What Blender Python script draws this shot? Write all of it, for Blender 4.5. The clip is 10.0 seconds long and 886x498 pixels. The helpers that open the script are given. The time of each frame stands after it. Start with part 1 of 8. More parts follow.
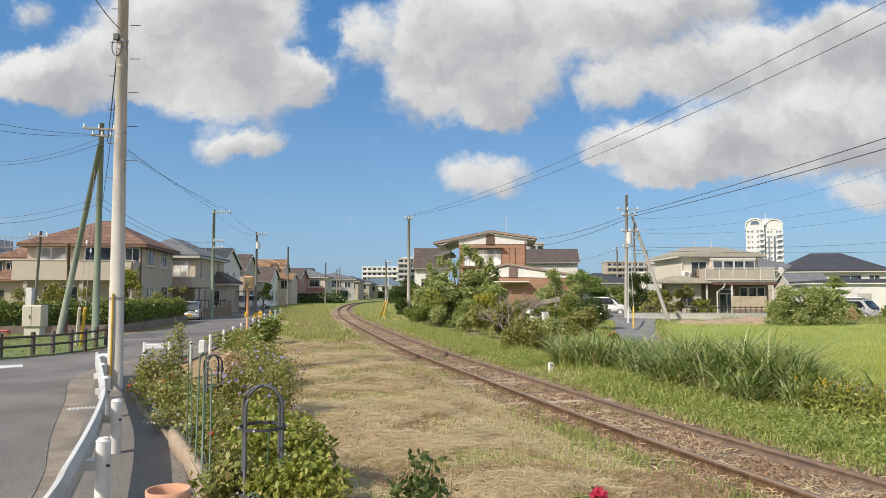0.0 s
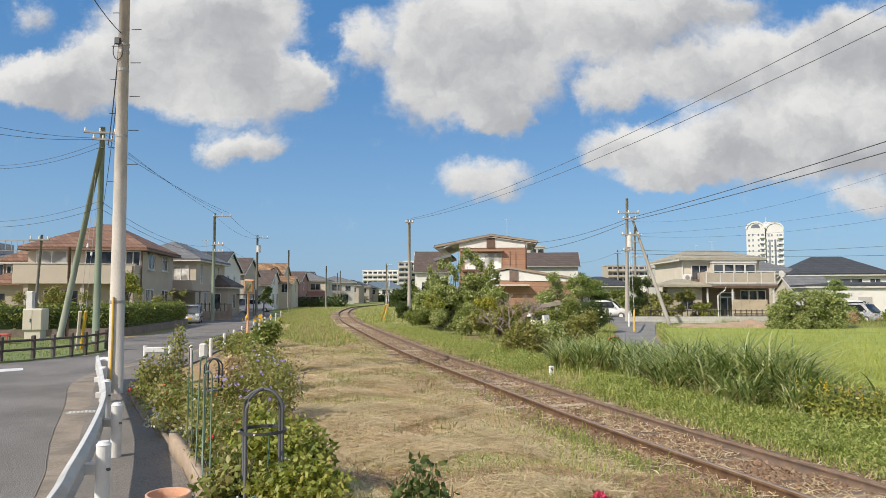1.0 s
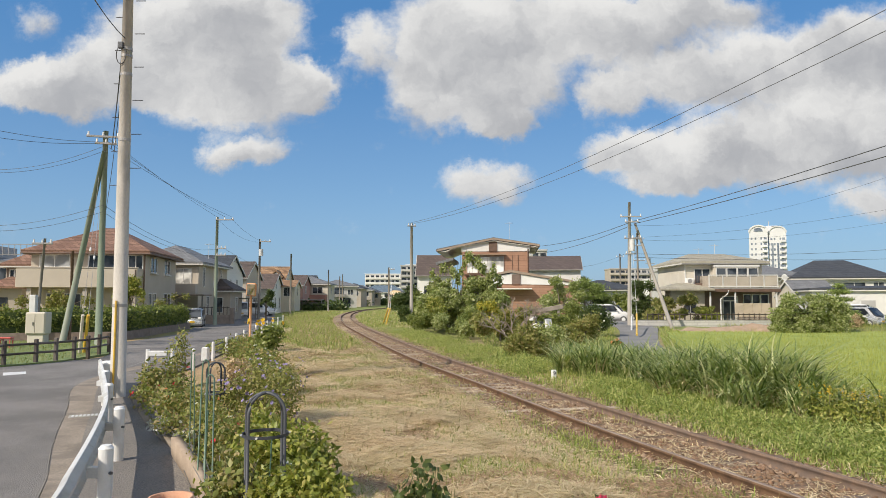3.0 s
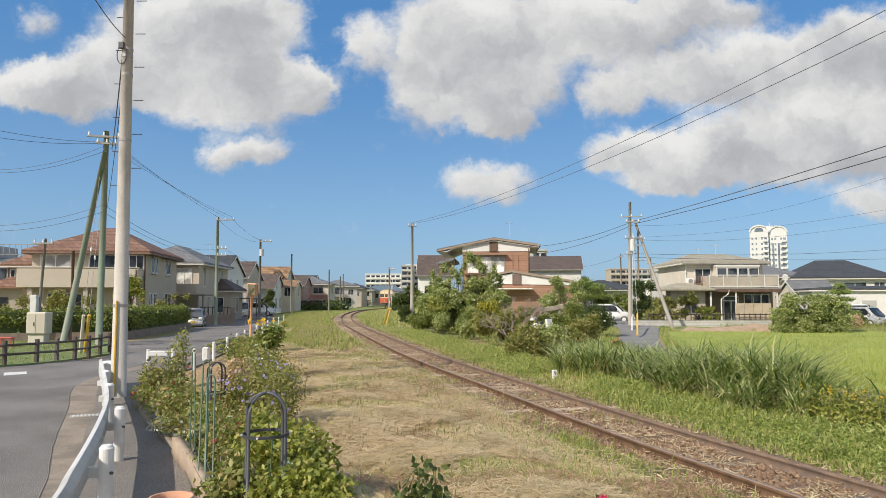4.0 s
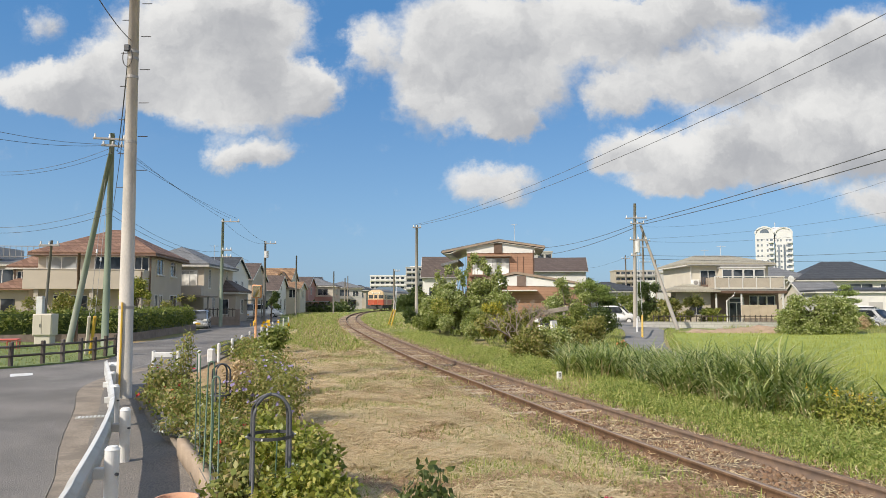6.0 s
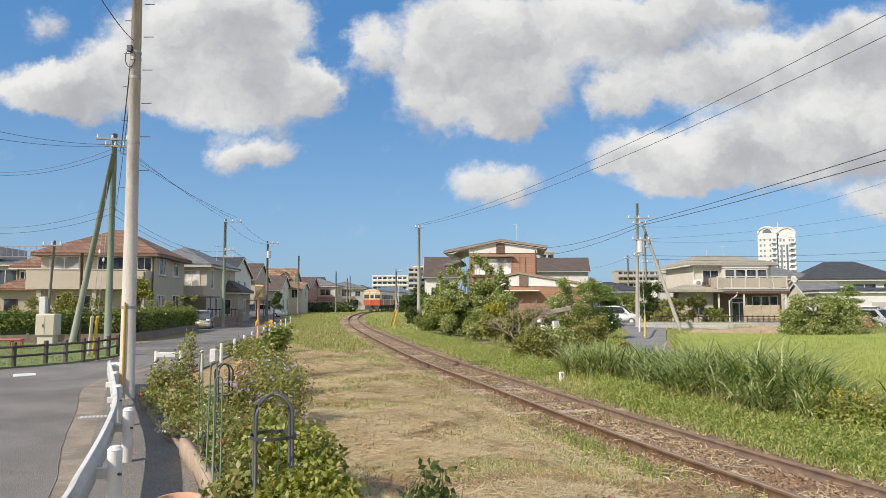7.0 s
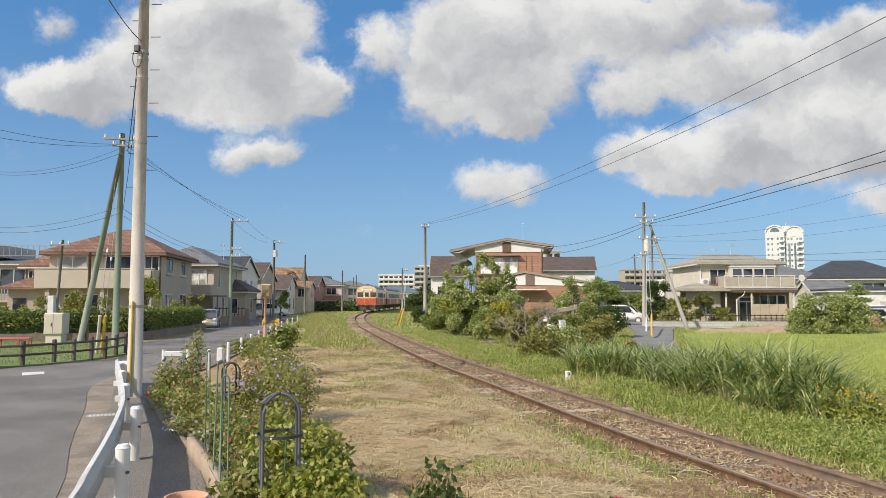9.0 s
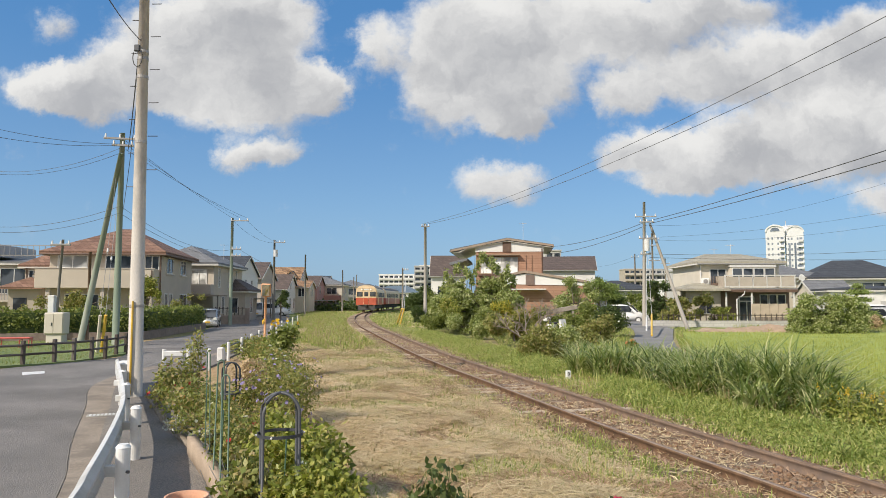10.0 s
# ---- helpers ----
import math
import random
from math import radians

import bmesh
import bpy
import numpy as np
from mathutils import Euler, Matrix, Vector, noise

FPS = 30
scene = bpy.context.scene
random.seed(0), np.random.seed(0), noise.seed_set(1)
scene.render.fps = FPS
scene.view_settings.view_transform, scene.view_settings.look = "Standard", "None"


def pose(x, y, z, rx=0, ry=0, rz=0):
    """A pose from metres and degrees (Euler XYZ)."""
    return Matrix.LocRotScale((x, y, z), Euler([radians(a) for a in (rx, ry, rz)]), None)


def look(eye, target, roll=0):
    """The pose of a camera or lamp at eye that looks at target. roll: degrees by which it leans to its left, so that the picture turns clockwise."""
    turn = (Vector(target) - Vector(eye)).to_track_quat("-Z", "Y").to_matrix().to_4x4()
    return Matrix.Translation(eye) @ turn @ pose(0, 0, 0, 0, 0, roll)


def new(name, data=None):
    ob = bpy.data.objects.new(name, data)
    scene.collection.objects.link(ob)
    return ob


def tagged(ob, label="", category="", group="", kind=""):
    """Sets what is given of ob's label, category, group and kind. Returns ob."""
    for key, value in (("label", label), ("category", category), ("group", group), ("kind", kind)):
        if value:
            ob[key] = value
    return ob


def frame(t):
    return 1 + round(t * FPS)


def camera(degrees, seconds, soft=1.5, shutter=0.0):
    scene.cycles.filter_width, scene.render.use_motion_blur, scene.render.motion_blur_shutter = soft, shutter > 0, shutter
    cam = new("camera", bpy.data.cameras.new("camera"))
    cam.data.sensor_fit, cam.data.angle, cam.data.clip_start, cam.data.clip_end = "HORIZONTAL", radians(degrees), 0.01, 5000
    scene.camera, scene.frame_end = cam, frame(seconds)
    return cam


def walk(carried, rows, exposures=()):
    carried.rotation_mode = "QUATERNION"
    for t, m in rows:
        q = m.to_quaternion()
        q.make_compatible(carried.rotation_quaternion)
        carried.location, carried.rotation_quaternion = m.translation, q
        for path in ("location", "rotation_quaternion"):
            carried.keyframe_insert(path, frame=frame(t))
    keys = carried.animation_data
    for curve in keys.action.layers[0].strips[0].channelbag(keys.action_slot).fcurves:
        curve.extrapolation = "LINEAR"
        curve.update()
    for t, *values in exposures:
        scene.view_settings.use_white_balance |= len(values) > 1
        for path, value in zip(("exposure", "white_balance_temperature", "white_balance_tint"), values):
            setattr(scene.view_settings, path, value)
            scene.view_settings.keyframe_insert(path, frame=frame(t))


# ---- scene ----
cam = camera(66.0, 10.0, soft=0.75)
walk(cam, [
    (0, pose(0, 0, 1.85, 93.650, 0, 0.000)),
    (0.5, pose(0, 0, 1.85, 93.802, 0, 0.000)),
    (1, pose(0, 0, 1.85, 93.944, 0, 0.047)),
    (1.5, pose(0, 0, 1.85, 94.030, 0, 0.071)),
    (2, pose(0, 0, 1.85, 94.163, 0, 0.142)),
    (2.5, pose(0, 0, 1.85, 94.248, 0, 0.204)),
    (4, pose(0, 0, 1.85, 94.248, 0, 0.285)),
    (4.5, pose(0, 0, 1.85, 94.258, 0, 0.347)),
    (5, pose(0, 0, 1.85, 94.277, 0, 0.460)),
    (5.5, pose(0, 0, 1.85, 94.362, 0, 0.570)),
    (7, pose(0, 0, 1.85, 94.395, 0, 0.854)),
    (7.5, pose(0, 0, 1.85, 94.395, 0, 0.973)),
    (8, pose(0, 0, 1.85, 94.381, 0, 1.139)),
    (8.5, pose(0, 0, 1.85, 94.343, 0, 1.258)),
    (9, pose(0, 0, 1.85, 94.315, 0, 1.377)),
    (9.5, pose(0, 0, 1.85, 94.286, 0, 1.391)),
    (10, pose(0, 0, 1.85, 94.286, 0, 1.391)),
], exposures=[(0, 0.0), (1, -0.03), (2.5, -0.04), (4, 0.0), (5, 0.0), (7, 0.04), (8.5, 0.02), (10, 0.01)])

# ---- sky and sun ----
SUN_EL, SUN_AZ = radians(38), radians(-130)     # azimuth clockwise from +y


class Nodes:
    """Short hand for a node tree."""

    def __init__(self, tree):
        self.t = tree
        tree.nodes.clear()

    def put(self, kind, **links):
        n = self.t.nodes.new(kind)
        for k, v in links.items():
            self.to(n, k.replace("_", " "), v)
        return n

    def to(self, n, key, v):
        s = n.inputs[int(key[1:])] if key[0] == "i" and key[1:].isdigit() else n.inputs[key]
        if isinstance(v, bpy.types.NodeSocket):
            self.t.links.new(v, s)
        else:
            s.default_value = v

    def m(self, op, a, b=0.0, c=None, clamp=False):
        n = self.t.nodes.new("ShaderNodeMath")
        n.operation, n.use_clamp = op, clamp
        for i, v in enumerate((a, b) if c is None else (a, b, c)):
            self.to(n, f"i{i}", v)
        return n.outputs[0]

    def v(self, op, a, b=(0, 0, 0)):
        n = self.t.nodes.new("ShaderNodeVectorMath")
        n.operation = op
        self.to(n, "i0", a)
        if op not in ("LENGTH", "NORMALIZE"):
            self.to(n, "i1", b)
        return n.outputs["Value"] if op in ("LENGTH", "DOT_PRODUCT") else n.outputs["Vector"]

    def mix(self, f, a, b, how="MIX"):
        n = self.t.nodes.new("ShaderNodeMix")
        n.data_type, n.blend_type = "RGBA", how
        self.to(n, "i0", f)
        self.to(n, "i6", a)
        self.to(n, "i7", b)
        return n.outputs[2]

    def noise(self, vec, scale, detail=4.0, rough=0.55, warp=0.0):
        n = self.put("ShaderNodeTexNoise", Vector=vec, Scale=scale, Detail=detail, Roughness=rough, Distortion=warp)
        return n.outputs[0]

    def smooth(self, x, lo, hi, a=0.0, b=1.0):
        n = self.t.nodes.new("ShaderNodeMapRange")
        n.interpolation_type = "SMOOTHSTEP"
        for i, v in enumerate((x, lo, hi, a, b)):
            self.to(n, f"i{i}", v)
        return n.outputs[0]


def make_sky():
    world = bpy.data.worlds.new("world")
    scene.world, world.use_nodes = world, True
    k = Nodes(world.node_tree)
    sky = k.put("ShaderNodeTexSky")
    sky.sky_type, sky.sun_disc, sky.sun_elevation, sky.sun_rotation = "NISHITA", False, SUN_EL, SUN_AZ
    sky.altitude, sky.air_density, sky.dust_density, sky.ozone_density = 20.0, 1.0, 0.5, 1.6
    way = k.put("ShaderNodeTexCoord").outputs["Generated"]
    sep = k.put("ShaderNodeSeparateXYZ", Vector=way)
    ahead = k.m("MAXIMUM", k.m("ABSOLUTE", sep.outputs[1]), 0.15)
    uv = k.put("ShaderNodeCombineXYZ", X=k.m("DIVIDE", sep.outputs[0], ahead), Y=k.m("DIVIDE", sep.outputs[2], ahead)).outputs[0]
    # ragged edges: the plane of the clouds is warped at two scales
    n1 = k.put("ShaderNodeTexNoise", Vector=uv, Scale=9.0, Detail=6.0, Roughness=0.62).outputs["Color"]
    warp = k.v("MULTIPLY", k.v("SUBTRACT", n1, (0.5, 0.5, 0.5)), (0.10, 0.07, 0.0))
    n2 = k.put("ShaderNodeTexNoise", Vector=uv, Scale=26.0, Detail=7.0, Roughness=0.66).outputs["Color"]
    p = k.v("ADD", k.v("ADD", uv, warp), k.v("MULTIPLY", k.v("SUBTRACT", n2, (0.5, 0.5, 0.5)), (0.045, 0.036, 0.0)))
    dens, lift = None, None
    # each heap: centre (across, up), half sizes, weight
    heaps = HEAPS
    for cu, cv, ru, rv, w in heaps:
        q = k.v("MULTIPLY", k.v("SUBTRACT", p, (cu, cv, 0)), (1 / ru, 1 / rv, 0))
        d = k.m("MULTIPLY", k.m("SUBTRACT", 1.2, k.v("LENGTH", q), clamp=True), w)
        g = k.m("MULTIPLY", d, k.v("DOT_PRODUCT", q, (-0.45, 0.8, 0)))
        dens = d if dens is None else k.m("ADD", dens, d)
        lift = g if lift is None else k.m("ADD", lift, g)
    lift = k.m("DIVIDE", lift, k.m("MAXIMUM", dens, 0.05))
    fine = k.noise(uv, 16.0, 9.0, 0.68)
    front = k.smooth(sep.outputs[1], 0.1, 0.3)
    far = k.smooth(k.noise(way, 2.2, 6.0, 0.6), 0.40, 0.54)          # the rest of the sky, beside and behind: unseen cloud, thickened to add fill light
    body = k.smooth(k.m("ADD", dens, k.m("MULTIPLY", k.m("SUBTRACT", fine, 0.5), 1.15)), 0.08, 0.78)
    veil = k.m("MULTIPLY", k.smooth(k.noise(k.v("MULTIPLY", p, (1.0, 1.6, 0.0)), 4.5, 9.0, 0.66), 0.50, 0.78), k.smooth(dens, -0.2, 0.5, 0.10, 0.45))
    body = k.m("MAXIMUM", body, k.m("MULTIPLY", veil, k.smooth(sep.outputs[2], 0.16, 0.34)))
    cover = k.m("ADD", k.m("MULTIPLY", body, front), k.m("MULTIPLY", far, k.m("SUBTRACT", 1.0, front)), clamp=True)
    cover = k.m("MULTIPLY", cover, k.smooth(sep.outputs[2], 0.02, 0.1))
    soft = k.noise(p, 6.5, 8.0, 0.6)
    tone = k.m("ADD", k.m("MULTIPLY", lift, 0.42), k.m("MULTIPLY", k.m("SUBTRACT", soft, 0.5), 1.9))
    tone = k.smooth(k.m("ADD", tone, k.m("MULTIPLY", dens, -0.16)), -0.62, 0.30)
    white = k.mix(tone, (0.44, 0.45, 0.475, 1), (0.83, 0.825, 0.81, 1))
    blue = k.mix(1.0, sky.outputs[0], (SKY_TINT[0], SKY_TINT[1], SKY_TINT[2], 1), "MULTIPLY")
    grad = k.mix(k.smooth(sep.outputs[2], 0.02, 0.40), (0.265, 0.455, 0.70, 1), (0.085, 0.285, 0.63, 1))
    blue = k.mix(0.6, blue, grad)
    haze = k.smooth(sep.outputs[2], 0.0, 0.16, 0.3, 0.0)
    blue = k.mix(haze, blue, (0.265, 0.385, 0.60, 1))
    col = k.mix(cover, blue, white)
    out = k.put("ShaderNodeBackground", Color=col, Strength=1.0)
    k.put("ShaderNodeOutputWorld", Surface=out.outputs[0])


SKY_TINT = (0.080, 0.102, 0.120)
HEAPS = [
    (*(-0.586, 0.321), 0.085, 0.05, 1), (*(-0.505, 0.338), 0.12, 0.062, 1), (*(-0.412, 0.37), 0.13, 0.08, 1), (*(-0.368, 0.306), 0.09, 0.052, 1),
    (*(-0.271, 0.31), 0.105, 0.065, 1), (*(-0.2, 0.323), 0.05, 0.045, 1), (*(-0.303, 0.405), 0.11, 0.08, 1), (*(-0.375, 0.436), 0.15, 0.06, 1),
    (*(-0.33, 0.219), 0.05, 0.033, 1), (*(-0.275, 0.223), 0.055, 0.024, 0.9), (*(-0.63, 0.322), 0.08, 0.04, 0.9), (*(-0.622, 0.422), 0.04, 0.03, 0.55),
    (*(-0.035, 0.31), 0.06, 0.075, 1), (*(0.062, 0.301), 0.105, 0.065, 1), (*(-0.006, 0.396), 0.12, 0.075, 1), (*(0.13, 0.387), 0.18, 0.085, 1),
    (*(0.266, 0.422), 0.18, 0.055, 1), (*(0.087, 0.267), 0.055, 0.025, 0.9), (*(-0.123, 0.379), 0.035, 0.065, 0.62), (*(0.385, 0.435), 0.12, 0.03, 0.8),
    (*(0.056, 0.174), 0.072, 0.035, 1),
    (*(0.247, 0.301), 0.05, 0.038, 1), (*(0.34, 0.327), 0.10, 0.05, 1), (*(0.45, 0.344), 0.12, 0.06, 1), (*(0.569, 0.361), 0.13, 0.065, 1),
    (*(0.663, 0.379), 0.10, 0.07, 1),
    (*(0.254, 0.224), 0.055, 0.032, 1), (*(0.329, 0.199), 0.10, 0.045, 1), (*(0.43, 0.224), 0.12, 0.065, 1), (*(0.54, 0.241), 0.13, 0.08, 1),
    (*(0.649, 0.254), 0.12, 0.085, 1), (*(0.337, 0.167), 0.07, 0.025, 0.8), (*(0.625, 0.146), 0.075, 0.03, 0.9), (*(0.76, 0.284), 0.15, 0.12, 1),
]
make_sky()
sun = new("sun", bpy.data.lights.new("sun", "SUN"))
sun.data.energy, sun.data.angle, sun.data.color = 4.8, radians(0.6), (1.0, 0.895, 0.755)
sun.matrix_world = look((0, 0, 50), Vector((0, 0, 50)) - Vector((math.sin(SUN_AZ) * math.cos(SUN_EL), math.cos(SUN_AZ) * math.cos(SUN_EL), math.sin(SUN_EL))))


# ---- materials ----
def surface(name, a, b, rough=0.8, scale=3.0, fine=40.0, bump=0.2, metal=0.0, spots=None, amount=0.5, stretch=(1, 1, 1), spec=0.4, gw=0.4):
    """A worn surface: two colours mixed by a wide and a fine noise, with relief; spots: a third colour in patches."""
    m = bpy.data.materials.new(name)
    m.use_nodes = True
    k = Nodes(m.node_tree)
    at = k.v("MULTIPLY", k.put("ShaderNodeTexCoord").outputs["Object"], stretch)
    wide, grain = k.noise(at, scale, 4.0), k.noise(at, fine, 3.0, 0.6)
    f = k.m("ADD", k.m("MULTIPLY", wide, 1 - gw), k.m("MULTIPLY", grain, gw))
    col = k.mix(k.smooth(f, 0.36, 0.64), (*a, 1), (*b, 1))
    if spots:
        col = k.mix(k.m("MULTIPLY", k.smooth(k.noise(at, scale * 0.45, 5.0, 0.65), 0.5, 0.62), amount), col, (*spots, 1))
    tint = k.put("ShaderNodeObjectInfo").outputs["Random"]
    col = k.mix(0.08, col, k.put("ShaderNodeCombineColor", Red=tint, Green=tint, Blue=tint).outputs[0])
    bp = k.put("ShaderNodeBump", Strength=bump, Distance=0.02, Height=f)
    p = k.put("ShaderNodeBsdfPrincipled", Base_Color=col, Metallic=metal, Roughness=k.smooth(grain, 0.3, 0.7, max(rough - 0.1, 0.03), min(rough + 0.08, 1)),
              Specular_IOR_Level=spec, Normal=bp.outputs[0])
    k.put("ShaderNodeOutputMaterial", Surface=p.outputs[0])
    return m


def leafy(name, cols, rough=0.5, thin=0.35, scale=1.5):
    """Leaves or blades, each its own shade, that let some light through."""
    m = bpy.data.materials.new(name)
    m.use_nodes = True
    k = Nodes(m.node_tree)
    isl = k.put("ShaderNodeNewGeometry").outputs["Random Per Island"]
    ramp = k.put("ShaderNodeValToRGB", Fac=isl)
    e = ramp.color_ramp.elements
    e[0].position, e[0].color = 0.0, (*cols[0], 1)
    e[1].position, e[1].color = 1.0, (*cols[-1], 1)
    for i, c in enumerate(cols[1:-1]):
        e.new((i + 1) / (len(cols) - 1)).color = (*c, 1)
    at = k.put("ShaderNodeTexCoord").outputs["Object"]
    f = k.noise(at, scale, 3.0)
    col = k.mix(k.smooth(f, 0.3, 0.7, 0.0, 0.35), ramp.outputs[0], k.mix(1.0, ramp.outputs[0], (0.55, 0.62, 0.5, 1), "MULTIPLY"))
    p = k.put("ShaderNodeBsdfPrincipled", Base_Color=col, Roughness=rough, Specular_IOR_Level=0.35)
    tr = k.put("ShaderNodeBsdfTranslucent", Color=k.mix(1.0, col, (1.1, 1.15, 0.6, 1), "MULTIPLY"))
    mx = k.put("ShaderNodeMixShader", Fac=thin, i1=p.outputs[0], i2=tr.outputs[0])
    k.put("ShaderNodeOutputMaterial", Surface=mx.outputs[0])
    return m


def tiled(name, a, b, course=0.28, rough=0.7, across=0.3, joint=0.75, bump=0.5):
    """Roof tiles or siding too far off to be pieces: courses with staggered joints in relief, each tile its own shade."""
    m = bpy.data.materials.new(name)
    m.use_nodes = True
    k = Nodes(m.node_tree)
    at = k.put("ShaderNodeTexCoord").outputs["Object"]
    n = k.put("ShaderNodeNewGeometry").outputs["Normal"]
    s = k.put("ShaderNodeSeparateXYZ", Vector=at)
    flat = k.put("ShaderNodeCombineXYZ", X=k.m("ADD", s.outputs[0], s.outputs[1]), Y=s.outputs[2], Z=0.0).outputs[0]
    br = k.put("ShaderNodeTexBrick", Vector=flat, Color1=(*a, 1), Color2=(*b, 1), Mortar=(a[0] * joint, a[1] * joint, a[2] * joint, 1), Scale=1.0,
               Mortar_Size=0.018, Mortar_Smooth=0.3, Bias=0.0, Brick_Width=across, Row_Height=course)
    w = k.noise(at, 1.2, 5.0, 0.6)
    col = k.mix(k.smooth(w, 0.35, 0.7, 0.0, 0.35), br.outputs[0], (a[0] * 0.6, a[1] * 0.6, a[2] * 0.6, 1))
    saw = k.m("FRACT", k.m("DIVIDE", s.outputs[2], course))
    bp = k.put("ShaderNodeBump", Strength=bump, Distance=0.03, Height=k.m("SUBTRACT", k.m("MULTIPLY", saw, -0.7), br.outputs[1]))
    p = k.put("ShaderNodeBsdfPrincipled", Base_Color=col, Roughness=rough, Specular_IOR_Level=0.35, Normal=bp.outputs[0])
    k.put("ShaderNodeOutputMaterial", Surface=p.outputs[0])
    return m


def glassy(name, tint=(0.03, 0.035, 0.04), rough=0.06):
    m = bpy.data.materials.new(name)
    m.use_nodes = True
    k = Nodes(m.node_tree)
    at = k.put("ShaderNodeTexCoord").outputs["Object"]
    col = k.mix(k.smooth(k.noise(at, 0.8, 2.0), 0.4, 0.62), (*tint, 1), (tint[0] * 3 + 0.03, tint[1] * 3 + 0.03, tint[2] * 3 + 0.03, 1))
    p = k.put("ShaderNodeBsdfPrincipled", Base_Color=col, Roughness=rough, Specular_IOR_Level=0.35)
    k.put("ShaderNodeOutputMaterial", Surface=p.outputs[0])
    return m


ASPHALT = surface("asphalt", (0.12, 0.113, 0.108), (0.32, 0.30, 0.282), 0.92, 0.5, 70.0, 0.9, spots=(0.13, 0.12, 0.115), amount=0.5, gw=0.72)
PATH = surface("path_asphalt", (0.16, 0.157, 0.155), (0.24, 0.235, 0.23), 0.9, 0.5, 120.0, 0.3)
WALKWAY = surface("walkway", (0.055, 0.047, 0.039), (0.25, 0.215, 0.18), 0.92, 0.8, 60.0, 0.9, spots=(0.15, 0.13, 0.11), gw=0.8)
CONCRETE = surface("concrete", (0.36, 0.345, 0.31), (0.48, 0.46, 0.42), 0.85, 1.5, 60.0, 0.25, spots=(0.24, 0.22, 0.19))
KERB = surface("kerb", (0.17, 0.135, 0.10), (0.33, 0.27, 0.21), 0.9, 2.0, 45.0, 0.7, spots=(0.13, 0.105, 0.08), amount=0.7, gw=0.6)
POLE_C = surface("pole_concrete", (0.40, 0.375, 0.335), (0.51, 0.475, 0.425), 0.85, 3.0, 50.0, 0.3, spots=(0.30, 0.28, 0.25), amount=0.7, stretch=(1, 1, 0.35), gw=0.5)
POLE_G = surface("pole_green", (0.13, 0.18, 0.125), (0.21, 0.26, 0.19), 0.7, 2.0, 50.0, 0.15, spots=(0.33, 0.33, 0.28), stretch=(1, 1, 0.3))
POLE_DK = surface("pole_dark", (0.10, 0.095, 0.08), (0.17, 0.155, 0.13), 0.8, 2.0, 40.0, 0.2, stretch=(1, 1, 0.25))
POLE_S = surface("pole_silvered", (0.27, 0.245, 0.21), (0.36, 0.33, 0.29), 0.85, 2.0, 40.0, 0.2, stretch=(1, 1, 0.25))
POLE_W = surface("pole_wood", (0.24, 0.20, 0.16), (0.34, 0.29, 0.24), 0.85, 2.0, 40.0, 0.2, stretch=(1, 1, 0.25))
RUST = surface("rail_rust", (0.095, 0.052, 0.028), (0.19, 0.108, 0.058), 0.95, 6.0, 90.0, 0.35, spots=(0.07, 0.04, 0.024), spec=0.1)
RAILTOP = surface("rail_head", (0.20, 0.13, 0.085), (0.30, 0.21, 0.145), 0.65, 5.0, 80.0, 0.1, metal=0.1, spec=0.25)
SLEEPER = surface("sleeper", (0.12, 0.078, 0.052), (0.23, 0.16, 0.11), 0.95, 4.0, 60.0, 0.6, spots=(0.36, 0.27, 0.18), spec=0.1, amount=0.6, stretch=(0.3, 1, 1))
SLEEPER_C = surface("sleeper_worn", (0.36, 0.28, 0.20), (0.50, 0.41, 0.31), 0.95, 4.0, 60.0, 0.4, spots=(0.26, 0.19, 0.15))
BALLAST = surface("ballast", (0.17, 0.115, 0.065), (0.36, 0.255, 0.155), 0.95, 14.0, 70.0, 1.0, spots=(0.46, 0.35, 0.21), amount=0.6, spec=0.05, gw=0.5)
WHITE_P = surface("white_paint", (0.74, 0.74, 0.73), (0.80, 0.80, 0.79), 0.5, 3.0, 40.0, 0.06, spots=(0.55, 0.52, 0.48), amount=0.45)
GALV = surface("galvanised", (0.60, 0.61, 0.61), (0.70, 0.705, 0.70), 0.5, 2.5, 60.0, 0.08, metal=0.15, spots=(0.44, 0.42, 0.38), amount=0.6)
FENCE = surface("fence_brown", (0.055, 0.04, 0.032), (0.085, 0.065, 0.05), 0.7, 5.0, 60.0, 0.2)
IRON = surface("dark_iron", (0.035, 0.04, 0.05), (0.055, 0.06, 0.07), 0.5, 10.0, 80.0, 0.1, metal=0.2)
GREENROD = surface("green_rod", (0.06, 0.13, 0.08), (0.09, 0.17, 0.11), 0.45, 10.0, 80.0, 0.08)
YELLOW = surface("yellow_cover", (0.72, 0.44, 0.03), (0.80, 0.52, 0.05), 0.5, 4.0, 50.0, 0.08, spots=(0.55, 0.34, 0.06))
ORANGE = surface("orange_paint", (0.55, 0.24, 0.08), (0.64, 0.30, 0.11), 0.55, 4.0, 50.0, 0.08, spots=(0.44, 0.24, 0.13))
WIRE = surface("wire", (0.03, 0.03, 0.033), (0.05, 0.05, 0.052), 0.6, 3.0, 20.0, 0.0)
BEIGE = surface("wall_beige", (0.50, 0.44, 0.36), (0.56, 0.495, 0.41), 0.9, 0.6, 60.0, 0.15, spots=(0.45, 0.40, 0.33), amount=0.35)
BEIGE_D = surface("wall_taupe", (0.41, 0.36, 0.305), (0.47, 0.415, 0.355), 0.9, 0.6, 60.0, 0.15, spots=(0.36, 0.32, 0.27), amount=0.35)
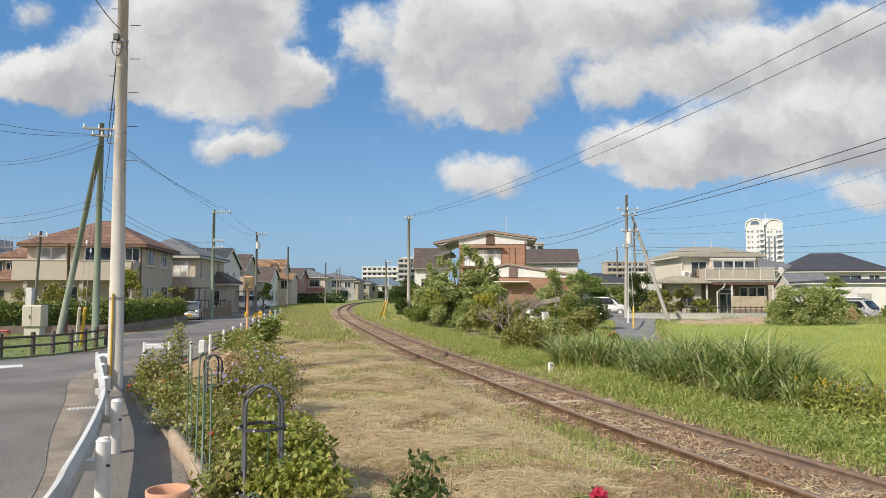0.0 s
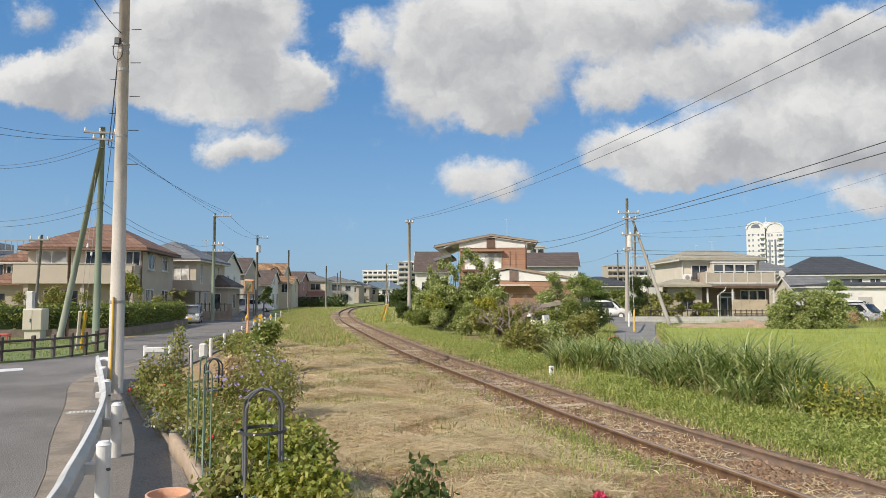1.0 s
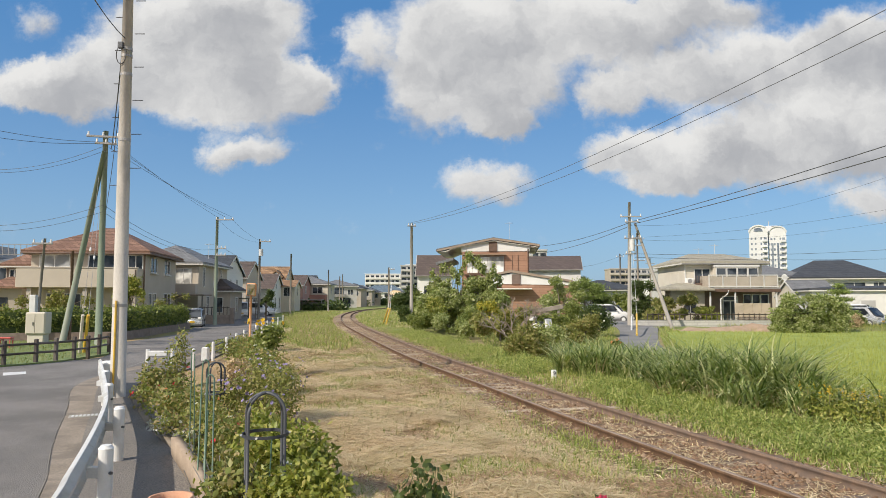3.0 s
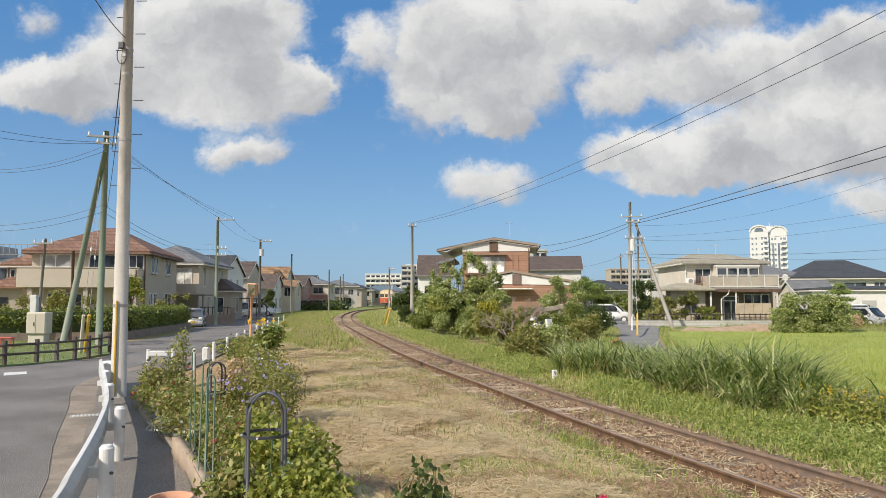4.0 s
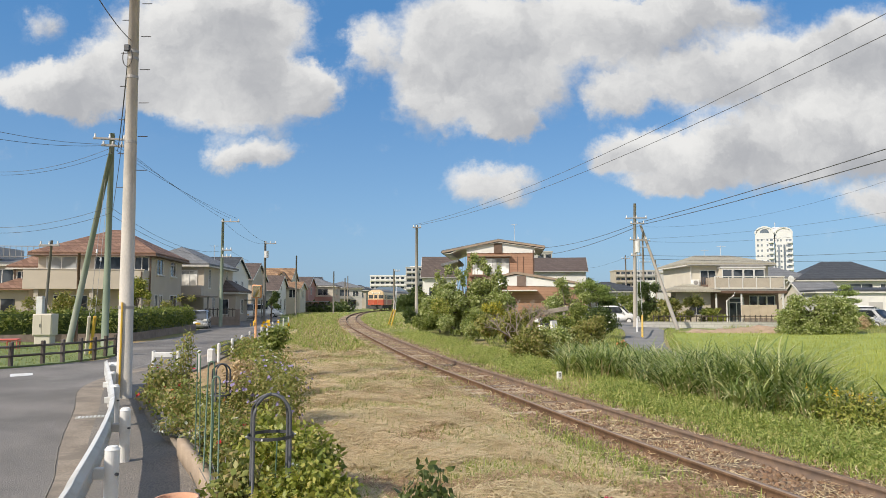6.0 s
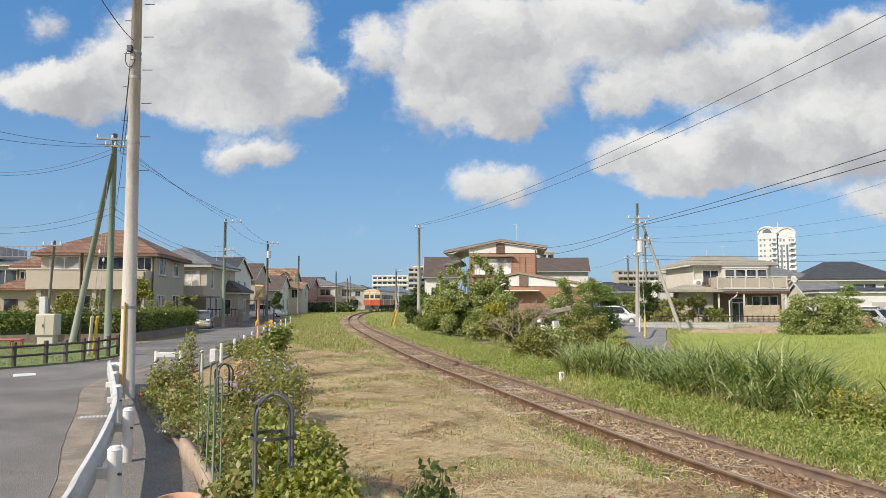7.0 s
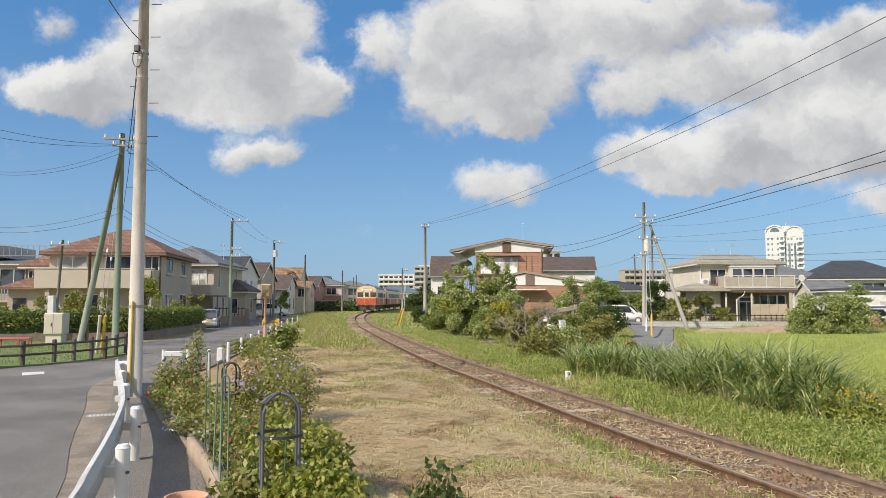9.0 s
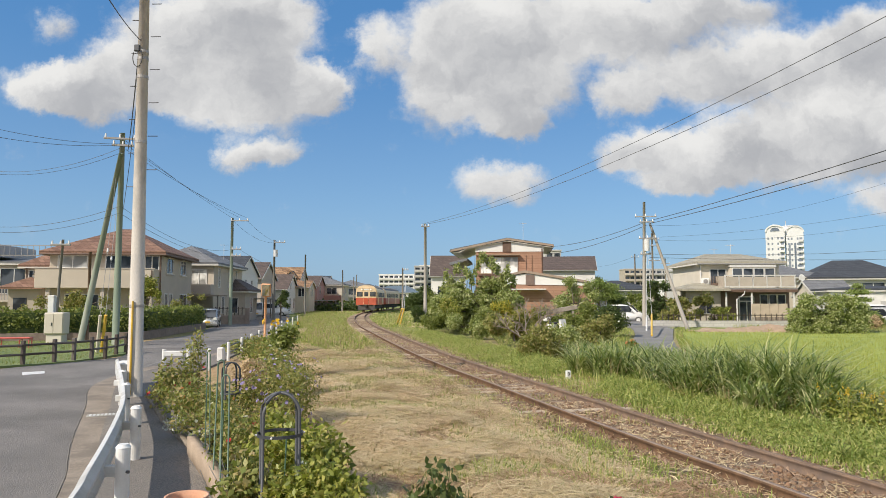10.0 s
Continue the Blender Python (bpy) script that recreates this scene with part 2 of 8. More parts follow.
CREAM = surface("wall_cream", (0.58, 0.53, 0.44), (0.65, 0.60, 0.51), 0.88, 0.6, 60.0, 0.12, spots=(0.50, 0.46, 0.38), amount=0.4)
WHITE_W = surface("wall_white", (0.70, 0.69, 0.67), (0.77, 0.76, 0.74), 0.85, 0.6, 50.0, 0.1, spots=(0.60, 0.59, 0.57), amount=0.4)
GREY_W = surface("wall_grey", (0.42, 0.41, 0.40), (0.50, 0.49, 0.48), 0.88, 0.6, 50.0, 0.1)
BROWN_W = tiled("wall_brown", (0.37, 0.215, 0.145), (0.40, 0.235, 0.16), 0.24, 0.8, 6.0, 0.8, 0.25)
ROSE_W = surface("wall_rose", (0.36, 0.19, 0.16), (0.42, 0.23, 0.19), 0.88, 0.6, 50.0, 0.1)
ROOF_T = tiled("roof_terracotta", (0.19, 0.105, 0.072), (0.31, 0.185, 0.13), 0.3, 0.75, 0.4, 0.55)
ROOF_O = tiled("roof_mottled_orange", (0.20, 0.12, 0.07), (0.40, 0.255, 0.15), 0.35, 0.75, 0.6)
ROOF_B = tiled("roof_brown", (0.105, 0.08, 0.07), (0.15, 0.115, 0.10))
ROOF_G = tiled("roof_grey", (0.17, 0.175, 0.185), (0.22, 0.225, 0.235))
ROOF_K = tiled("roof_black", (0.055, 0.06, 0.07), (0.08, 0.085, 0.095))
ROOF_S = tiled("roof_sand", (0.36, 0.33, 0.26), (0.43, 0.40, 0.32))
ROOF_BL = tiled("roof_blue", (0.12, 0.17, 0.22), (0.16, 0.21, 0.26))
EAVE = surface("eave_white", (0.60, 0.58, 0.54), (0.68, 0.66, 0.62), 0.7, 2.0, 40.0, 0.05)
TIMBER = surface("dark_timber", (0.10, 0.055, 0.035), (0.15, 0.085, 0.055), 0.7, 3.0, 60.0, 0.15)
TAN = surface("tan_panel", (0.46, 0.37, 0.27), (0.53, 0.43, 0.32), 0.75, 2.0, 50.0, 0.08)
BALC = surface("balcony_panel", (0.40, 0.345, 0.28), (0.47, 0.41, 0.34), 0.35, 1.5, 30.0, 0.02)
FRAME = surface("window_frame", (0.30, 0.29, 0.28), (0.36, 0.35, 0.34), 0.5, 3.0, 30.0, 0.02, metal=0.3)
FRAME_W = surface("window_frame_white", (0.66, 0.65, 0.63), (0.72, 0.71, 0.69), 0.5, 3.0, 30.0, 0.02)
GLASS = glassy("window_glass", (0.02, 0.024, 0.03), 0.08)
CURTAIN = glassy("curtained_glass", (0.28, 0.28, 0.27), 0.12)
BLOCK = tiled("block_wall", (0.52, 0.51, 0.48), (0.58, 0.57, 0.54), 0.2, 0.9, 0.4, 0.8, 0.3)
BRICK = surface("old_brick", (0.20, 0.15, 0.12), (0.29, 0.23, 0.19), 0.9, 3.0, 50.0, 0.3)
EARTH = surface("dry_earth", (0.36, 0.25, 0.16), (0.47, 0.34, 0.23), 0.95, 2.5, 50.0, 0.5, spots=(0.28, 0.19, 0.12))
BARK = surface("bark", (0.10, 0.075, 0.055), (0.18, 0.14, 0.105), 0.9, 6.0, 50.0, 0.6, stretch=(1, 1, 0.25))
TERRA = surface("terracotta_pot", (0.52, 0.25, 0.14), (0.62, 0.33, 0.20), 0.8, 6.0, 60.0, 0.15, spots=(0.62, 0.45, 0.34), amount=0.5)
CAR_W = surface("car_white", (0.76, 0.77, 0.78), (0.80, 0.80, 0.81), 0.22, 1.0, 10.0, 0.0, spec=0.6)
CAR_S = surface("car_silver", (0.50, 0.51, 0.52), (0.56, 0.57, 0.58), 0.25, 1.0, 10.0, 0.0, metal=0.4, spec=0.6)
CAR_B = surface("car_blue", (0.04, 0.12, 0.32), (0.05, 0.14, 0.36), 0.25, 1.0, 10.0, 0.0, spec=0.6)
RUBBER = surface("rubber", (0.02, 0.02, 0.02), (0.035, 0.035, 0.035), 0.8, 10.0, 60.0, 0.1)
T_CREAM = surface("train_cream", (0.78, 0.585, 0.37), (0.83, 0.64, 0.42), 0.4, 1.0, 30.0, 0.03, spots=(0.60, 0.42, 0.22), amount=0.3)
T_RED = surface("train_vermilion", (0.50, 0.072, 0.022), (0.55, 0.095, 0.03), 0.4, 1.0, 30.0, 0.03, spots=(0.46, 0.09, 0.04), amount=0.4)
T_ROOF = surface("train_roof", (0.12, 0.12, 0.12), (0.18, 0.175, 0.17), 0.8, 1.5, 40.0, 0.1)
T_DARK = surface("underframe", (0.03, 0.028, 0.026), (0.055, 0.05, 0.045), 0.8, 4.0, 50.0, 0.2)
RED = surface("red_paint", (0.55, 0.08, 0.06), (0.62, 0.11, 0.08), 0.5, 3.0, 40.0, 0.05)
T_GLASS = glassy("train_glass", (0.02, 0.022, 0.025), 0.4)
BLACK = surface("black_paint", (0.02, 0.02, 0.022), (0.03, 0.03, 0.032), 0.5, 5.0, 40.0, 0.05)


def glow(name, col, power):
    m = bpy.data.materials.new(name)
    m.use_nodes = True
    k = Nodes(m.node_tree)
    e = k.put("ShaderNodeEmission", Color=(*col, 1), Strength=power)
    k.put("ShaderNodeOutputMaterial", Surface=e.outputs[0])
    return m


HEADLAMP = glow("headlamp", (1.0, 0.93, 0.75), 1.1)

GRASS = leafy("grass_green", [(0.17, 0.22, 0.055), (0.27, 0.32, 0.085), (0.38, 0.38, 0.13), (0.50, 0.42, 0.20)], 0.6, 0.3, 0.7)
GRASS_R = leafy("verge_green", [(0.17, 0.24, 0.05), (0.29, 0.37, 0.085), (0.42, 0.46, 0.14), (0.60, 0.54, 0.25)], 0.6, 0.32, 0.7)
LAWN = leafy("lawn", [(0.15, 0.20, 0.055), (0.23, 0.28, 0.08), (0.32, 0.33, 0.13), (0.38, 0.31, 0.17)], 0.6, 0.3)
STRAW = leafy("cut_straw", [(0.36, 0.24, 0.13), (0.73, 0.57, 0.35), (0.86, 0.73, 0.50), (0.58, 0.42, 0.24), (0.80, 0.66, 0.43)], 0.6, 0.12, 0.9)
REED = leafy("long_leaf", [(0.10, 0.15, 0.045), (0.22, 0.29, 0.09), (0.38, 0.43, 0.17), (0.62, 0.59, 0.34)], 0.4, 0.38)
RICE = leafy("rice", [(0.33, 0.36, 0.08), (0.39, 0.42, 0.10), (0.46, 0.46, 0.14)], 0.6, 0.3, 0.25)
LEAF = leafy("leaf_green", [(0.11, 0.145, 0.035), (0.19, 0.235, 0.06), (0.28, 0.32, 0.09), (0.38, 0.39, 0.14)], 0.42, 0.38)
LEAF_P = leafy("leaf_pale", [(0.19, 0.24, 0.07), (0.33, 0.38, 0.13), (0.47, 0.50, 0.23), (0.60, 0.60, 0.36)], 0.38, 0.42)
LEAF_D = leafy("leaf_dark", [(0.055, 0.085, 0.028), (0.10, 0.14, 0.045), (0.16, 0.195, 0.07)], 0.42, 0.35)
LEAF_L = leafy("leaf_light", [(0.13, 0.17, 0.035), (0.27, 0.31, 0.065), (0.40, 0.41, 0.10), (0.50, 0.44, 0.15)], 0.42, 0.36)
LEAF_B = leafy("leaf_bed", [(0.15, 0.19, 0.05), (0.26, 0.30, 0.085), (0.38, 0.38, 0.14), (0.45, 0.34, 0.16), (0.20, 0.25, 0.07)], 0.5, 0.36)
LEAF_Y = leafy("leaf_yellow", [(0.36, 0.32, 0.04), (0.50, 0.43, 0.06), (0.58, 0.50, 0.10), (0.26, 0.30, 0.06), (0.18, 0.24, 0.05)], 0.5, 0.3)
LEAF_O = leafy("leaf_olive", [(0.15, 0.17, 0.045), (0.25, 0.265, 0.07), (0.36, 0.35, 0.12), (0.39, 0.31, 0.14)], 0.5, 0.35)
NEEDLE = leafy("pine_needles", [(0.16, 0.22, 0.06), (0.25, 0.32, 0.09), (0.34, 0.40, 0.13)], 0.5, 0.25)
BANK = leafy("bank_leaf", [(0.16, 0.22, 0.055), (0.31, 0.38, 0.10), (0.45, 0.49, 0.16), (0.58, 0.55, 0.24)], 0.5, 0.4)
THATCH = leafy("brown_thatch", [(0.26, 0.15, 0.085), (0.44, 0.28, 0.17), (0.58, 0.40, 0.26)], 0.8, 0.05)
STEM = leafy("green_stem", [(0.16, 0.20, 0.07), (0.25, 0.28, 0.11), (0.30, 0.25, 0.13)], 0.6, 0.1)
DRY = leafy("dry_stalks", [(0.465, 0.341, 0.202), (0.620, 0.480, 0.295), (0.372, 0.264, 0.171)], 0.7, 0.15)
P_RED = leafy("petal_red", [(0.55, 0.03, 0.04), (0.65, 0.06, 0.07)], 0.5, 0.3)
P_PINK = leafy("petal_pink", [(0.70, 0.05, 0.14), (0.80, 0.12, 0.22)], 0.5, 0.3)
P_LILAC = leafy("petal_lilac", [(0.34, 0.27, 0.55), (0.45, 0.38, 0.66)], 0.5, 0.3)
P_WHITE = leafy("petal_white", [(0.70, 0.70, 0.66), (0.80, 0.80, 0.76)], 0.5, 0.3)
P_YEL = leafy("petal_yellow", [(0.75, 0.45, 0.03), (0.82, 0.55, 0.05)], 0.5, 0.3)
P_ORANGE = leafy("petal_orange", [(0.75, 0.22, 0.08), (0.80, 0.35, 0.15)], 0.5, 0.3)


# ---- mesh helpers ----
def finish(name, bm, material, parent=None, label="", smooth=False):
    me = bpy.data.meshes.new(name)
    bm.normal_update()
    bm.to_mesh(me)
    bm.free()
    me.materials.append(material)
    if smooth:
        for f in me.polygons:
            f.use_smooth = True
    ob = new(name, me)
    if parent:
        ob.parent = parent
    if label:
        ob["label"] = label
    return ob


part = finish


def empty(name, m, label, category, group="", kind=""):
    ob = new(name)
    ob.matrix_world = m
    return tagged(ob, label, category, group, kind)


def box(x0, x1, y0, y1, z0, z1, bm=None, bevel=0.0):
    bm = bm or bmesh.new()
    vs = [bm.verts.new((x, y, z)) for z in (z0, z1) for y in (y0, y1) for x in (x0, x1)]
    fs = [bm.faces.new([vs[i] for i in q]) for q in ((0, 2, 3, 1), (4, 5, 7, 6), (0, 1, 5, 4), (2, 6, 7, 3), (0, 4, 6, 2), (1, 3, 7, 5))]
    if bevel:
        es = list({e for f in fs for e in f.edges})
        bmesh.ops.bevel(bm, geom=es, offset=bevel, segments=1, affect="EDGES", clamp_overlap=True)
    return bm


def tube(points, r0, r1=None, sides=8, bm=None, cap=True):
    """A round bar along points, tapering from r0 to r1."""
    bm = bm or bmesh.new()
    r1 = r0 if r1 is None else r1
    pts = [Vector(p) for p in points]
    rings = []
    for i, p in enumerate(pts):
        d = (pts[min(i + 1, len(pts) - 1)] - pts[max(i - 1, 0)]).normalized()
        a = d.cross(Vector((0, 0, 1)) if abs(d.z) < 0.9 else Vector((1, 0, 0))).normalized()
        b = d.cross(a)
        r = r0 + (r1 - r0) * i / max(len(pts) - 1, 1)
        rings.append([bm.verts.new(p + r * (math.cos(w) * a + math.sin(w) * b)) for w in (2 * math.pi * j / sides for j in range(sides))])
    for q0, q1 in zip(rings, rings[1:]):
        for j in range(sides):
            bm.faces.new((q0[j], q0[(j + 1) % sides], q1[(j + 1) % sides], q1[j]))
    if cap:
        bm.faces.new(rings[0])
        bm.faces.new(list(reversed(rings[-1])))
    return bm


def prism(outline, lo, hi, axis="y", bm=None):
    """A closed outline of (a, b) pushed from lo to hi along an axis."""
    bm = bm or bmesh.new()
    at = {"y": lambda a, b, t: (a, t, b), "x": lambda a, b, t: (t, a, b), "z": lambda a, b, t: (a, b, t)}[axis]
    q = [[bm.verts.new(at(a, b, t)) for a, b in outline] for t in (lo, hi)]
    n = len(outline)
    bm.faces.new(q[0])
    bm.faces.new(list(reversed(q[1])))
    for i in range(n):
        bm.faces.new((q[0][i], q[1][i], q[1][(i + 1) % n], q[0][(i + 1) % n]))
    bmesh.ops.recalc_face_normals(bm, faces=bm.faces[:])
    return bm


def sag(a, b, drop, n=14):
    a, b = Vector(a), Vector(b)
    return [a.lerp(b, i / n) - Vector((0, 0, 4 * drop * (i / n) * (1 - i / n))) for i in range(n + 1)]


def spline(ctrl, step):
    """Points every step metres along a smooth curve through ctrl."""
    c = [Vector(p) for p in ctrl]
    c = [2 * c[0] - c[1]] + c + [2 * c[-1] - c[-2]]
    raw = []
    for i in range(1, len(c) - 2):
        for j in range(24):
            t = j / 24
            raw.append(0.5 * (2 * c[i] + (c[i + 1] - c[i - 1]) * t + (2 * c[i - 1] - 5 * c[i] + 4 * c[i + 1] - c[i + 2]) * t * t
                              + (3 * c[i] - c[i - 1] - 3 * c[i + 1] + c[i + 2]) * t ** 3))
    raw.append(c[-2])
    out, need = [raw[0]], step
    for a, b in zip(raw, raw[1:]):
        seg = (b - a).length
        while seg >= need > 0:
            a = a.lerp(b, need / seg)
            out.append(a)
            seg, need = (b - a).length, step
        need -= seg
    return out


def raw_mesh(name, verts, faces, material, parent=None):
    me = bpy.data.meshes.new(name)
    v, f = np.asarray(verts, np.float32), np.asarray(faces, np.int32)
    me.vertices.add(len(v))
    me.vertices.foreach_set("co", v.ravel())
    n = f.shape[1]
    me.loops.add(f.size)
    me.loops.foreach_set("vertex_index", f.ravel())
    me.polygons.add(len(f))
    me.polygons.foreach_set("loop_start", np.arange(0, f.size, n, dtype=np.int32))
    me.update(calc_edges=True)
    me.materials.append(material)
    ob = new(name, me)
    if parent:
        ob.parent = parent
    return ob


rng = np.random.default_rng(7)


def blades(name, roots, height, width, lean, material, parent=None, droop=0.35, spread=0.5, lay=1.0):
    """Grass or long leaves from roots (n, 3): three joints each, bent over."""
    n = len(roots)
    h = height * rng.uniform(1 - spread, 1 + spread * 0.6, n)
    a = rng.uniform(0, 2 * np.pi, n)
    d = np.stack([np.cos(a), np.sin(a), np.zeros(n)], 1)
    s = np.stack([-np.sin(a), np.cos(a), np.zeros(n)], 1) * (width * rng.uniform(0.7, 1.3, n))[:, None] / 2
    tilt = rng.uniform(0.1, 1.0, n) * lean
    out = d * (h * tilt)[:, None]
    up = np.zeros((n, 3))
    up[:, 2] = lay * h * np.sqrt(np.clip(1 - np.minimum(tilt, 0.98) ** 2, 0.03, 1))
    p0, p1 = roots, roots + out * 0.3 + up * 0.55
    p2 = roots + out * 1.05 + up * (1 - droop * np.minimum(tilt, 1) * 1.3)[:, None]
    v = np.stack([p0 - s, p0 + s, p1 + s * 0.85, p1 - s * 0.85, p2], 1).reshape(-1, 3)
    i = (np.arange(n) * 5)[:, None]
    f = np.concatenate([i + [0, 1, 2], i + [0, 2, 3], i + [3, 2, 4]])
    ob = raw_mesh(name, v, f, material, parent)
    ob["kind"] = "stuff"
    return ob


def strands(name, roots, length, width, material, parent=None, rise=0.05):
    """Cut stalks lying on the ground, combed in drifting directions."""
    n = len(roots)
    field = np.array([noise.noise((p[0] * 0.5, p[1] * 0.5, 9.0)) for p in roots]) * 6.0 + 0.9
    a = field + rng.normal(0, 1.0, n)
    d = np.stack([np.cos(a), np.sin(a), np.zeros(n)], 1)
    s = np.stack([-np.sin(a), np.cos(a), np.zeros(n)], 1)
    h = length * rng.uniform(0.4, 1.4, n)
    c = rng.normal(0, 0.14, n)
    w = width * rng.uniform(0.6, 1.3, n)
    z0 = rng.uniform(0.0, rise, n)
    rows = []
    for t, k in ((-0.5, 0.7), (-0.15, 1.0), (0.2, 0.9), (0.5, 0.3)):
        p = roots + d * (h * t)[:, None] + s * (h * c * (1 - 4 * t * t))[:, None]
        p[:, 2] += z0 + rng.uniform(-0.012, 0.02, n)
        q = s * (w * k * 0.5)[:, None]
        q[:, 2] += rng.uniform(-0.4, 0.4, n) * w * k * 0.5
        rows += [p - q, p + q]
    v = np.stack(rows, 1).reshape(-1, 3)
    i = (np.arange(n) * 8)[:, None]
    f = np.concatenate([i + [2 * j, 2 * j + 1, 2 * j + 3, 2 * j + 2] for j in range(3)])
    ob = raw_mesh(name, v, f, material, parent)
    ob["kind"] = "stuff"
    return ob


def arching(name, roots, height, width, material, parent=None, bend=1.0):
    """Long strap leaves in five joints that rise and bow over."""
    n, m = len(roots), 6
    h = height * rng.uniform(0.55, 1.3, n)
    a = rng.uniform(0, 2 * np.pi, n)
    d = np.stack([np.cos(a), np.sin(a), np.zeros(n)], 1)
    s = np.stack([-np.sin(a), np.cos(a), np.zeros(n)], 1)
    lean = rng.uniform(0.15, 0.75, n) * bend
    drop = rng.uniform(0.2, 0.75, n) * bend
    rows = []
    for j in range(m):
        t = j / (m - 1)
        c = roots + d * (h * lean * t ** 1.6)[:, None]
        c[:, 2] += h * (t - drop * 0.62 * t ** 3)
        w = (width * (1 - t ** 2.5) * 0.5 + 0.001) * rng.uniform(0.8, 1.2, n)
        rows += [c - s * w[:, None], c + s * w[:, None]]
    v = np.stack(rows, 1).reshape(-1, 3)
    i = (np.arange(n) * 2 * m)[:, None]
    f = np.concatenate([i + [2 * j, 2 * j + 1, 2 * j + 3, 2 * j + 2] for j in range(m - 1)])
    ob = raw_mesh(name, v, f, material, parent)
    ob["kind"] = "stuff"
    return ob


def leaf_points(blobs, n, shell=0.55):
    """Points in ellipsoids (x, y, z, rx, ry, rz), more of them near the skin."""
    b = np.array(blobs, float)
    w = (b[:, 3] * b[:, 4] + b[:, 3] * b[:, 5] + b[:, 4] * b[:, 5])
    k = rng.choice(len(b), n, p=w / w.sum())
    d = rng.normal(size=(n, 3))
    d /= np.linalg.norm(d, axis=1)[:, None]
    r = rng.uniform(shell ** 2, 1.05, n) ** 0.5
    # lumps break up the outline
    lump = 1 + 0.22 * np.sin(d[:, 0] * 7 + k) * np.sin(d[:, 1] * 6 + 2 * k) + 0.16 * np.sin(d[:, 2] * 9 + k * 3)
    return b[k, :3] + d * b[k, 3:] * (r * lump)[:, None], d


def leaves(name, blobs, n, size, material, parent=None, shell=0.55, long=1.7):
    p, d = leaf_points(blobs, n, shell)
    a = rng.normal(size=(n, 3)) + d * 0.3
    a[:, 2] -= 0.3
    a /= np.linalg.norm(a, axis=1)[:, None]
    q = np.cross(a, rng.normal(size=(n, 3)) + d * 1.2)
    q /= np.linalg.norm(q, axis=1)[:, None] + 1e-6
    s = (size * rng.uniform(0.6, 1.35, n))[:, None]
    nr = np.cross(a, q)
    v = np.stack([p, p + a * s * long * 0.5 + q * s * 0.5 + nr * s * 0.12, p + a * s * long, p + a * s * long * 0.5 - q * s * 0.5 + nr * s * 0.12], 1).reshape(-1, 3)
    i = (np.arange(n) * 4)[:, None]
    f = np.concatenate([i + [0, 1, 2], i + [0, 2, 3]])
    ob = raw_mesh(name, v, f, material, parent)
    ob["kind"] = "stuff"
    return ob


# ---- ground ----
RAIL_L = [(11.4, -20), (4.9, 0), (3.24, 5.64), (2.18, 8.95), (0.71, 14.2), (-1.4, 22.0), (-4.75, 37), (-7.25, 49), (-10.3, 67), (-12.2, 82), (-13.6, 97),
          (-14.3, 109), (-14.1, 120), (-12.6, 146), (-8.0, 172), (1.0, 200), (14.0, 226), (34.0, 256)]
LEFT = spline([(x, y, 0.0) for x, y in RAIL_L], 0.5)
GAUGE = 0.96


def side(points, off):
    """A line beside another, off metres to its right as it runs."""
    out = []
    for i, p in enumerate(points):
        d = (points[min(i + 1, len(points) - 1)] - points[max(i - 1, 0)]).normalized()
        out.append(p + Vector((d.y, -d.x, 0)) * off)
    return out


CENTRE = side(LEFT, GAUGE / 2)
CY, CX = np.array([p.y for p in CENTRE]), np.array([p.x for p in CENTRE])
# kerb line along the road, nearest the railway
ROAD_R = [(-1.2, -12), (-2.0, -4), (-3.0, 3.5), (-3.99, 6.79), (-5.5, 9.75), (-6.9, 12.62), (-8.6, 16.07), (-9.27, 19.83), (-8.82, 22.16), (-9.16, 25.37), (-9.51, 29.68), (-11.12, 39.22),
          (-13.98, 53.98), (-16.6, 66), (-22.5, 90), (-32, 125), (-48, 180)]
ROAD_L = [(-9.5, -12), (-11.0, 3), (-14.0, 13.0), (-13.2, 20.5), (-12.46, 22.16), (-12.08, 24.61), (-15.0, 31.2), (-15.22, 35.25), (-15.83, 41.21), (-18.3, 50), (-20.5, 60), (-26.5, 90), (-36, 125), (-53, 180)]


def across(line, y):
    xs, ys = np.array([p[0] for p in line]), np.array([p[1] for p in line])
    o = np.argsort(ys)
    return np.interp(y, ys[o], xs[o])


def ground_z(x, y):
    """The lie of the land: the railway at 0, the road a little lower, the paddy lowest."""
    x, y = np.asarray(x, float), np.asarray(y, float)
    r = across(ROAD_R, y)
    c = np.interp(y, CY, CX)
    z = np.zeros_like(x)
    left = np.clip((r + 2.75 - x) / 0.7, 0, 1)
    z = z - 0.17 * left * left * (3 - 2 * left)
    far = np.clip((y - 110) / 60, 0, 1)
    right = np.clip((x - c - 3.2) / 2.6, 0, 1) * np.clip((48 - y) / 6, 0, 1)
    z = z - 0.45 * right * right * (3 - 2 * right)
    right2 = np.clip((x - c - 3) / 4, 0, 1) * np.clip((y - 42) / 6, 0, 1)
    z = z - 0.12 * right2 * (1 - far)
    bumpy = 0.035 * np.sin(x * 1.7 + 0.6 * np.sin(y * 0.9)) * np.sin(y * 1.1 + x * 0.3) + 0.02 * np.sin(x * 4.1 + y * 2.7)
    bed = np.clip((np.abs(x - c) - 0.9) / 1.2, 0, 1)
    z = z + bumpy * bed * (1 - left) * np.clip(1.2 - right, 0, 1)
    return z


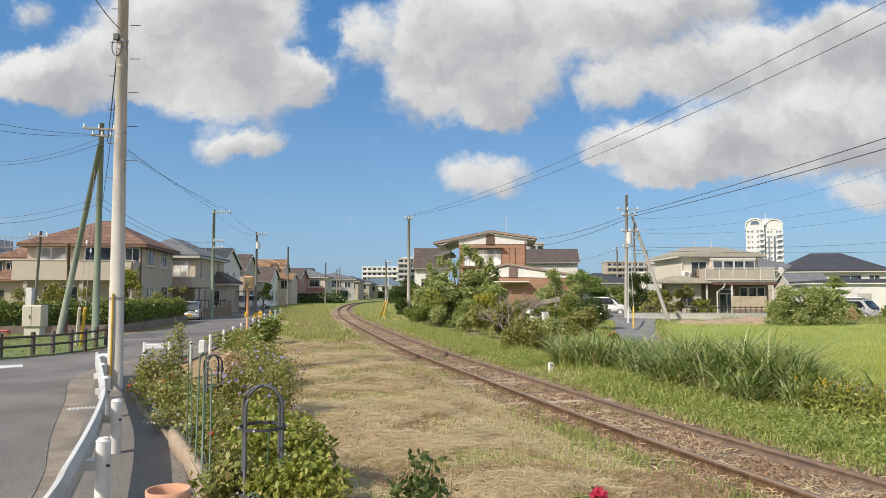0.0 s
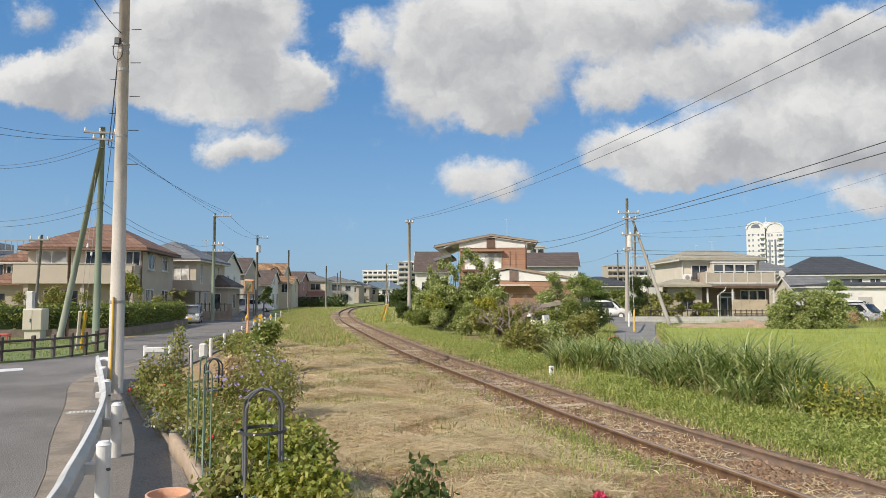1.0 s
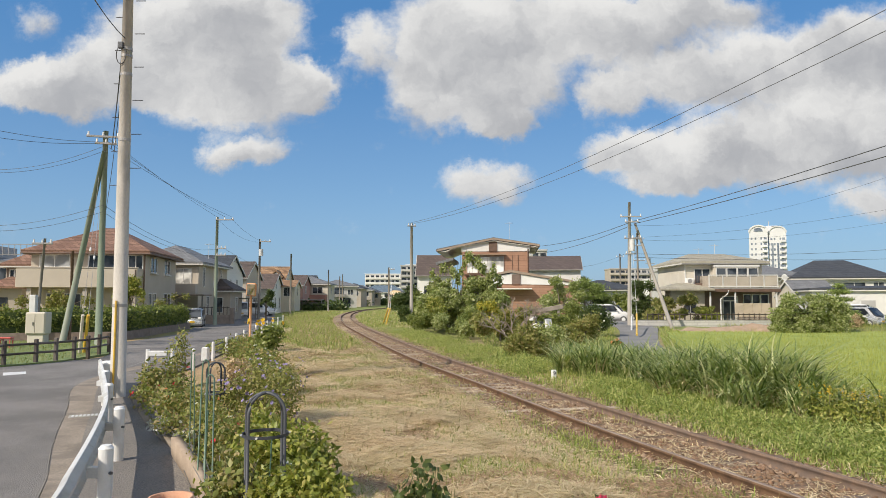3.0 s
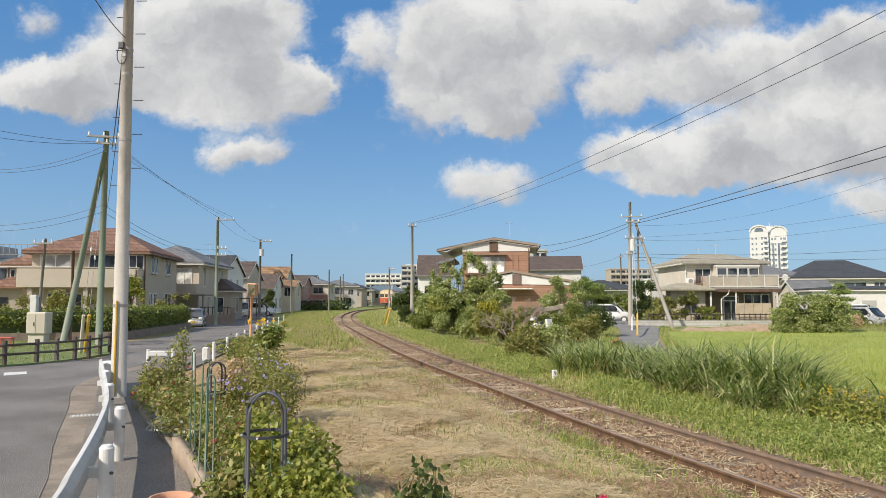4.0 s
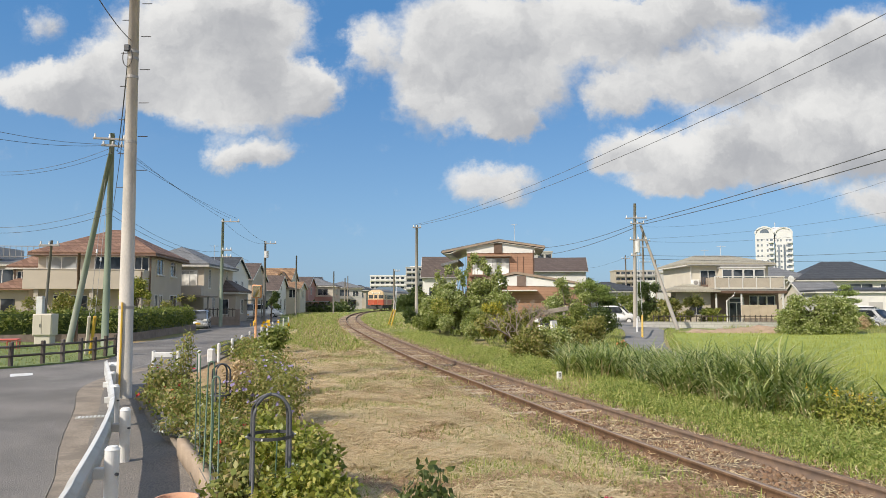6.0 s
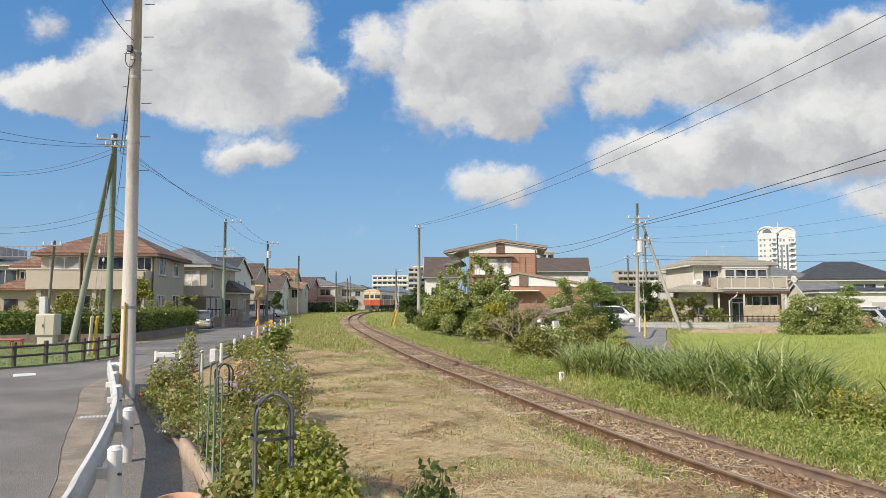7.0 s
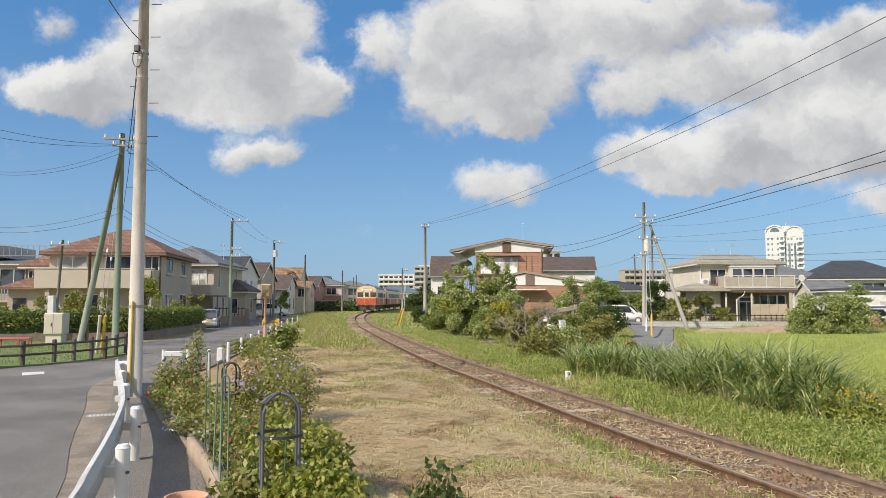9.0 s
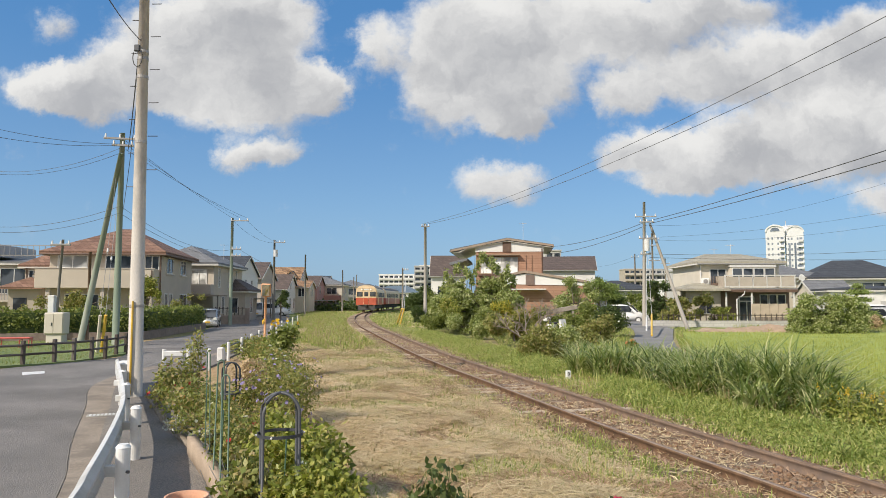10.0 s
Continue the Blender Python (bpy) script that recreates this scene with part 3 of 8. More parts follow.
def ground_material():
    """Earth, cut straw and short grass by place: straw along the railway, green beyond, with ragged borders."""
    m = bpy.data.materials.new("ground")
    m.use_nodes = True
    k = Nodes(m.node_tree)
    at = k.put("ShaderNodeTexCoord").outputs["Object"]
    n1, n2, n3 = k.noise(at, 0.45, 5.0, 0.6), k.noise(at, 4.0, 5.0, 0.65), k.noise(at, 45.0, 3.0, 0.6)
    earth = k.mix(k.smooth(n3, 0.3, 0.7), (0.24, 0.155, 0.09, 1), (0.46, 0.33, 0.20, 1))
    straw = k.mix(k.smooth(n2, 0.35, 0.65), (0.50, 0.37, 0.21, 1), (0.33, 0.23, 0.125, 1))
    green = k.mix(k.smooth(n2, 0.3, 0.7), (0.17, 0.22, 0.06, 1), (0.30, 0.31, 0.12, 1))
    base = k.mix(k.smooth(n3, 0.35, 0.62), earth, straw)
    col = k.mix(k.smooth(k.m("ADD", n1, k.m("MULTIPLY", n2, 0.35)), 0.70, 0.86), base, green)
    s = k.put("ShaderNodeSeparateXYZ", Vector=at)
    away = k.smooth(k.m("ADD", s.outputs[1], k.m("MULTIPLY", n1, 12.0)), 32.0, 60.0)
    col = k.mix(away, col, green)
    bp = k.put("ShaderNodeBump", Strength=0.6, Distance=0.04, Height=k.m("ADD", n3, n2))
    p = k.put("ShaderNodeBsdfPrincipled", Base_Color=col, Roughness=0.95, Specular_IOR_Level=0.2, Normal=bp.outputs[0])
    k.put("ShaderNodeOutputMaterial", Surface=p.outputs[0])
    return m


GROUND = ground_material()


def make_ground():
    near_x = np.concatenate([-np.geomspace(60, 3000, 14)[::-1], np.arange(-55, -12, 1.5), np.arange(-12, 12, 0.3), np.arange(12, 60, 1.5), np.geomspace(60, 3000, 14)])
    near_y = np.concatenate([-np.geomspace(30, 2000, 10)[::-1], np.arange(-28, 2, 2.0), np.arange(2, 30, 0.3), np.arange(30, 80, 1.0), np.arange(80, 260, 6), np.geomspace(265, 3500, 16)])
    gx, gy = np.meshgrid(near_x, near_y)
    v = np.stack([gx.ravel(), gy.ravel(), ground_z(gx.ravel(), gy.ravel())], 1)
    w = len(near_x)
    i = (np.arange(len(near_y) - 1)[:, None] * w + np.arange(w - 1)[None, :]).ravel()[:, None]
    ob = raw_mesh("ground", v, i + [0, 1, w + 1, w], GROUND)
    tagged(ob, "dry mown straw and green grass on earth", "ground", kind="structure")


make_ground()


def strip(name, a, b, z, material, label, category, n=60, thick=0.0, lie=False):
    """A sheet between two lines."""
    la, lb = [spline([(*p, 0.0) for p in q], 0.8) for q in (a, b)]
    bm = bmesh.new()
    rows = []
    for i in range(n + 1):
        p, q = la[round(i / n * (len(la) - 1))], lb[round(i / n * (len(lb) - 1))]
        row = [(p.x + (q.x - p.x) * j / 4, p.y + (q.y - p.y) * j / 4) for j in range(5)]
        rows.append([bm.verts.new((u, w, z + (max(float(ground_z(u, w)), float(ground_z(*row[0]))) if lie else 0.0))) for u, w in row])
    for r0, r1 in zip(rows, rows[1:]):
        for j in range(4):
            bm.faces.new((r0[j], r0[j + 1], r1[j + 1], r1[j]))
    if thick:
        r = bmesh.ops.extrude_face_region(bm, geom=bm.faces[:])
        for g in r["geom"]:
            if isinstance(g, bmesh.types.BMVert):
                g.co.z -= thick
    bmesh.ops.recalc_face_normals(bm, faces=bm.faces[:])
    return tagged(finish(name, bm, material), label, category, kind="structure")


JOINT = spline([(*p, -0.15) for p in ROAD_R[1:13]], 0.4)
strip("road", ROAD_L, ROAD_R, -0.146, ASPHALT, "worn grey asphalt street beside the railway", "road", 160)


# ---- railway ----
def sweep(name, line, profile, z, material, label="", parent=None):
    """A profile of (across, up) carried along a line."""
    v, f, n = [], [], len(profile)
    for i, p in enumerate(line):
        d = (line[min(i + 1, len(line) - 1)] - line[max(i - 1, 0)]).normalized()
        for a, b in profile:
            v.append((p.x + d.y * a, p.y - d.x * a, p.z + z + b))
    for i in range(len(line) - 1):
        for j in range(n):
            f.append((i * n + j, i * n + (j + 1) % n, (i + 1) * n + (j + 1) % n, (i + 1) * n + j))
    ob = raw_mesh(name, v, f, material, parent)
    if label:
        ob["label"] = label
    return ob


for i, p in enumerate(JOINT):
    p.x += 0.008 * math.sin(i * 2.3) + 0.005 * math.sin(i * 5.1)
tagged(sweep("road_joint", JOINT, [(-0.028, 0.0), (-0.028, 0.008), (-0.014, 0.008), (-0.014, 0.0)], 0.0, POLE_DK), "dark dirt-filled joint between street and gutter", "joint", kind="structure")
bed_line = [p for p in side(LEFT, GAUGE / 2) if 2.0 < p.y < 110]
tagged(sweep("ballast_bed", bed_line, [(-1.4, -0.08), (-1.15, 0.022), (-0.9, 0.02), (-0.4, 0.01), (0.4, 0.01), (0.9, 0.02), (1.05, 0.01), (1.3, -0.08)], 0.0, BALLAST), "brown earthy ballast bed under a railway track", "ballast bed", kind="structure")
TRACK = empty("railway_track", Matrix(), "rusty single railway track on old timber sleepers", "railway", kind="structure")
WEB = [(-0.055, 0), (-0.055, 0.012), (-0.012, 0.03), (-0.010, 0.10), (-0.031, 0.115), (-0.031, 0.138), (0.031, 0.138), (0.031, 0.115), (0.010, 0.10), (0.012, 0.03), (0.055, 0.012), (0.055, 0)]
for off in (0.0, GAUGE):
    rail = sweep("rail", side(LEFT, off), WEB, -0.008, RUST, "brown rusted steel rail", TRACK)
    sweep("rail_head", side(LEFT, off), [(-0.029, 0.139), (0.029, 0.139), (0.027, 0.143), (-0.027, 0.143)], -0.008, RAILTOP, "worn rail top", rail)


def make_sleepers():
    data = []
    for k in range(4):
        bm = box(-1.05, 1.05, -0.1, 0.1, -0.10, 0.02, bevel=0.018)
        for v in bm.verts:
            v.co += Vector((random.uniform(-0.03, 0.03), random.uniform(-0.012, 0.012), random.uniform(-0.012, 0.006)))
        me = bpy.data.meshes.new("sleeper")
        bm.to_mesh(me)
        bm.free()
        me.materials.append(SLEEPER if k < 3 else SLEEPER_C)
        data.append(me)
    dist, nxt, made = 0.0, 0.0, 0
    for a, b in zip(CENTRE, CENTRE[1:]):
        dist += (b - a).length
        if dist < nxt or a.y < 3 or made > 150:
            continue
        nxt = dist + random.choice((0.5, 0.5, 1.0))
        ob = new("sleeper", random.choice(data))
        ob.parent = TRACK
        ob.matrix_world = Matrix.Translation((a.x, a.y, 0.008)) @ pose(0, 0, 0, random.uniform(-1.5, 1.5), random.uniform(-0.6, 0.6), math.degrees(math.atan2((b - a).y, (b - a).x)) - 90 + random.uniform(-2, 2))
        made += 1


make_sleepers()


# ---- train ----
def make_railcar(front):
    """A two-tone diesel railcar 18.6 m long; its nose is at the origin and it runs towards -y."""
    W, L = 1.45, 18.6
    car = new("railcar")
    low = [(-W, 1.0), (W, 1.0), (W, 2.02), (-W, 2.02)]
    up = [(-W, 2.02), (W, 2.02), (W, 3.12), (W - 0.10, 3.34), (W - 0.42, 3.62), (0.45, 3.76), (-0.45, 3.76), (-W + 0.42, 3.62), (-W + 0.10, 3.34), (-W, 3.12)]
    roof = [(-W + 0.08, 3.36), (W - 0.08, 3.36), (W - 0.40, 3.66), (0.5, 3.82), (-0.5, 3.82), (-W + 0.40, 3.66)]

    def shell(name, outline, y0, y1, mat, label):
        bm = prism(outline, y0, y1)
        bmesh.ops.bevel(bm, geom=[e for e in bm.edges if abs(e.verts[0].co.y - e.verts[1].co.y) < 0.01 and abs(e.verts[0].co.x - e.verts[1].co.x) < 0.3], offset=0.1, segments=2, affect="EDGES")
        return part(name, bm, mat, car, label)

    shell("lower_body", low, 0, L, T_RED, "vermilion lower body panels")
    body = shell("upper_body", up, 0, L, T_CREAM, "cream upper body panels")
    shell("roof", roof, 0.28, L - 0.28, T_ROOF, "dark grey rounded roof")
    part("underframe", box(-1.1, 1.1, 0.4, L - 0.4, 0.45, 1.0, bevel=0.05), T_DARK, car, "dark underfloor equipment")
    for y in (2.6, 16.0):
        bg = part("bogie", box(-1.05, 1.05, y - 1.5, y + 1.5, 0.42, 0.75, bevel=0.06), T_DARK, car)
        for yy in (y - 1.05, y + 1.05):
            for x in (-0.56, 0.56):
                part("wheel", tube([(x - 0.065, yy, 0.43), (x + 0.065, yy, 0.43)], 0.43, sides=18), RUST, bg)
    door = part("end_door", box(-0.36, 0.36, -0.03, 0.04, 1.06, 2.96, bevel=0.02), T_CREAM, car, "cream gangway door")
    part("door_panel", box(-0.33, 0.33, -0.045, -0.02, 1.1, 2.0, bevel=0.01), T_RED, door)
    for x in (-0.92, 0, 0.92):
        w = 0.25 if x == 0 else 0.36
        fr = part("window_frame", box(x - w - 0.05, x + w + 0.05, -0.04, 0.06, 2.2, 2.86, bevel=0.03), T_DARK, car)
        part("pane", box(x - w, x + w, -0.052, -0.02, 2.25, 2.81, bevel=0.01), T_GLASS, fr)
    for s in (-1, 1):
        for i in range(11):
            y = 2.4 + i * 1.32
            if i in (1, 8):
                part("side_door", box(s * (W + 0.012) - 0.02, s * (W + 0.012) + 0.02, y - 0.45, y + 0.45, 1.05, 2.95, bevel=0.01), T_CREAM, car)
            part("side_window", box(s * (W + 0.02) - 0.02, s * (W + 0.02) + 0.02, y - 0.4, y + 0.4, 2.14, 2.82, bevel=0.015), T_GLASS, car)
    part("drip_rail", box(-W + 0.1, W - 0.1, -0.05, 0.02, 3.38, 3.42, bevel=0.01), T_CREAM, car)
    part("coupler", box(-0.16, 0.16, -0.42, 0.1, 0.72, 1.0, bevel=0.04), T_DARK, car)
    part("snow_plough", prism([(-1.15, 0.3), (1.15, 0.3), (1.2, 0.98), (-1.2, 0.98)], 0.02, 0.14), T_DARK, car)
    if front:
        for x in (-0.62, 0.62):
            hl = part("headlamp", tube([(x, -0.09, 3.2), (x, 0.05, 3.2)], 0.17, sides=16), T_CREAM, car)
            part("lens", tube([(x, -0.098, 3.2), (x, -0.08, 3.2)], 0.12, sides=16), HEADLAMP, hl, "lit headlamp lens")
        part("destination_board", box(-0.36, 0.36, -0.03, 0.03, 3.08, 3.27, bevel=0.02), WHITE_P, car)
        for x in (-1.0, 1.0):
            part("tail_lamp", tube([(x, -0.05, 1.72), (x, 0.03, 1.72)], 0.08, sides=12), RED, car)
        part("step", box(-0.9, 0.9, -0.12, 0.0, 0.98, 1.03, bevel=0.01), T_DARK, car)
    for y in (4, 8, 12, 15.5):
        part("vent", box(-0.3, 0.3, y - 0.3, y + 0.3, 3.78, 3.95, bevel=0.05), T_ROOF, car)
    return car


lead = tagged(make_railcar(True), "cream and vermilion diesel railcar with two lit headlamps", "railcar", "train")
rear = tagged(make_railcar(False), "cream and vermilion diesel railcar coupled behind", "railcar", "train")


# ---- houses ----
def window(parent, face, u, z, w, h, hw, hd, curtain=False, frame_mat=None, split=True):
    """A window on a face of a house: f, b, l or r; u across, z of its sill."""
    def put(a0, a1, t0, t1, z0, z1):
        if face in "fb":
            s = -1 if face == "f" else 1
            y = sorted((s * (hd + t0), s * (hd + t1)))
            return box(a0, a1, y[0], y[1], z0, z1)
        s = 1 if face == "r" else -1
        x = sorted((s * (hw + t0), s * (hw + t1)))
        return box(x[0], x[1], a0, a1, z0, z1)

    t = 0.06
    bm = put(u - w / 2 - t, u - w / 2, -0.02, 0.06, z - t, z + h + t)
    for q in (put(u + w / 2, u + w / 2 + t, -0.02, 0.06, z - t, z + h + t), put(u - w / 2, u + w / 2, -0.02, 0.06, z - t, z),
              put(u - w / 2, u + w / 2, -0.02, 0.06, z + h, z + h + t)) + ((put(u - 0.03, u + 0.03, 0.005, 0.05, z, z + h),) if split else ()):
        me = bpy.data.meshes.new("tmp")
        q.to_mesh(me)
        bm.from_mesh(me)
        q.free()
        bpy.data.meshes.remove(me)
    fr = part("window", bm, frame_mat or FRAME, parent)
    part("pane", put(u - w / 2, u + w / 2, -0.02, 0.02, z, z + h), CURTAIN if curtain else GLASS, fr)
    return fr


def hip_roof(w, d, z, rise, over, ridge=None, thick=0.16):
    """A hipped roof with eaves of some thickness; its ridge runs along the longer side."""
    bm = bmesh.new()
    x, y = w / 2 + over, d / 2 + over
    r = max(x - y, 0) if ridge is None else ridge
    ry = max(y - x, 0)
    lo = [bm.verts.new((a, b, z)) for a, b in ((-x, -y), (x, -y), (x, y), (-x, y))]
    mid = [bm.verts.new((a, b, z + thick)) for a, b in ((-x, -y), (x, -y), (x, y), (-x, y))]
    if ry > 0 and ridge is None:
        t = [bm.verts.new((0, -ry, z + thick + rise)), bm.verts.new((0, ry, z + thick + rise))]
        quads = ((mid[0], mid[1], t[0]), (mid[1], mid[2], t[1], t[0]), (mid[2], mid[3], t[1]), (mid[3], mid[0], t[0], t[1]))
    elif r > 0.01:
        t = [bm.verts.new((-r, 0, z + thick + rise)), bm.verts.new((r, 0, z + thick + rise))]
        quads = ((mid[0], mid[1], t[1], t[0]), (mid[1], mid[2], t[1]), (mid[2], mid[3], t[0], t[1]), (mid[3], mid[0], t[0]))
    else:
        t = [bm.verts.new((0, 0, z + thick + rise))]
        quads = [(mid[i], mid[(i + 1) % 4], t[0]) for i in range(4)]
    for q in quads:
        bm.faces.new(q)
    bm.faces.new(lo[::-1])
    for i in range(4):
        bm.faces.new((lo[i], lo[(i + 1) % 4], mid[(i + 1) % 4], mid[i]))
    return bm


def gable_roof(w, d, z, rise, over, along="x", thick=0.18):
    """A gabled roof as one thick folded sheet; along: the way of its ridge."""
    half, length = (d / 2 + over, w / 2 + over * 0.6) if along == "x" else (w / 2 + over, d / 2 + over * 0.6)
    drop = rise * over / (half - over)
    out = [(-half, z - drop), (0, z + rise), (half, z - drop), (half, z - drop + thick), (0, z + rise + thick), (-half, z - drop + thick)]
    return prism(out, -length, length, "x" if along == "x" else "y")


def gable_fill(w, d, z, rise, along="x"):
    half, length = (d / 2, w / 2) if along == "x" else (w / 2, d / 2)
    return prism([(-half, z - 0.01), (half, z - 0.01), (0, z + rise - 0.02)], -length, length, "x" if along == "x" else "y")


def house(x, y, w, d, eave, rise, turn, wall, roof, label, style="hip", over=0.55, z=-0.17, windows=(), along="x", trim=None, ridge=None):
    """A house; x, y: the middle of its front; turn: degrees. Its front looks along -y before it is turned."""
    c = pose(0, 0, 0, 0, 0, turn) @ Vector((0, d / 2, 0))
    h = empty("house", pose(x + c.x, y + c.y, z, 0, 0, turn), label, "house")
    part("wall", box(-w / 2, w / 2, -d / 2, d / 2, -0.1, eave), wall, h)
    if style == "hip":
        rf = part("roof", hip_roof(w, d, eave - 0.02, rise, over, ridge), roof, h)
    else:
        rf = part("roof", gable_roof(w, d, eave, rise, over, along), roof, h)
        part("gable", gable_fill(w, d, eave, rise, along), wall, h)
        half, length = (d / 2 + over, w / 2 + over * 0.6) if along == "x" else (w / 2 + over, d / 2 + over * 0.6)
        drop = rise * over / (half - over)
        edge = [(-half, eave - drop - 0.06), (0, eave + rise - 0.06), (half, eave - drop - 0.06), (half, eave - drop + 0.13), (0, eave + rise + 0.13), (-half, eave - drop + 0.13)]
        for e in (-1, 1):
            part("bargeboard", prism(edge, *sorted((e * (length + 0.005), e * (length + 0.045))), "x" if along == "x" else "y"), trim or EAVE, rf)
        for e in (-1, 1):
            g = e * (half + 0.05), eave - drop + 0.05
            part("gutter", tube([(-length, *g), (length, *g)] if along == "x" else [(g[0], -length, g[1]), (g[0], length, g[1])], 0.06, sides=6), FRAME, rf)
    if style == "hip":
        x2, y2 = w / 2 + over, d / 2 + over
        part("fascia", prism([(-x2 - 0.02, -y2 - 0.02), (x2 + 0.02, -y2 - 0.02), (x2 + 0.02, y2 + 0.02), (-x2 - 0.02, y2 + 0.02)], eave - 0.14, eave - 0.03, "z"), trim or EAVE, rf)
    for i in windows:
        window(h, i[0], *i[1:5], w / 2, d / 2, curtain=len(i) > 5 and i[5], frame_mat=FRAME_W)
    return h


def add(parent, name, bm, mat, label=""):
    return part(name, bm, mat, parent, label)


# the beige house behind the hedge
h1 = house(-25.25, 48.0, 7.5, 9.0, 5.35, 2.05, 8, BEIGE, ROOF_T, "beige rendered two-storey house with a terracotta hipped roof and balcony", over=0.5, ridge=0.4,
           windows=[("f", -2.2, 3.9, 1.9, 1.25, True), ("f", 1.0, 3.9, 1.9, 1.25), ("f", 3.2, 3.9, 0.9, 1.25), ("r", -2.1, 4.05, 1.5, 1.05), ("r", 1.7, 4.05, 1.5, 1.05),
                    ("r", -2.9, 0.9, 0.7, 1.55), ("r", -1.7, 0.9, 0.7, 1.55), ("r", 1.9, 0.4, 1.9, 2.05), ("f", -1.5, 0.9, 2.2, 1.5)], trim=TIMBER)
add(h1, "balcony", box(-4.2, 3.7, -5.7, -4.52, 2.85, 4.2, bevel=0.03), BEIGE, "beige solid balcony wall with a coping")
for u in (-2.1, 1.7):
    add(h1, "window_hood", box(3.75, 3.95, u - 0.85, u + 0.85, 5.12, 5.2, bevel=0.01), BEIGE_D)
    add(h1, "window_sill", box(3.75, 3.92, u - 0.85, u + 0.85, 3.9, 3.98, bevel=0.01), EAVE)
add(h1, "gutter", tube([(-4.2, -5.06, 5.25), (4.3, -5.06, 5.25)], 0.06, sides=8), TIMBER)
add(h1, "gutter", tube([(4.32, -5.0, 5.25), (4.32, 5.0, 5.25)], 0.06, sides=8), TIMBER)
for u in (-3.4, 0.2, 3.4):
    add(h1, "balcony_pillar", box(u - 0.14, u + 0.14, -5.5, -5.25, -0.1, 2.86), BEIGE_D)
add(h1, "balcony_downpipe", tube([(3.55, -5.74, 4.1), (3.55, -5.74, 2.4), (3.2, -5.2, 2.2), (3.2, -5.2, 0)], 0.045, sides=8), TIMBER)
add(h1, "coping", box(-4.25, 3.75, -5.74, -5.62, 4.2, 4.26), BEIGE_D)
add(h1, "downpipe", tube([(3.82, -4.58, 0), (3.82, -4.58, 5.2)], 0.05, sides=8), TIMBER)
house(-39.52, 58.0, 8.0, 8.0, 5.2, 0.5, 8, BEIGE_D, ROOF_G, "taupe house with a flat roof terrace", over=0.3,
      windows=[("f", 3.3, 3.2, 0.6, 2.0), ("f", 1.0, 2.6, 2.2, 2.1), ("f", -2.2, 2.6, 1.8, 2.1), ("f", 2.0, 0.6, 1.6, 1.8)])
# wing and porch walls: taupe, with the shade of sun-averted walls in the colour
hw = house(-34.11, 55.0, 2.7, 6.0, 4.75, 1.1, 8, BEIGE_D, ROOF_T, "taupe house wing, shade in its wall colour, with stepped terracotta roofs", over=0.4, windows=[("f", 0.75, 3.1, 0.75, 1.4), ("f", -0.7, 3.2, 0.6, 1.2)])
add(hw, "porch_roof", hip_roof(2.6, 2.4, 2.9, 0.8, 0.4), ROOF_T).matrix_basis = pose(-0.6, -3.6, 0)
add(hw, "porch_wall", box(-1.8, 0.6, -4.6, -3.0, -0.1, 2.9), BEIGE_D)
add(hw, "downpipe", tube([(-1.2, -3.06, 4.6), (-1.2, -3.06, 3.5)], 0.05, sides=8), TIMBER)
add(hw, "porch_window", box(-1.4, -0.4, -4.64, -4.58, 0.8, 2.2, bevel=0.01), GLASS)
def row_house(corner_x, y, w, d, eave, rise, turn, wall, roof, label, style="gable", windows=(), along="x", over=0.4):
    """A house given by its front corner on the street."""
    a = pose(0, 0, 0, 0, 0, turn) @ Vector((-w / 2, 0, 0))
    return house(corner_x + a.x, y + a.y, w, d, eave, rise, turn, wall, roof, label, style, over, windows=windows, along=along)


bl = empty("balcony_railing", pose(-39.5, 56.6, 1.9, 0, 0, 8), "dark slatted balcony railing on a taupe house", "railing")
part("floor", box(-3.6, 2.4, 0.0, 1.6, -0.2, 0.0), BEIGE_D, bl)
for i in range(26):
    part("baluster", box(-3.5 + i * 0.23, -3.42 + i * 0.23, -0.02, 0.02, 0, 1.05), FRAME, bl)
part("rail", box(-3.6, 2.4, -0.05, 0.05, 1.02, 1.1), FRAME_W, bl)
tr = empty("terrace_railing", pose(-39.52, 62.0, 5.6, 0, 0, 8), "grey metal railing round a roof terrace", "railing")
for i in range(17):
    part("baluster", box(-3.9 + i * 0.48, -3.86 + i * 0.48, -3.9, -3.86, 0, 1.0), FRAME, tr)
for hh in (0.1, 0.98):
    part("rail", box(-4.0, 4.0, -3.93, -3.85, hh, hh + 0.06), FRAME, tr)
part("parapet", box(-4.0, -1.0, -3.7, 3.0, 0, 1.1, bevel=0.03), GREY_W, tr)
hb = row_house(-21.78, 60.0, 6.0, 10.0, 5.2, 1.7, 4, BEIGE, ROOF_G, "beige two-storey house with a grey hipped roof", "hip", over=0.5,
               windows=[("f", 1.7, 3.4, 1.3, 1.3, True), ("r", -3.4, 3.2, 0.55, 1.7), ("r", 0.2, 3.2, 0.55, 1.7), ("r", 2.6, 3.2, 0.55, 1.7), ("r", -2.0, 0.8, 0.7, 1.5)])
add(hb, "balcony", box(0.6, 3.02, -5.9, -5.02, 2.5, 3.4, bevel=0.03), BEIGE_D)
add(hb, "carport_roof", box(-1.5, 4.4, -8.2, -5.6, 2.35, 2.47, bevel=0.02), POLE_W, "weathered carport roof")
for u in (-1.3, 4.2):
    add(hb, "carport_post", box(u - 0.05, u + 0.05, -8.0, -7.9, 0, 2.35), POLE_DK)
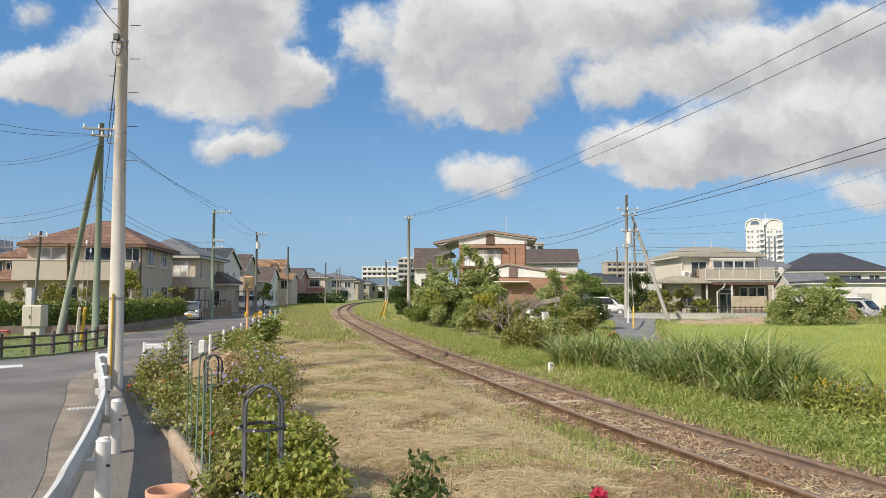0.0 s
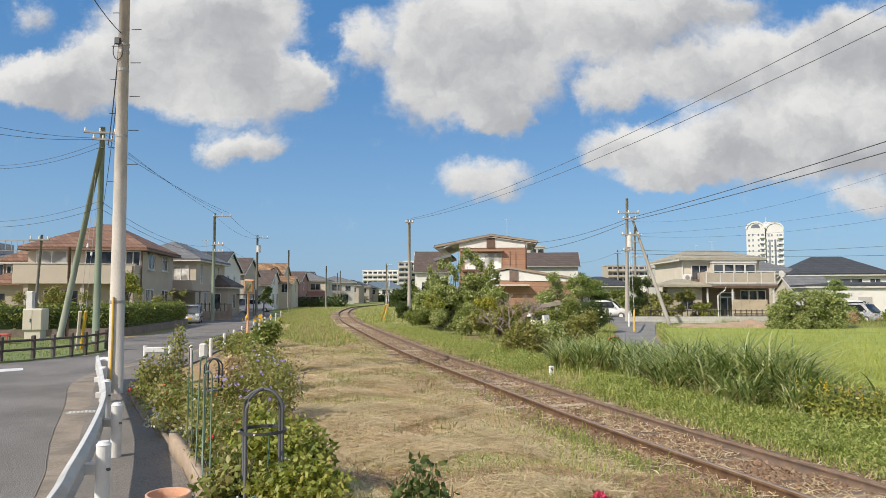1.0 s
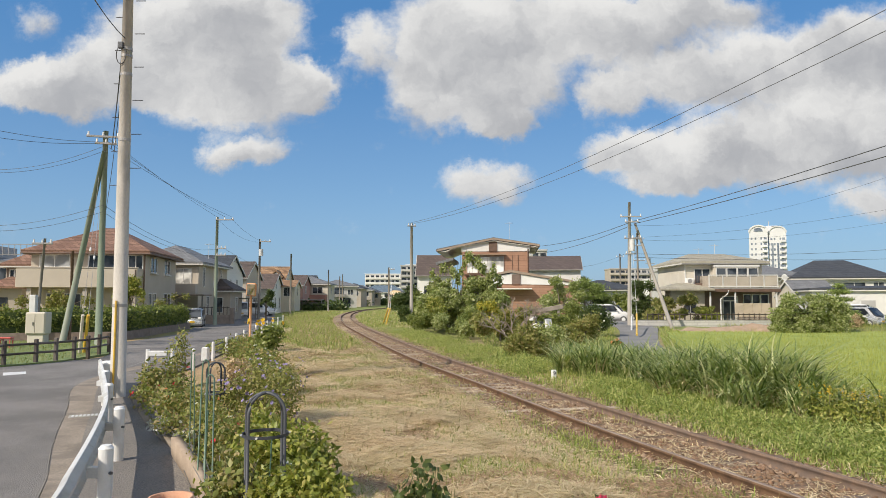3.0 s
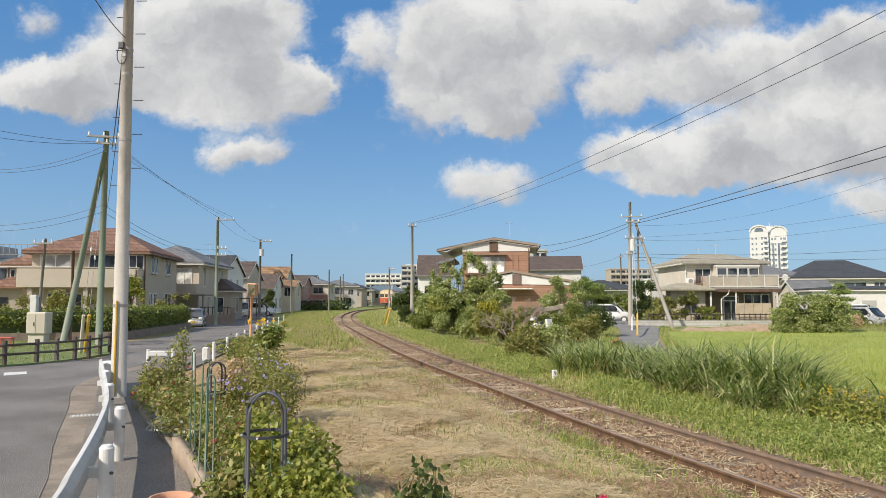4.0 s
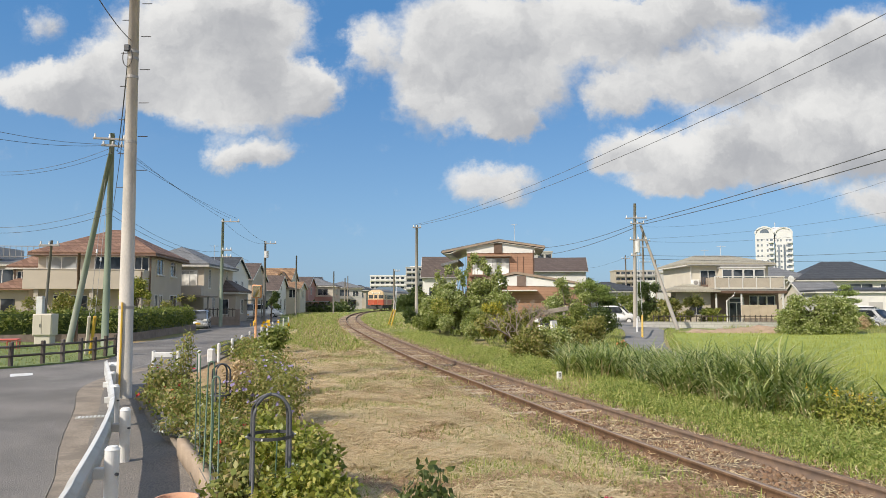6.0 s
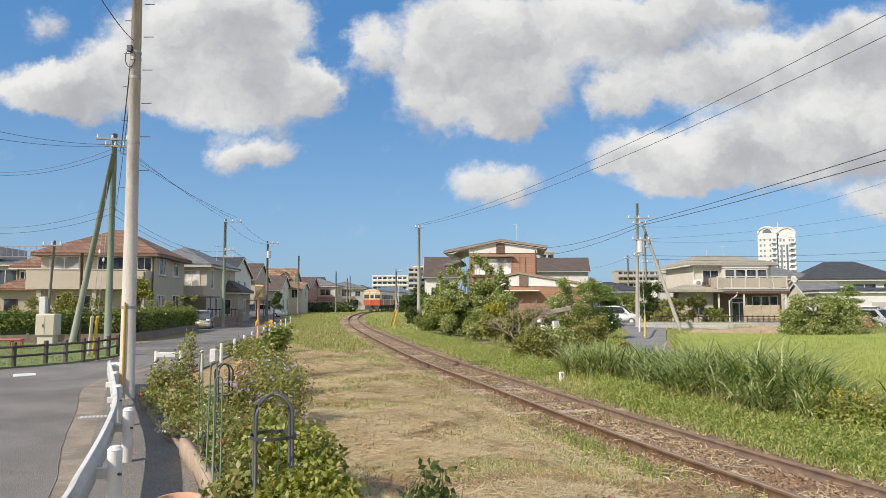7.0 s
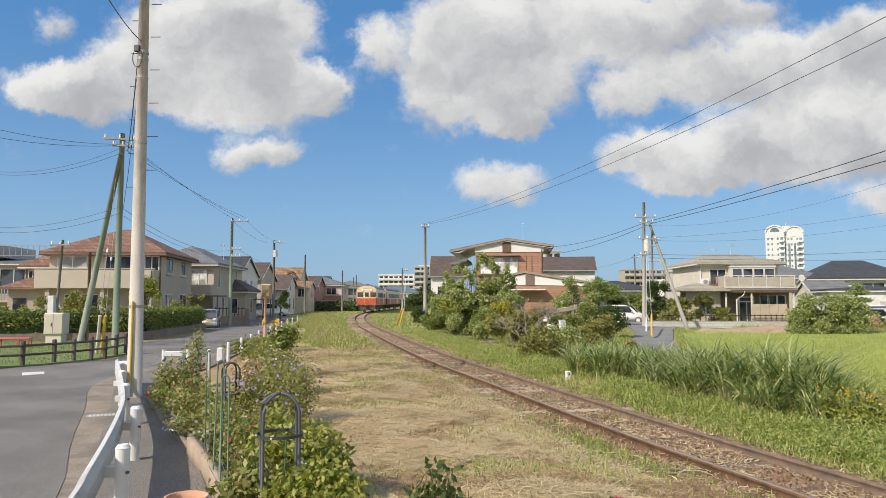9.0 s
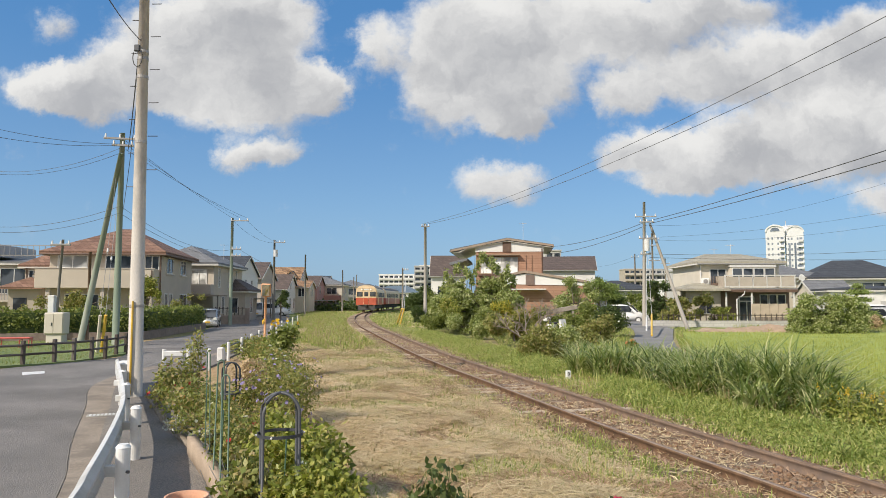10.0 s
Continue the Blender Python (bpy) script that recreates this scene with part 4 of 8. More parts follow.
pb = row_house(-20.85, 66.0, 3.4, 5.0, 2.9, 1.3, 4, BEIGE_D, ROOF_B, "small taupe porch house with a brown hipped roof", "hip", windows=[("f", 0.4, 0.8, 1.2, 1.4), ("r", 0.0, 0.8, 0.8, 1.4)])
h3g = row_house(-24.43, 75.0, 6.0, 8.0, 5.0, 2.0, 2, WHITE_W, ROOF_K, "pale grey house with a slate roof and street gable",
                windows=[("r", -1.4, 3.0, 0.6, 1.3), ("r", 1.2, 3.0, 0.6, 1.3), ("f", 1.4, 3.0, 1.6, 1.3), ("r", 0.5, 0.6, 1.0, 1.6)])
add(h3g, "balcony", box(0.6, 3.0, -5.0, -4.02, 2.4, 3.1, bevel=0.02), GREY_W)
row_house(-25.76, 88.0, 6.0, 8.0, 4.9, 2.1, 2, BEIGE_D, ROOF_B, "taupe house with a brown roof and white gable",
          windows=[("r", -1.4, 3.0, 0.7, 1.2), ("r", 1.4, 3.0, 0.7, 1.2), ("f", 1.5, 3.0, 1.3, 1.2), ("r", 0.0, 0.6, 1.2, 1.5)])
ho = row_house(-26.19, 110.0, 7.6, 9.0, 4.7, 2.7, 2, CREAM, ROOF_O, "cream house with a mottled orange tiled roof",
               windows=[("r", -1.8, 3.0, 0.8, 1.3), ("r", 1.2, 3.0, 0.8, 1.3), ("f", 2.6, 3.0, 0.9, 1.4), ("r", 0.4, 0.7, 1.2, 1.5)])
add(ho, "dormer", prism([(1.6, 5.6), (3.4, 5.6), (2.5, 6.5)], -4.0, -1.0), CREAM)
add(ho, "dormer_roof", prism([(1.4, 5.55), (2.5, 6.62), (3.6, 5.55), (3.6, 5.75), (2.5, 6.85), (1.4, 5.75)], -4.2, -1.0), ROOF_O)
row_house(-24.88, 98.0, 5.4, 7.0, 3.7, 2.0, 2, WHITE_W, ROOF_B, "white house with a brown roof and street gable",
          windows=[("r", -1.2, 3.6, 0.6, 0.9), ("r", 1.2, 0.8, 0.7, 1.5), ("r", -1.6, 0.8, 0.7, 1.5), ("f", 1.6, 0.8, 1.2, 1.3)])
row_house(-23.05, 104.0, 3.0, 5.0, 4.0, 0.9, 2, CREAM, ROOF_O, "cream house wing with a low roof", windows=[("f", 0.4, 2.6, 1.0, 1.2), ("r", 0.0, 2.6, 0.8, 1.2)])
row_house(-25.1, 120.0, 4.0, 8.0, 4.6, 1.7, 2, ROSE_W, ROOF_B, "rose-rendered narrow house with a brown roof", windows=[("r", -1.2, 3.2, 0.8, 1.2), ("f", 0.8, 3.2, 1.0, 1.2)])
hc = row_house(-22.01, 128.0, 7.6, 9.0, 4.9, 1.5, 2, CREAM, ROOF_G, "cream house with a grey hipped roof and a rose balcony", "hip", windows=[("f", -2.0, 3.2, 1.6, 1.1), ("f", 1.8, 3.2, 1.8, 1.1), ("r", 0.0, 3.2, 1.2, 1.2)])
add(hc, "balcony", box(-0.6, 3.6, -5.4, -4.52, 1.4, 2.9, bevel=0.02), ROSE_W)
row_house(-27.32, 140.0, 7.0, 9.0, 5.4, 1.6, 2, GREY_W, ROOF_K, "grey house with a black roof", "gable", windows=[("f", 0.0, 3.2, 1.6, 1.1)])
hf = house(-25.4, 160.0, 9.0, 9.0, 5.2, 1.5, 10, GREY_W, ROOF_G, "grey house with a slate roof and a long balcony", windows=[("f", -2.7, 3.2, 2.2, 1.5), ("f", 0.4, 3.2, 2.2, 1.5), ("f", 3.0, 3.2, 1.2, 1.2), ("f", -2.5, 0.5, 2.4, 1.9), ("f", 1.8, 0.5, 2.6, 1.9), ("r", -1.5, 3.2, 1.4, 1.1)])
add(hf, "balcony", box(-4.2, 2.0, -5.6, -4.55, 2.6, 3.3, bevel=0.02), FRAME, "grey slatted balcony front")
house(-24.58, 178.0, 5.0, 8.0, 4.9, 1.3, -4, BEIGE_D, ROOF_K, "narrow taupe house with a black roof", windows=[("f", -1.0, 3.0, 1.4, 1.2), ("f", 1.2, 3.0, 1.2, 1.2), ("f", 0.0, 0.5, 2.2, 1.8)])
house(-23.82, 215.0, 6.5, 8.0, 4.3, 1.5, 4, BEIGE, ROOF_K, "distant beige house with a black roof", windows=[("f", -1.4, 2.6, 1.8, 1.3), ("f", 1.6, 2.6, 1.6, 1.3), ("f", 0.2, 0.4, 2.6, 1.7)])
house(-25.76, 205.0, 7.0, 9.0, 4.8, 1.6, 0, BEIGE_D, ROOF_G, "distant cream house with a grey roof", windows=[("f", -1.6, 3.0, 2.0, 1.3), ("f", 1.6, 3.0, 2.0, 1.3), ("f", 0.0, 0.4, 2.6, 1.8)])
house(-22.22, 240.0, 16.0, 9.0, 4.6, 2.4, 0, WHITE_W, ROOF_BL, "distant white house with a green-blue roof", windows=[("f", -5.5, 2.8, 2.0, 1.4), ("f", -2.0, 2.8, 2.4, 1.4), ("f", 2.0, 2.8, 2.6, 1.4), ("f", 5.6, 2.8, 2.0, 1.4)])

# the brown house by the track: overhanging low gables, white gable fields
BARGE = surface("bargeboard_brown", (0.24, 0.17, 0.12), (0.33, 0.24, 0.17), 0.75, 2.0, 40.0, 0.1)
h2 = empty("house", pose(4.58, 70.0, 0.55, 0, 0, -5), "brown house with broad low-pitched roofs and white gable fields", "house")
add(h2, "wall", box(-2.65, 3.8, -4.2, 5.0, -0.8, 5.95), BROWN_W)
add(h2, "gable", prism([(-2.7, 5.95), (3.85, 5.95), (3.85, 6.42), (0.4, 6.96), (-2.7, 6.42)], -4.26, 4.9), WHITE_W, "white gable field")
add(h2, "roof", prism([(-5.2, 6.0), (-5.1, 6.22), (0.4, 7.3), (4.8, 6.62), (4.85, 6.4), (0.4, 7.06), (-3.6, 6.35), (-4.3, 6.02)], -4.5, 5.4), ROOF_G)
add(h2, "fascia", prism([(-5.1, 5.96), (-5.05, 6.12), (0.4, 7.24), (4.8, 6.58), (4.8, 6.4), (0.4, 7.06), (-4.9, 5.99)], -4.57, -4.51), BARGE, "brown bargeboard")
add(h2, "soffit", prism([(-5.0, 5.92), (-4.25, 5.97), (-3.6, 6.28), (0.4, 7.0), (4.7, 6.34), (4.7, 6.3), (0.4, 6.94), (-3.55, 6.2), (-4.2, 5.91)], -4.49, 5.3), EAVE, "white soffit boards")
add(h2, "side_roof", prism([(-5.1, 4.65), (-3.5, 5.1), (-3.5, 5.35), (-5.2, 4.9)], -4.6, 3.5), ROOF_G)
add(h2, "gable_panel", box(-0.05, 0.75, -4.32, -4.2, 5.95, 6.88), TIMBER)
window(h2, "f", 0.2, 3.9, 2.3, 1.5, 3.55, 4.2, curtain=True)
window(h2, "f", -1.65, 3.9, 1.0, 1.5, 3.55, 4.2, curtain=True, frame_mat=TAN, split=False)
add(h2, "balcony_shelf", box(-2.4, 1.5, -4.6, -4.2, 3.6, 3.78, bevel=0.02), TIMBER)
add(h2, "downpipe", tube([(3.7, -4.28, 6.2), (3.7, -4.28, 0.2)], 0.05, sides=8), TIMBER)
for u in (2.2, 2.75):
    add(h2, "batten", box(u - 0.02, u + 0.02, -4.24, -4.18, 3.2, 5.6), TIMBER)
add(h2, "window_hood", box(-2.6, 1.6, -4.75, -4.2, 5.55, 5.68, bevel=0.03), BARGE)
add(h2, "porch_wall", box(1.2, 8.2, -7.6, -4.0, -0.6, 2.9), BROWN_W)
add(h2, "porch_gable", prism([(0.2, 2.75), (7.3, 2.6), (7.4, 2.85), (2.2, 3.72), (0.2, 3.35)], -7.66, -4.1), WHITE_W)
add(h2, "porch_roof", prism([(-1.0, 3.35), (2.0, 4.0), (7.6, 3.05), (7.6, 2.85), (2.0, 3.78), (-1.0, 3.15)], -7.8, -3.9), BARGE)
add(h2, "porch_panel", box(2.1, 2.9, -7.72, -7.6, 2.7, 3.6), TIMBER)
add(h2, "awning", box(-0.2, 3.9, -8.6, -7.0, 2.2, 2.32, bevel=0.03), EAVE)

# the white houses behind it
house(-1.52, 92.0, 4.6, 8.0, 5.4, 2.7, 0, WHITE_W, ROOF_B, "white house with a steep brown roof", "gable", windows=[("f", -0.9, 2.6, 1.0, 1.2), ("f", 1.0, 2.6, 1.6, 1.2)], along="x", over=0.4)
house(13.33, 84.0, 6.4, 8.0, 5.75, 1.7, -8, WHITE_W, ROOF_B, "white house with a brown gabled roof", "gable", windows=[("f", 1.2, 3.0, 2.4, 1.0), ("f", -2.6, 2.8, 0.9, 1.3)], along="x", over=0.4)
house(22.31, 95.0, 9.0, 8.0, 3.4, 1.3, 0, GREY_W, ROOF_K, "low house with a black tiled roof", windows=[("f", -1.0, 1.0, 2.0, 1.4)])

# the cream house over the paddy
h3 = house(25.2, 62.0, 6.95, 8.0, 5.36, 0.95, 0, CREAM, ROOF_S, "cream two-storey house with a sand-coloured roof and a balcony", over=0.5, z=-0.2, ridge=1.7)
# in the house's own space its front wall lies at -4
part("bay", box(-1.05, 2.85, -4.75, -3.98, 2.9, 5.12, bevel=0.02), CREAM, h3, "pale glazed upper bay")
part("bay_head", box(-1.12, 2.92, -4.82, -3.98, 4.98, 5.14, bevel=0.02), FRAME_W, h3)
for u in (-0.52, 0.43, 1.38, 2.33):
    window(h3, "f", u, 3.75, 0.8, 1.1, 3.5, 4.75, frame_mat=FRAME_W, split=False)
window(h3, "f", -1.95, 3.55, 1.35, 1.25, 3.5, 4.0, frame_mat=FRAME_W)
part("window_rail", box(-2.75, -1.15, -4.5, -4.4, 3.35, 3.55, bevel=0.01), TIMBER, h3, "brown window box rail")
for i in range(9):
    part("rail_bar", box(-2.72 + i * 0.19, -2.69 + i * 0.19, -4.48, -4.44, 3.55, 4.2), TIMBER, h3)
part("air_conditioner", box(-3.5, -2.85, -4.4, -4.03, 3.45, 4.0, bevel=0.04), WHITE_P, h3)
part("fan_grille", tube([(-3.2, -4.41, 3.72), (-3.2, -4.43, 3.72)], 0.2, sides=16), FRAME, h3)
part("lower_wall", box(-5.3, -2.3, -5.4, -3.9, -0.1, 2.85), BEIGE, h3)
part("lower_roof", hip_roof(3.6, 2.6, 2.85, 0.55, 0.45), ROOF_S, h3).matrix_basis = pose(-4.0, -4.6, 0)
window(h3, "f", -3.6, 0.9, 1.0, 1.0, 3.5, 5.4)
# brown wall, coloured darker to hold the shade under the balcony
part("recess_wall", box(-2.3, 4.2, -4.25, -3.98, -0.1, 3.0), TIMBER, h3, "brown recess wall with the balcony's shade in its colour")
part("balcony_floor", box(-2.25, 4.15, -6.0, -4.0, 2.95, 3.12, bevel=0.02), FRAME, h3)
part("balcony_beam", box(-2.25, 4.15, -6.06, -5.92, 2.72, 2.98, bevel=0.02), TIMBER, h3)
for u in np.linspace(-2.1, 3.9, 6)[:-1]:
    part("balcony_panel", box(u + 0.06, u + 1.14, -6.02, -5.98, 3.28, 4.08), BALC, h3, "tan translucent balcony panel")
for u in np.linspace(-2.1, 3.9, 6):
    part("balcony_post", box(u - 0.035, u + 0.035, -6.05, -5.97, 3.1, 4.2), FRAME_W, h3)
for zz in (3.16, 4.16):
    part("balcony_rail", box(-2.16, 3.96, -6.07, -5.95, zz, zz + 0.08), FRAME_W, h3)
for s2 in (-2.12, 3.92):
    part("balcony_side", box(s2 - 0.02, s2 + 0.02, -5.95, -4.0, 3.2, 4.16), BALC, h3)
for u in (-2.0, 0.2, 3.8):
    part("balcony_column", box(u - 0.06, u + 0.06, -5.95, -5.83, -0.1, 2.74), FRAME_W, h3)
dr3 = part("entrance_door", box(-0.3, 1.1, -4.32, -4.22, 0.1, 2.4, bevel=0.01), FRAME_W, h3, "white-framed sliding entrance door")
for u in (-0.2, 0.45):
    part("door_pane", box(u, u + 0.55, -4.34, -4.3, 0.2, 1.9), GLASS, dr3)
part("transom_pane", box(-0.2, 1.0, -4.34, -4.3, 2.0, 2.3), GLASS, dr3)
for u in (1.95, 2.75, 3.5):
    window(h3, "f", u, 1.45, 0.62, 1.05, 3.5, 4.25, frame_mat=FRAME_W, split=False)
part("downpipe", tube([(-0.45, -6.1, 2.85), (-0.55, -6.1, 2.55), (-1.15, -6.05, 2.1), (-1.15, -6.05, 0.1)], 0.06, sides=8), FRAME_W, h3)
part("eaves_gutter", tube([(-3.95, -4.52, 5.3), (3.95, -4.52, 5.3)], 0.06, sides=8), FRAME, h3)
part("corner_downpipe", tube([(-3.5, -4.06, 5.2), (-3.5, -4.06, 3.2)], 0.05, sides=8), FRAME_W, h3)
dish = part("satellite_dish", tube([(4.5, -5.9, 3.98), (4.51, -5.96, 3.99), (4.52, -6.02, 4.0)], 0.08, 0.3, 20), WHITE_P, h3)
part("dish_arm", tube([(4.1, -5.9, 3.6), (4.5, -5.9, 3.98)], 0.03, sides=6), GALV, h3)
screen = empty("timber_screen", pose(25.2, 58.0, -0.2), "tan board screen on a slatted timber base", "screen")
for u in np.linspace(-0.75, 2.25, 5)[:-1]:
    part("board", box(u + 0.01, u + 0.74, -0.03, 0.03, 0.62, 1.75, bevel=0.01), TAN, screen)
for u in np.linspace(-0.75, 2.2, 14):
    part("slat", box(u, u + 0.07, -0.05, -0.02, 0.0, 0.62), POLE_W, screen)
part("rail", box(-0.75, 2.27, -0.07, -0.04, 0.44, 0.52), POLE_W, screen)

house(37.66, 78.0, 6.0, 8.0, 4.6, 1.4, 0, BEIGE, ROOF_G, "beige house with a grey hipped roof behind a balcony house", over=0.6, windows=[("f", 1.4, 3.0, 1.2, 1.1)])
house(43.99, 76.0, 9.6, 9.0, 4.4, 2.1, -14, WHITE_W, ROOF_K, "white house with a black hipped roof", over=0.55, ridge=1.6, windows=[("f", 1.2, 2.9, 2.2, 1.0), ("f", -3.6, 2.8, 0.9, 1.2), ("f", 3.6, 2.9, 1.0, 1.0)])
annex = house(38.3, 60.0, 11.4, 6.0, 2.9, 0.25, -14, WHITE_W, ROOF_K, "low cream flat-roofed annex", over=0.25, windows=[("f", 1.6, 1.4, 1.6, 0.9)])
house(35.8, 66.0, 3.6, 5.0, 2.4, 1.4, -4, CREAM, ROOF_G, "small lean-to house with a grey roof", "gable", windows=[("f", 0.0, 0.8, 1.0, 1.0)], over=0.3)

dr = add(annex, "door", box(-1.75, -0.65, -3.05, -2.98, 0.0, 1.95), GREY_W, "grey annex door")
wr = bmesh.new()
for i in range(8):
    a = math.pi * i / 4
    tube([(-1.2, -3.09, 1.25), (-1.2 + 0.34 * math.cos(a), -3.09, 1.25 + 0.34 * math.sin(a))], 0.06, 0.02, 6, wr)
add(dr, "ornament", wr, GREENROD, "green star-shaped door ornament")
# ---- utility poles and wires ----
def pole(x, y, top, r0, r1, mat, label, z=-0.17, arms=(), lean=(0.0, 0.0), category="utility pole", name="utility_pole"):
    """A tapered pole; arms: (height, from, to, turn in degrees)."""
    p = empty(name, pose(x, y, z), label, category)
    part("shaft", tube([(0, 0, -0.3), (lean[0] * top, lean[1] * top, top)], r0, r1, 16), mat, p, smooth=True)
    for hgt, a, b, turn in arms:
        m = pose(lean[0] * hgt, lean[1] * hgt, hgt, 0, 0, turn)
        arm = part("crossarm", box(a, b, -0.045 - r1, 0.045 - r1, -0.045, 0.045, bevel=0.01), FRAME, p)
        arm.matrix_basis = m
        n = max(2, int((b - a) / 0.55))
        for i in range(n + 1):
            u = a + 0.08 + (b - a - 0.16) * i / n
            part("insulator", tube([(u, -r1, 0.04), (u, -r1, 0.10), (u, -r1, 0.11), (u, -r1, 0.2)], 0.05, 0.035, 8), WHITE_P, arm)
    return p


big = pole(*(-6.69, 14.06), 9.2, 0.155, 0.095, POLE_C, "pale concrete utility pole with climbing steps beside a guard rail", lean=(-0.008, 0.0))
for zz, rr in ((1.9, 0.15), (5.35, 0.125), (6.75, 0.118), (7.15, 0.115), (7.3, 0.115)):
    part("band", tube([(-0.008 * zz, 0, zz - 0.03), (-0.008 * zz, 0, zz + 0.03)], rr, sides=18), FRAME, big)
part("clamp", box(-0.19, -0.08, -0.15, -0.08, 7.28, 7.42, bevel=0.01), IRON, big)
part("cable_coil", tube([(-0.06 + 0.10 * math.cos(a) - 0.06, -0.12, 7.15 + 0.2 * math.sin(a)) for a in np.linspace(0, 6.28, 20)], 0.01, sides=6), WIRE, big)
for i in range(13):
    zz = 4.4 + i * 0.36
    s = 1 if i % 2 else -1
    part("climbing_step", tube([(s * 0.1, 0, zz), (s * 0.31, 0, zz)], 0.009, sides=6), IRON, big)
part("guy_guard", tube([(-0.02, -0.17, 0.1), (-0.02, -0.165, 2.0)], 0.02, sides=6), YELLOW, big, "yellow cable cover")


def wire(a, b, drop, r=0.009, name="overhead_wire"):
    return tagged(finish(name, tube(sag(a, b, drop), r, sides=5, cap=False), WIRE), "dark overhead cable strung between poles", "cable", "overhead wires")


# ---- plants ----
def bush(blobs, n, size, mat, label, name="bush", category="bush", shell=0.5, extra=()):
    c = np.array(blobs)
    base = (float(c[0, 0]), float(c[0, 1]), float((c[:, 2] - c[:, 5]).min()))
    b = empty(name, pose(*base), label, category)
    rel = [(p[0] - base[0], p[1] - base[1], p[2] - base[2], *p[3:]) for p in blobs]
    stem = bmesh.new()
    for p in rel:
        tube([(0, 0, 0), (p[0] * 0.5, p[1] * 0.5, p[2] * 0.6), (p[0], p[1], p[2])], 0.03 * p[5] + 0.015, 0.01, 6, stem)
    part("stems", stem, BARK, b)
    leaves("foliage", rel, n, size, mat, b, shell)
    for m, k, s, label2 in extra:
        leaves("flowers", [(q[0], q[1], q[2] + 0.05, q[3] * 1.05, q[4] * 1.05, q[5] * 1.05) for q in rel], k, s, m, b, 0.93, 1.0)["label"] = label2
    return b



# ---- street side ----
WALK_R = [(0.0, -12), (-0.5, -4), (-1.5, 3.5), (-2.37, 6.72), (-3.01, 7.94), (-4.12, 10.04), (-5.46, 12.5), (-6.76, 14.94), (-7.56, 17.64), (-7.38, 19.79), (-8.05, 24.12), (-9.14, 30.5), (-10.88, 40.12)]
GUT_R = [(-0.75, -12), (-1.55, -4), (-2.6, 3.5), (-3.62, 6.72), (-5.07, 9.65), (-6.4, 12.5), (-8.21, 16.45), (-8.79, 19.32), (-8.39, 21.36), (-8.79, 24.61), (-9.09, 28.69), (-10.57, 37.62), (-12.28, 46.27)]
WALK_R = [(x + (0.4 if y < 14 else 0.0), y) for x, y in WALK_R]
strip("gutter", ROAD_R[:13], GUT_R, -0.128, KERB, "weathered concrete gutter along the street", "gutter", 90, 0.08)
strip("pavement", GUT_R, WALK_R, -0.122, WALKWAY, "worn dark asphalt footway beside the guard rail", "pavement", 90, 0.08)
drain = empty("drain_grate", pose(*(-6.15, 11.77), -0.122, 0, 0, 24), "small steel drain grate set in the gutter", "drain")
for i in range(7):
    part("bar", box(-0.20 + i * 0.06, -0.165 + i * 0.06, -0.09, 0.09, 0.0, 0.012), GALV, drain)
part("surround", box(-0.24, 0.26, -0.13, 0.13, -0.02, 0.005), CONCRETE, drain)
mark = tagged(finish("road_marking", prism([(-11.67, 18.12), (-11.32, 18.54), (-11.68, 19.12), (-12.12, 18.82)], -0.146, -0.141, "z"), WHITE_P), "worn white paint on the asphalt", "road marking", kind="structure")
mark = tagged(finish("road_marking", prism([(-9.31, 19.58), (-11.32, 30.27), (-10.81, 29.9), (-10.27, 25.78)], -0.1465, -0.1455, "z"), ASPHALT), "thin patch of newer asphalt", "road patch", kind="structure")

# guard rail
POSTS = [(-1.3, 2.0), (-2.0, 4.1), (-3.09, 6.31), (-4.04, 8.55), (-5.32, 10.89), (-6.36, 12.88)]
BEAM = [(-1.75, 2.0), (-2.62, 4.65), (-2.9, 5.37), (-3.51, 6.89), (-4.18, 8.47), (-4.77, 9.74), (-6.04, 12.21), (-7.91, 15.75)]
guard = empty("guard_rail", pose(-3.1, 6.3, -0.13), "white-painted corrugated steel guard rail on round posts", "guard rail")


def rel(p, o=(-3.1, 6.3, -0.13)):
    return Vector((p[0] - o[0], p[1] - o[1], p[2] - o[2]))


for x, y in POSTS:
    po = part("post", tube([rel((x, y, -0.2)), rel((x, y, 0.505))], 0.064, sides=20), WHITE_P, guard, smooth=False)
    part("cap", tube([rel((x, y, 0.503)), rel((x, y, 0.515)), rel((x, y, 0.533))], 0.068, 0.045, 20), WHITE_P, po)
    part("bracket", box(*[v for a in zip(rel((x - 0.16, y - 0.035, 0.24)), rel((x - 0.03, y + 0.035, 0.34))) for v in a], bevel=0.008), GALV, po)
    part("bolt", tube([rel((x + 0.05, y - 0.03, 0.29)), rel((x + 0.08, y - 0.04, 0.29))], 0.014, sides=6), IRON, po)
line = spline([rel((x, y, 0.0)) for x, y in BEAM], 0.25)
W = [(0.0, 0.16), (-0.055, 0.19), (-0.055, 0.25), (0.0, 0.29), (0.0, 0.34), (-0.055, 0.38), (-0.055, 0.44), (0.0, 0.475)]
sweep("beam", line, W + [(a + 0.005, b) for a, b in reversed(W)], 0.035, GALV, "pale galvanised corrugated beam", guard)
ex, ey = BEAM[-1]
part("end_cap", box(*[v for a in zip(rel((ex - 0.06, ey - 0.05, 0.1)), rel((ex + 0.3, ey + 0.3, 0.44))) for v in a], bevel=0.06), WHITE_P, guard)

